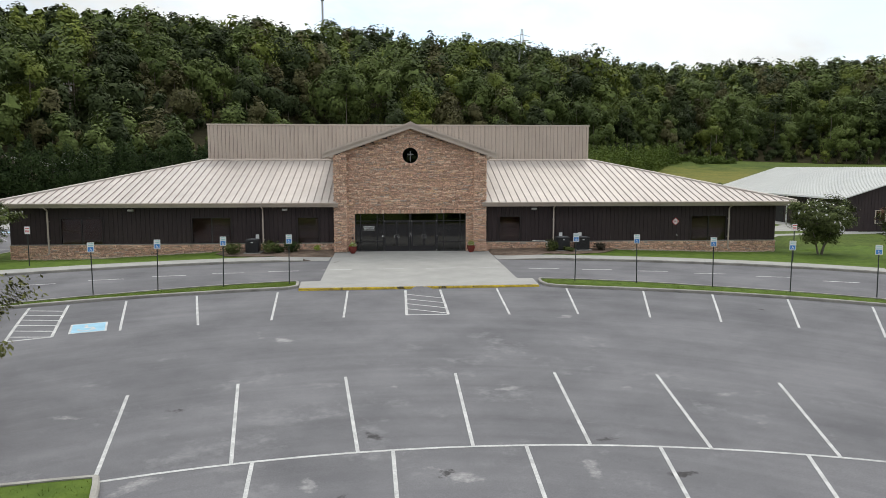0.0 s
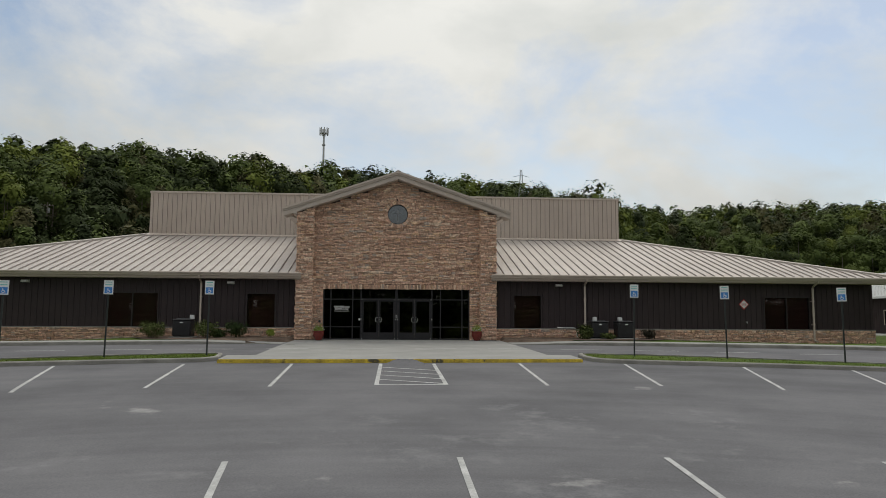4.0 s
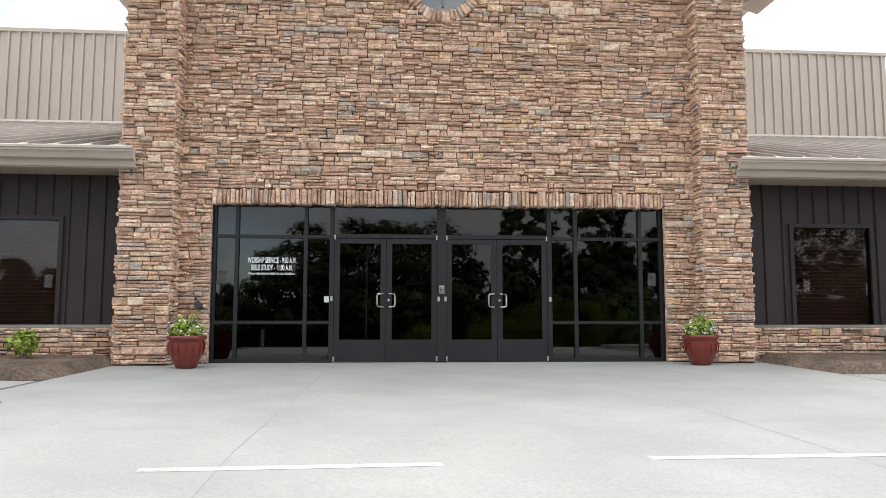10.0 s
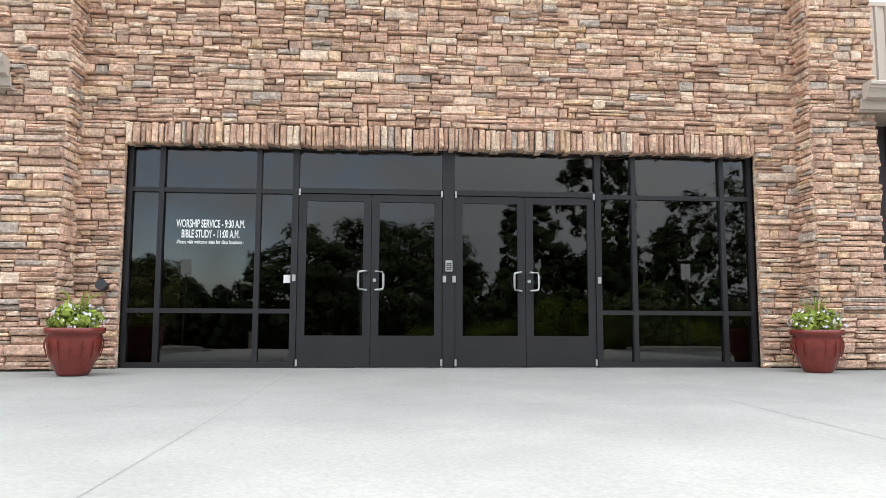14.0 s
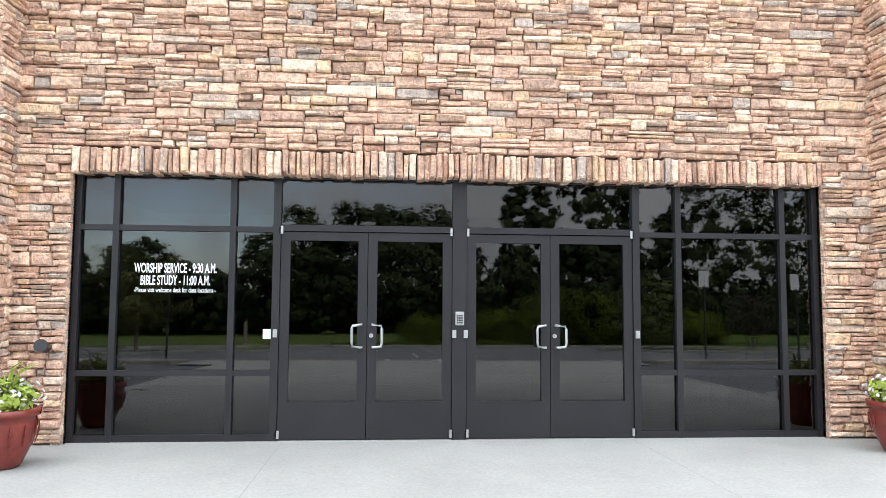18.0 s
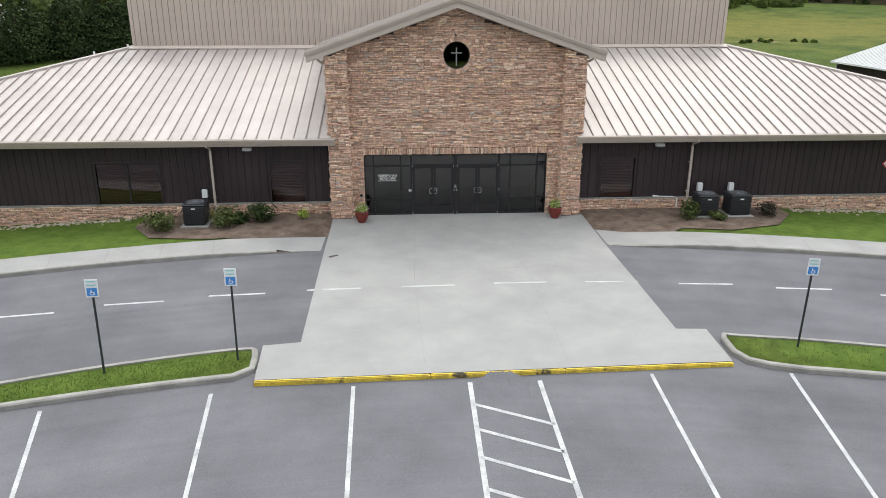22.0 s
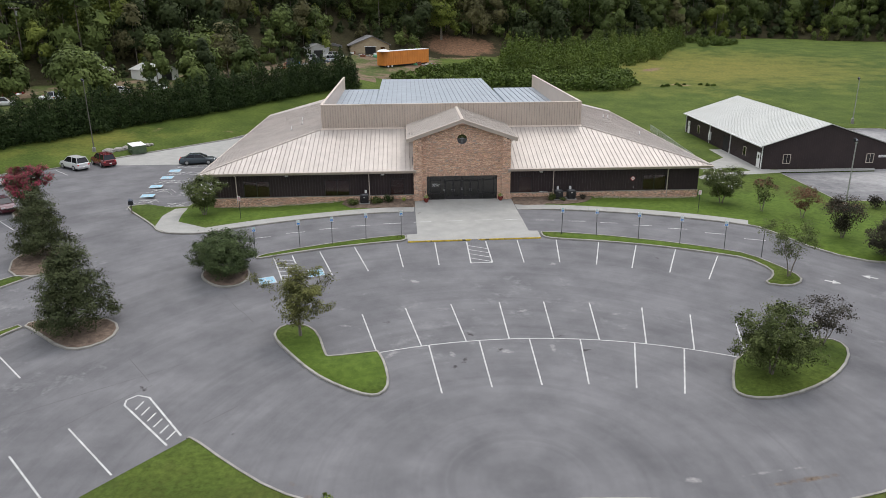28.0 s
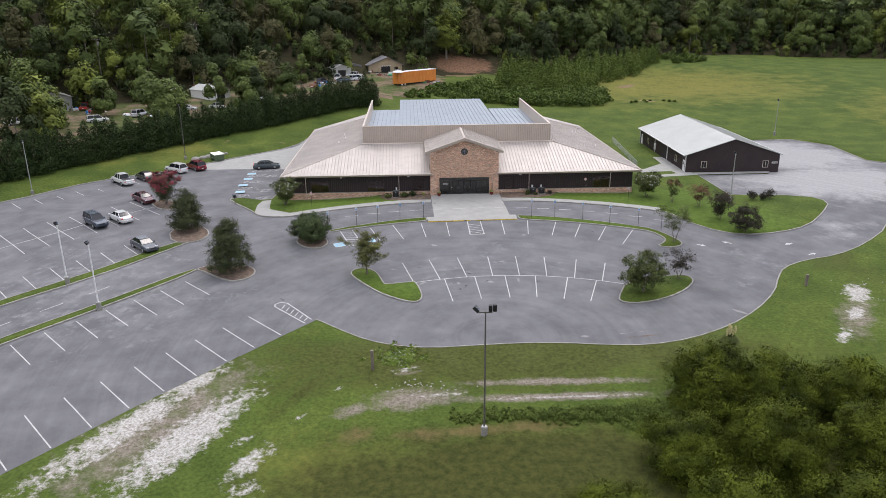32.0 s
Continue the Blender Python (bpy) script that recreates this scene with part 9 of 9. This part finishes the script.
def cell_tower():
    x, y = -35.5, 327.0
    base = 46.5
    t = thing("cell_tower", "slim grey cell tower with antenna platform on the ridge", "tower", (x, y, base))
    part("mast", tube([(0, 0, -14), (0, 0, 51)], [0.75, 0.45], 10), STEEL, t)
    part("platform", lathe([(0.5, 48.4), (1.9, 48.5), (1.9, 48.7), (0.5, 48.8)], 12), STEEL, t)
    for k in range(9):
        a = 2 * math.pi * k / 9
        c, s = math.cos(a) * 2.1, math.sin(a) * 2.1
        part("antenna", box((c - 0.22, s - 0.22, 47.6), (c + 0.22, s + 0.22, 51.4)), STEEL, t)
    part("dish", lathe([(0.2, 42), (0.9, 42.4), (0.9, 42.8)], 12), GREY, t)


cell_tower()


def pylon():
    x, y = 52.0, 250.0
    p = thing("pylon", "faint steel lattice pylon on the wooded ridge", "pylon", (x, y, ground_at(x, y)))
    for sx, sy in ((-1, -1), (1, -1), (1, 1), (-1, 1)):
        part("leg", tube([(sx * 2.4, sy * 2.4, 0), (sx * 0.6, sy * 0.6, 18), (sx * 0.3, sy * 0.3, 25)], 0.12, 4), STEEL, p)
    for z, r in ((14, 4.5), (18, 4.0), (22, 3.2)):
        part("arm", tube([(-r, 0, z), (0, 0, z + 0.9), (r, 0, z)], 0.12, 4), STEEL, p)
    for k in range(6):
        z = 2 + k * 3
        w = 2.4 - 1.8 * z / 18
        part("brace", tube([(-w, -w, z), (w, -w, z + 2.4)], 0.08, 4), STEEL, p)
        part("brace", tube([(w, -w, z), (-w, -w, z + 2.4)], 0.08, 4), STEEL, p)


pylon()


# ---- small things outdoors ----
box_ = thing("mailbox", "dark mailbox on a wooden post by the drive", "mailbox", (-35.0, -3.3, ground_at(-35, -3.3) + 0.1), 20)
part("post", box((-0.06, -0.06, -0.1), (0.06, 0.06, 1.0)), WOOD, box_)
bm = bmesh.new()
add_prism(bm, [(-0.25, 1.0), (0.25, 1.0), (0.25, 1.3), (0.18, 1.42), (0.0, 1.47), (-0.18, 1.42), (-0.25, 1.3)], -0.45, 0.45, "y")
part("body", bm, plain("mailbox_blue", (0.02, 0.03, 0.05), 0.4), box_)
part("door", box((-0.22, -0.47, 1.02), (0.22, -0.451, 1.38)), BLACK, box_)


def dumpster():
    x, y = -45.73, 29.86
    d = thing("dumpster", "green steel dumpster with pale lids on the drive", "dumpster", (x, y, ground_at(x, y)), 220)
    GREEN = surface("dumpster_green", (0.09, 0.13, 0.07), (0.06, 0.09, 0.05), rough=0.6, fine=10, coarse=2, bump=0.1)
    bm = bmesh.new()
    add_prism(bm, [(-0.9, 0.1), (0.9, 0.1), (1.0, 1.25), (-0.8, 1.5)], -1.0, 1.0, "x")
    part("bin", bm, GREEN, d)
    for a, b in ((-1.0, -0.02), (0.02, 1.0)):
        bm = bmesh.new()
        add_prism(bm, [(-0.85, 1.51), (1.0, 1.26), (1.0, 1.32), (-0.85, 1.57)], a, b, "x")
        part("lid", bm, WHITE, d, "pale plastic lid")
    for sx in (-1, 1):
        part("fork_pocket", box((sx * 1.1 - 0.1, -0.6, 0.6), (sx * 1.1 + 0.1, 0.6, 0.8)), GREEN, d)


dumpster()
rock_rng = random.Random(12)
ROCK = surface("grey_boulder", (0.32, 0.30, 0.27), (0.20, 0.185, 0.17), fine=6, coarse=1.5, bump=0.5, grain=0.25)
rock_mesh = []
for k in range(3):
    bm = bmesh.new()
    bmesh.ops.create_icosphere(bm, subdivisions=2, radius=1.0)
    for v in bm.verts:
        v.co *= 1 + 0.28 * noise.noise(v.co * 1.3 + Vector((k * 7, 0, 0)))
        v.co.z *= 0.65
    rock_mesh.append(mesh_of(bm, "boulder", ROCK))
for i in range(14):
    a = rock_rng.uniform(-1, 1)
    x, y = -45.9 - 0.76 * 1.8 + 0.65 * a * 4.2, 30.4 + 0.65 * 1.8 + 0.76 * a * 4.2
    s = rock_rng.uniform(0.35, 0.75)
    ob = tagged(new("boulder", rock_mesh[i % 3]), "grey boulder piled beside the dumpster", "rock", "boulders")
    ob.matrix_world = pose(x, y, ground_at(x, y) + 0.2, 0, 0, rock_rng.uniform(0, 360)) @ Matrix.Diagonal((s, s, s, 1))
for x, y, l in ((-12.14, -53.52, 1.9), (35.03, -38.1, 1.3)):
    p = tagged(new("timber_post", mesh_of(box((-0.13, -0.13, -0.3), (0.13, 0.13, l), None, 0.02), "timber_post", WOOD)), "weathered timber post standing in the grass", "post", "timber posts")
    p.matrix_world = pose(x, y, ground_at(x, y) + 0.1)
# white stones by the track
for i in range(60):
    k = i % 2
    x, y = (-8.2 + rock_rng.gauss(0, 1.4), -56.6 + rock_rng.gauss(0, 0.5)) if i < 34 else (41.0 + rock_rng.gauss(0, 2.4), -40.0 + rock_rng.gauss(0, 2.4))
    s = rock_rng.uniform(0.04, 0.12)
    ob = tagged(new("pale_stone", rock_mesh[i % 3]), "pale stone lying in the grass", "rock", "pale stones")
    ob.matrix_world = pose(x, y, ground_at(x, y) + 0.12, 0, 0, rock_rng.uniform(0, 360)) @ Matrix.Diagonal((s, s, s, 1))
def river_stones():
    """Tan river stones loose along the foot of the wing walls."""
    rng = np.random.default_rng(33)
    bm = bmesh.new()
    bmesh.ops.create_icosphere(bm, subdivisions=1, radius=1.0)
    unit = np.array([[tuple(v.co) for v in f.verts] for f in bm.faces])
    bm.free()
    V = []
    for k in range(900):
        x = rng.uniform(-26.8, -13.6) if k < 470 else rng.uniform(14.8, 26.4)
        y = -0.22 - abs(rng.normal(0, 0.24))
        r = rng.uniform(0.04, 0.11)
        a = rng.uniform(0, 6.28)
        q = unit * np.array((r, r * rng.uniform(0.6, 0.9), r * 0.55))
        turned = np.stack([q[..., 0] * math.cos(a) - q[..., 1] * math.sin(a), q[..., 0] * math.sin(a) + q[..., 1] * math.cos(a), q[..., 2]], axis=-1)
        V.append(turned.reshape(-1, 3) + np.array((x, y, ground_at(x, y) + 0.13)))
    V = np.concatenate(V)
    PEBBLE = surface("river_stone", (0.46, 0.38, 0.30), (0.30, 0.24, 0.19), fine=14, coarse=3, bump=0.2, spread=0.0)
    tagged(new("river_stones", quick("river_stones", V, np.arange(len(V)).reshape(-1, 3), PEBBLE)), "loose tan river stones along the foot of the wall", "pebbles", "", "stuff")


river_stones()


def pampas_grass(x, y):
    """A fountain of long blades with pale plumes standing over it."""
    rng = np.random.default_rng(77)
    g = thing("pampas_grass", "clump of pampas grass with pale cream plumes", "ornamental grass", (x, y, ground_at(x, y) + 0.1))
    n = 1500
    a, reach, top = rng.uniform(0, 6.28, n), rng.uniform(0.25, 1.0, n), rng.uniform(0.8, 1.5, n)
    out = np.c_[np.cos(a), np.sin(a), np.zeros(n)]
    side = np.c_[-np.sin(a), np.cos(a), np.zeros(n)] * 0.02
    up = np.array((0, 0, 1.0))
    p0 = out * 0.12
    p1 = out * (0.12 + reach * 0.45)[:, None] + up * top[:, None]
    p2 = out * (0.12 + reach)[:, None] + up * (top * 0.75)[:, None]
    v = np.stack([p0 - side, p0 + side, p1, p1 - side, p1 + side, p2], axis=1).reshape(-1, 3)
    tagged(shared("leaves", quick("leaves", v, np.arange(len(v)).reshape(-1, 3), LEAF_SHRUB), g), "arching green blades", "", "", "stuff")
    CREAM = plain("cream_plume", (0.62, 0.55, 0.30), 0.9)
    for k in range(9):
        a, r, h = rng.uniform(0, 6.28), rng.uniform(0.05, 0.6), rng.uniform(1.7, 2.3)
        tip = Vector((r * math.cos(a), r * math.sin(a), h))
        stalk = part("stalk", tube([(0, 0, 0), tip * 0.55 + Vector((0, 0, 0.15)), tip], [0.016, 0.012, 0.006], 5), LEAF_SHRUB, g)
        v, f = leaf_cloud([(*(tip - Vector((0, 0, 0.1 * q))), 0.09, 0.09, 0.14) for q in range(-2, 4)], 150, 0.05, rng, 0.3)
        shared("plume", quick("plume", v, f, CREAM), stalk)


pampas_grass(20.5, -51.9)


def flowering_weeds():
    """Rank bright weeds with white flowers beside the kerb."""
    rng = np.random.default_rng(78)
    V, W = [], []
    for k in range(150):
        x, y = -9.9 + rng.normal(0, 1.0), -51.2 + rng.normal(0, 0.75)
        r = rng.uniform(0.10, 0.24)
        lobes = [(rng.normal(0, 0.2), rng.normal(0, 0.2), r * 0.2, r, r, r * 0.45) for _ in range(3)]
        o = np.array((x, y, ground_at(x, y) + 0.1))
        V.append(leaf_flakes(lobes, 100, 0.07, rng, 0.4) + o)
        W.append(leaf_flakes([(0, 0, r * 0.4, r, r, r * 0.35)], 3, 0.05, rng, 0.9) + o)
    V, W = np.concatenate(V), np.concatenate(W)
    tagged(new("weeds", quick("weeds", V, np.arange(len(V)).reshape(-1, 3), LEAF_BRIGHT)), "bright green weeds with white flowers by the kerb", "weeds", "", "stuff")
    tagged(new("weed_flowers", quick("weed_flowers", W, np.arange(len(W)).reshape(-1, 3), PETAL)), "small white flowers among the weeds", "flowers", "", "stuff")


flowering_weeds()


def blades():
    """Grass tufts on the strips that the camera passes, and rough grass by the track."""
    rng = np.random.default_rng(400)
    P = []
    for key, count in (("crescent_west", 9000), ("crescent_east", 11000), ("west_isle", 3000), ("east_isle", 3000)):
        poly = offset(ISLES[key], 0.2)
        xs, ys = [p[0] for p in poly], [p[1] for p in poly]
        x, y = rng.uniform(min(xs), max(xs), count * 5), rng.uniform(min(ys), max(ys), count * 5)
        ok = inside(poly, x, y)
        P.append(np.c_[x[ok][:count], y[ok][:count], np.full(ok[:].sum(), 0.05)[:count]])
    x, y = rng.uniform(-34, 44, 14000), rng.uniform(-6.5, -0.6, 14000)
    keep = (np.abs(x) > 14.6) & (y > -59.75 + np.sqrt(np.clip(55.6 ** 2 - (x + 0.1) ** 2, 0, None)) + 1.85) & (np.abs(x) < 27)
    P.append(np.c_[x[keep], y[keep], np.full(keep.sum(), 0.045)])
    p = np.concatenate(P)
    n = len(p)
    z = height(p[:, 0], p[:, 1]) + 0.11
    a = rng.uniform(0, 2 * np.pi, n)
    h = p[:, 2] * rng.uniform(0.5, 1.3, n)
    w = h * 0.22
    lean_x, lean_y = rng.normal(0, 0.35, n) * h, rng.normal(0, 0.35, n) * h
    c = np.c_[p[:, :2], z]
    side = np.c_[np.cos(a) * w, np.sin(a) * w, np.zeros(n)]
    v = np.stack([c - side, c + side, c + np.c_[lean_x, lean_y, h]], axis=1).reshape(-1, 3)
    tagged(new("grass_blades", quick("grass_blades", v, np.arange(n * 3).reshape(-1, 3), BLADES)), "short uneven green grass blades on the verges", "grass", "", "stuff")


blades()
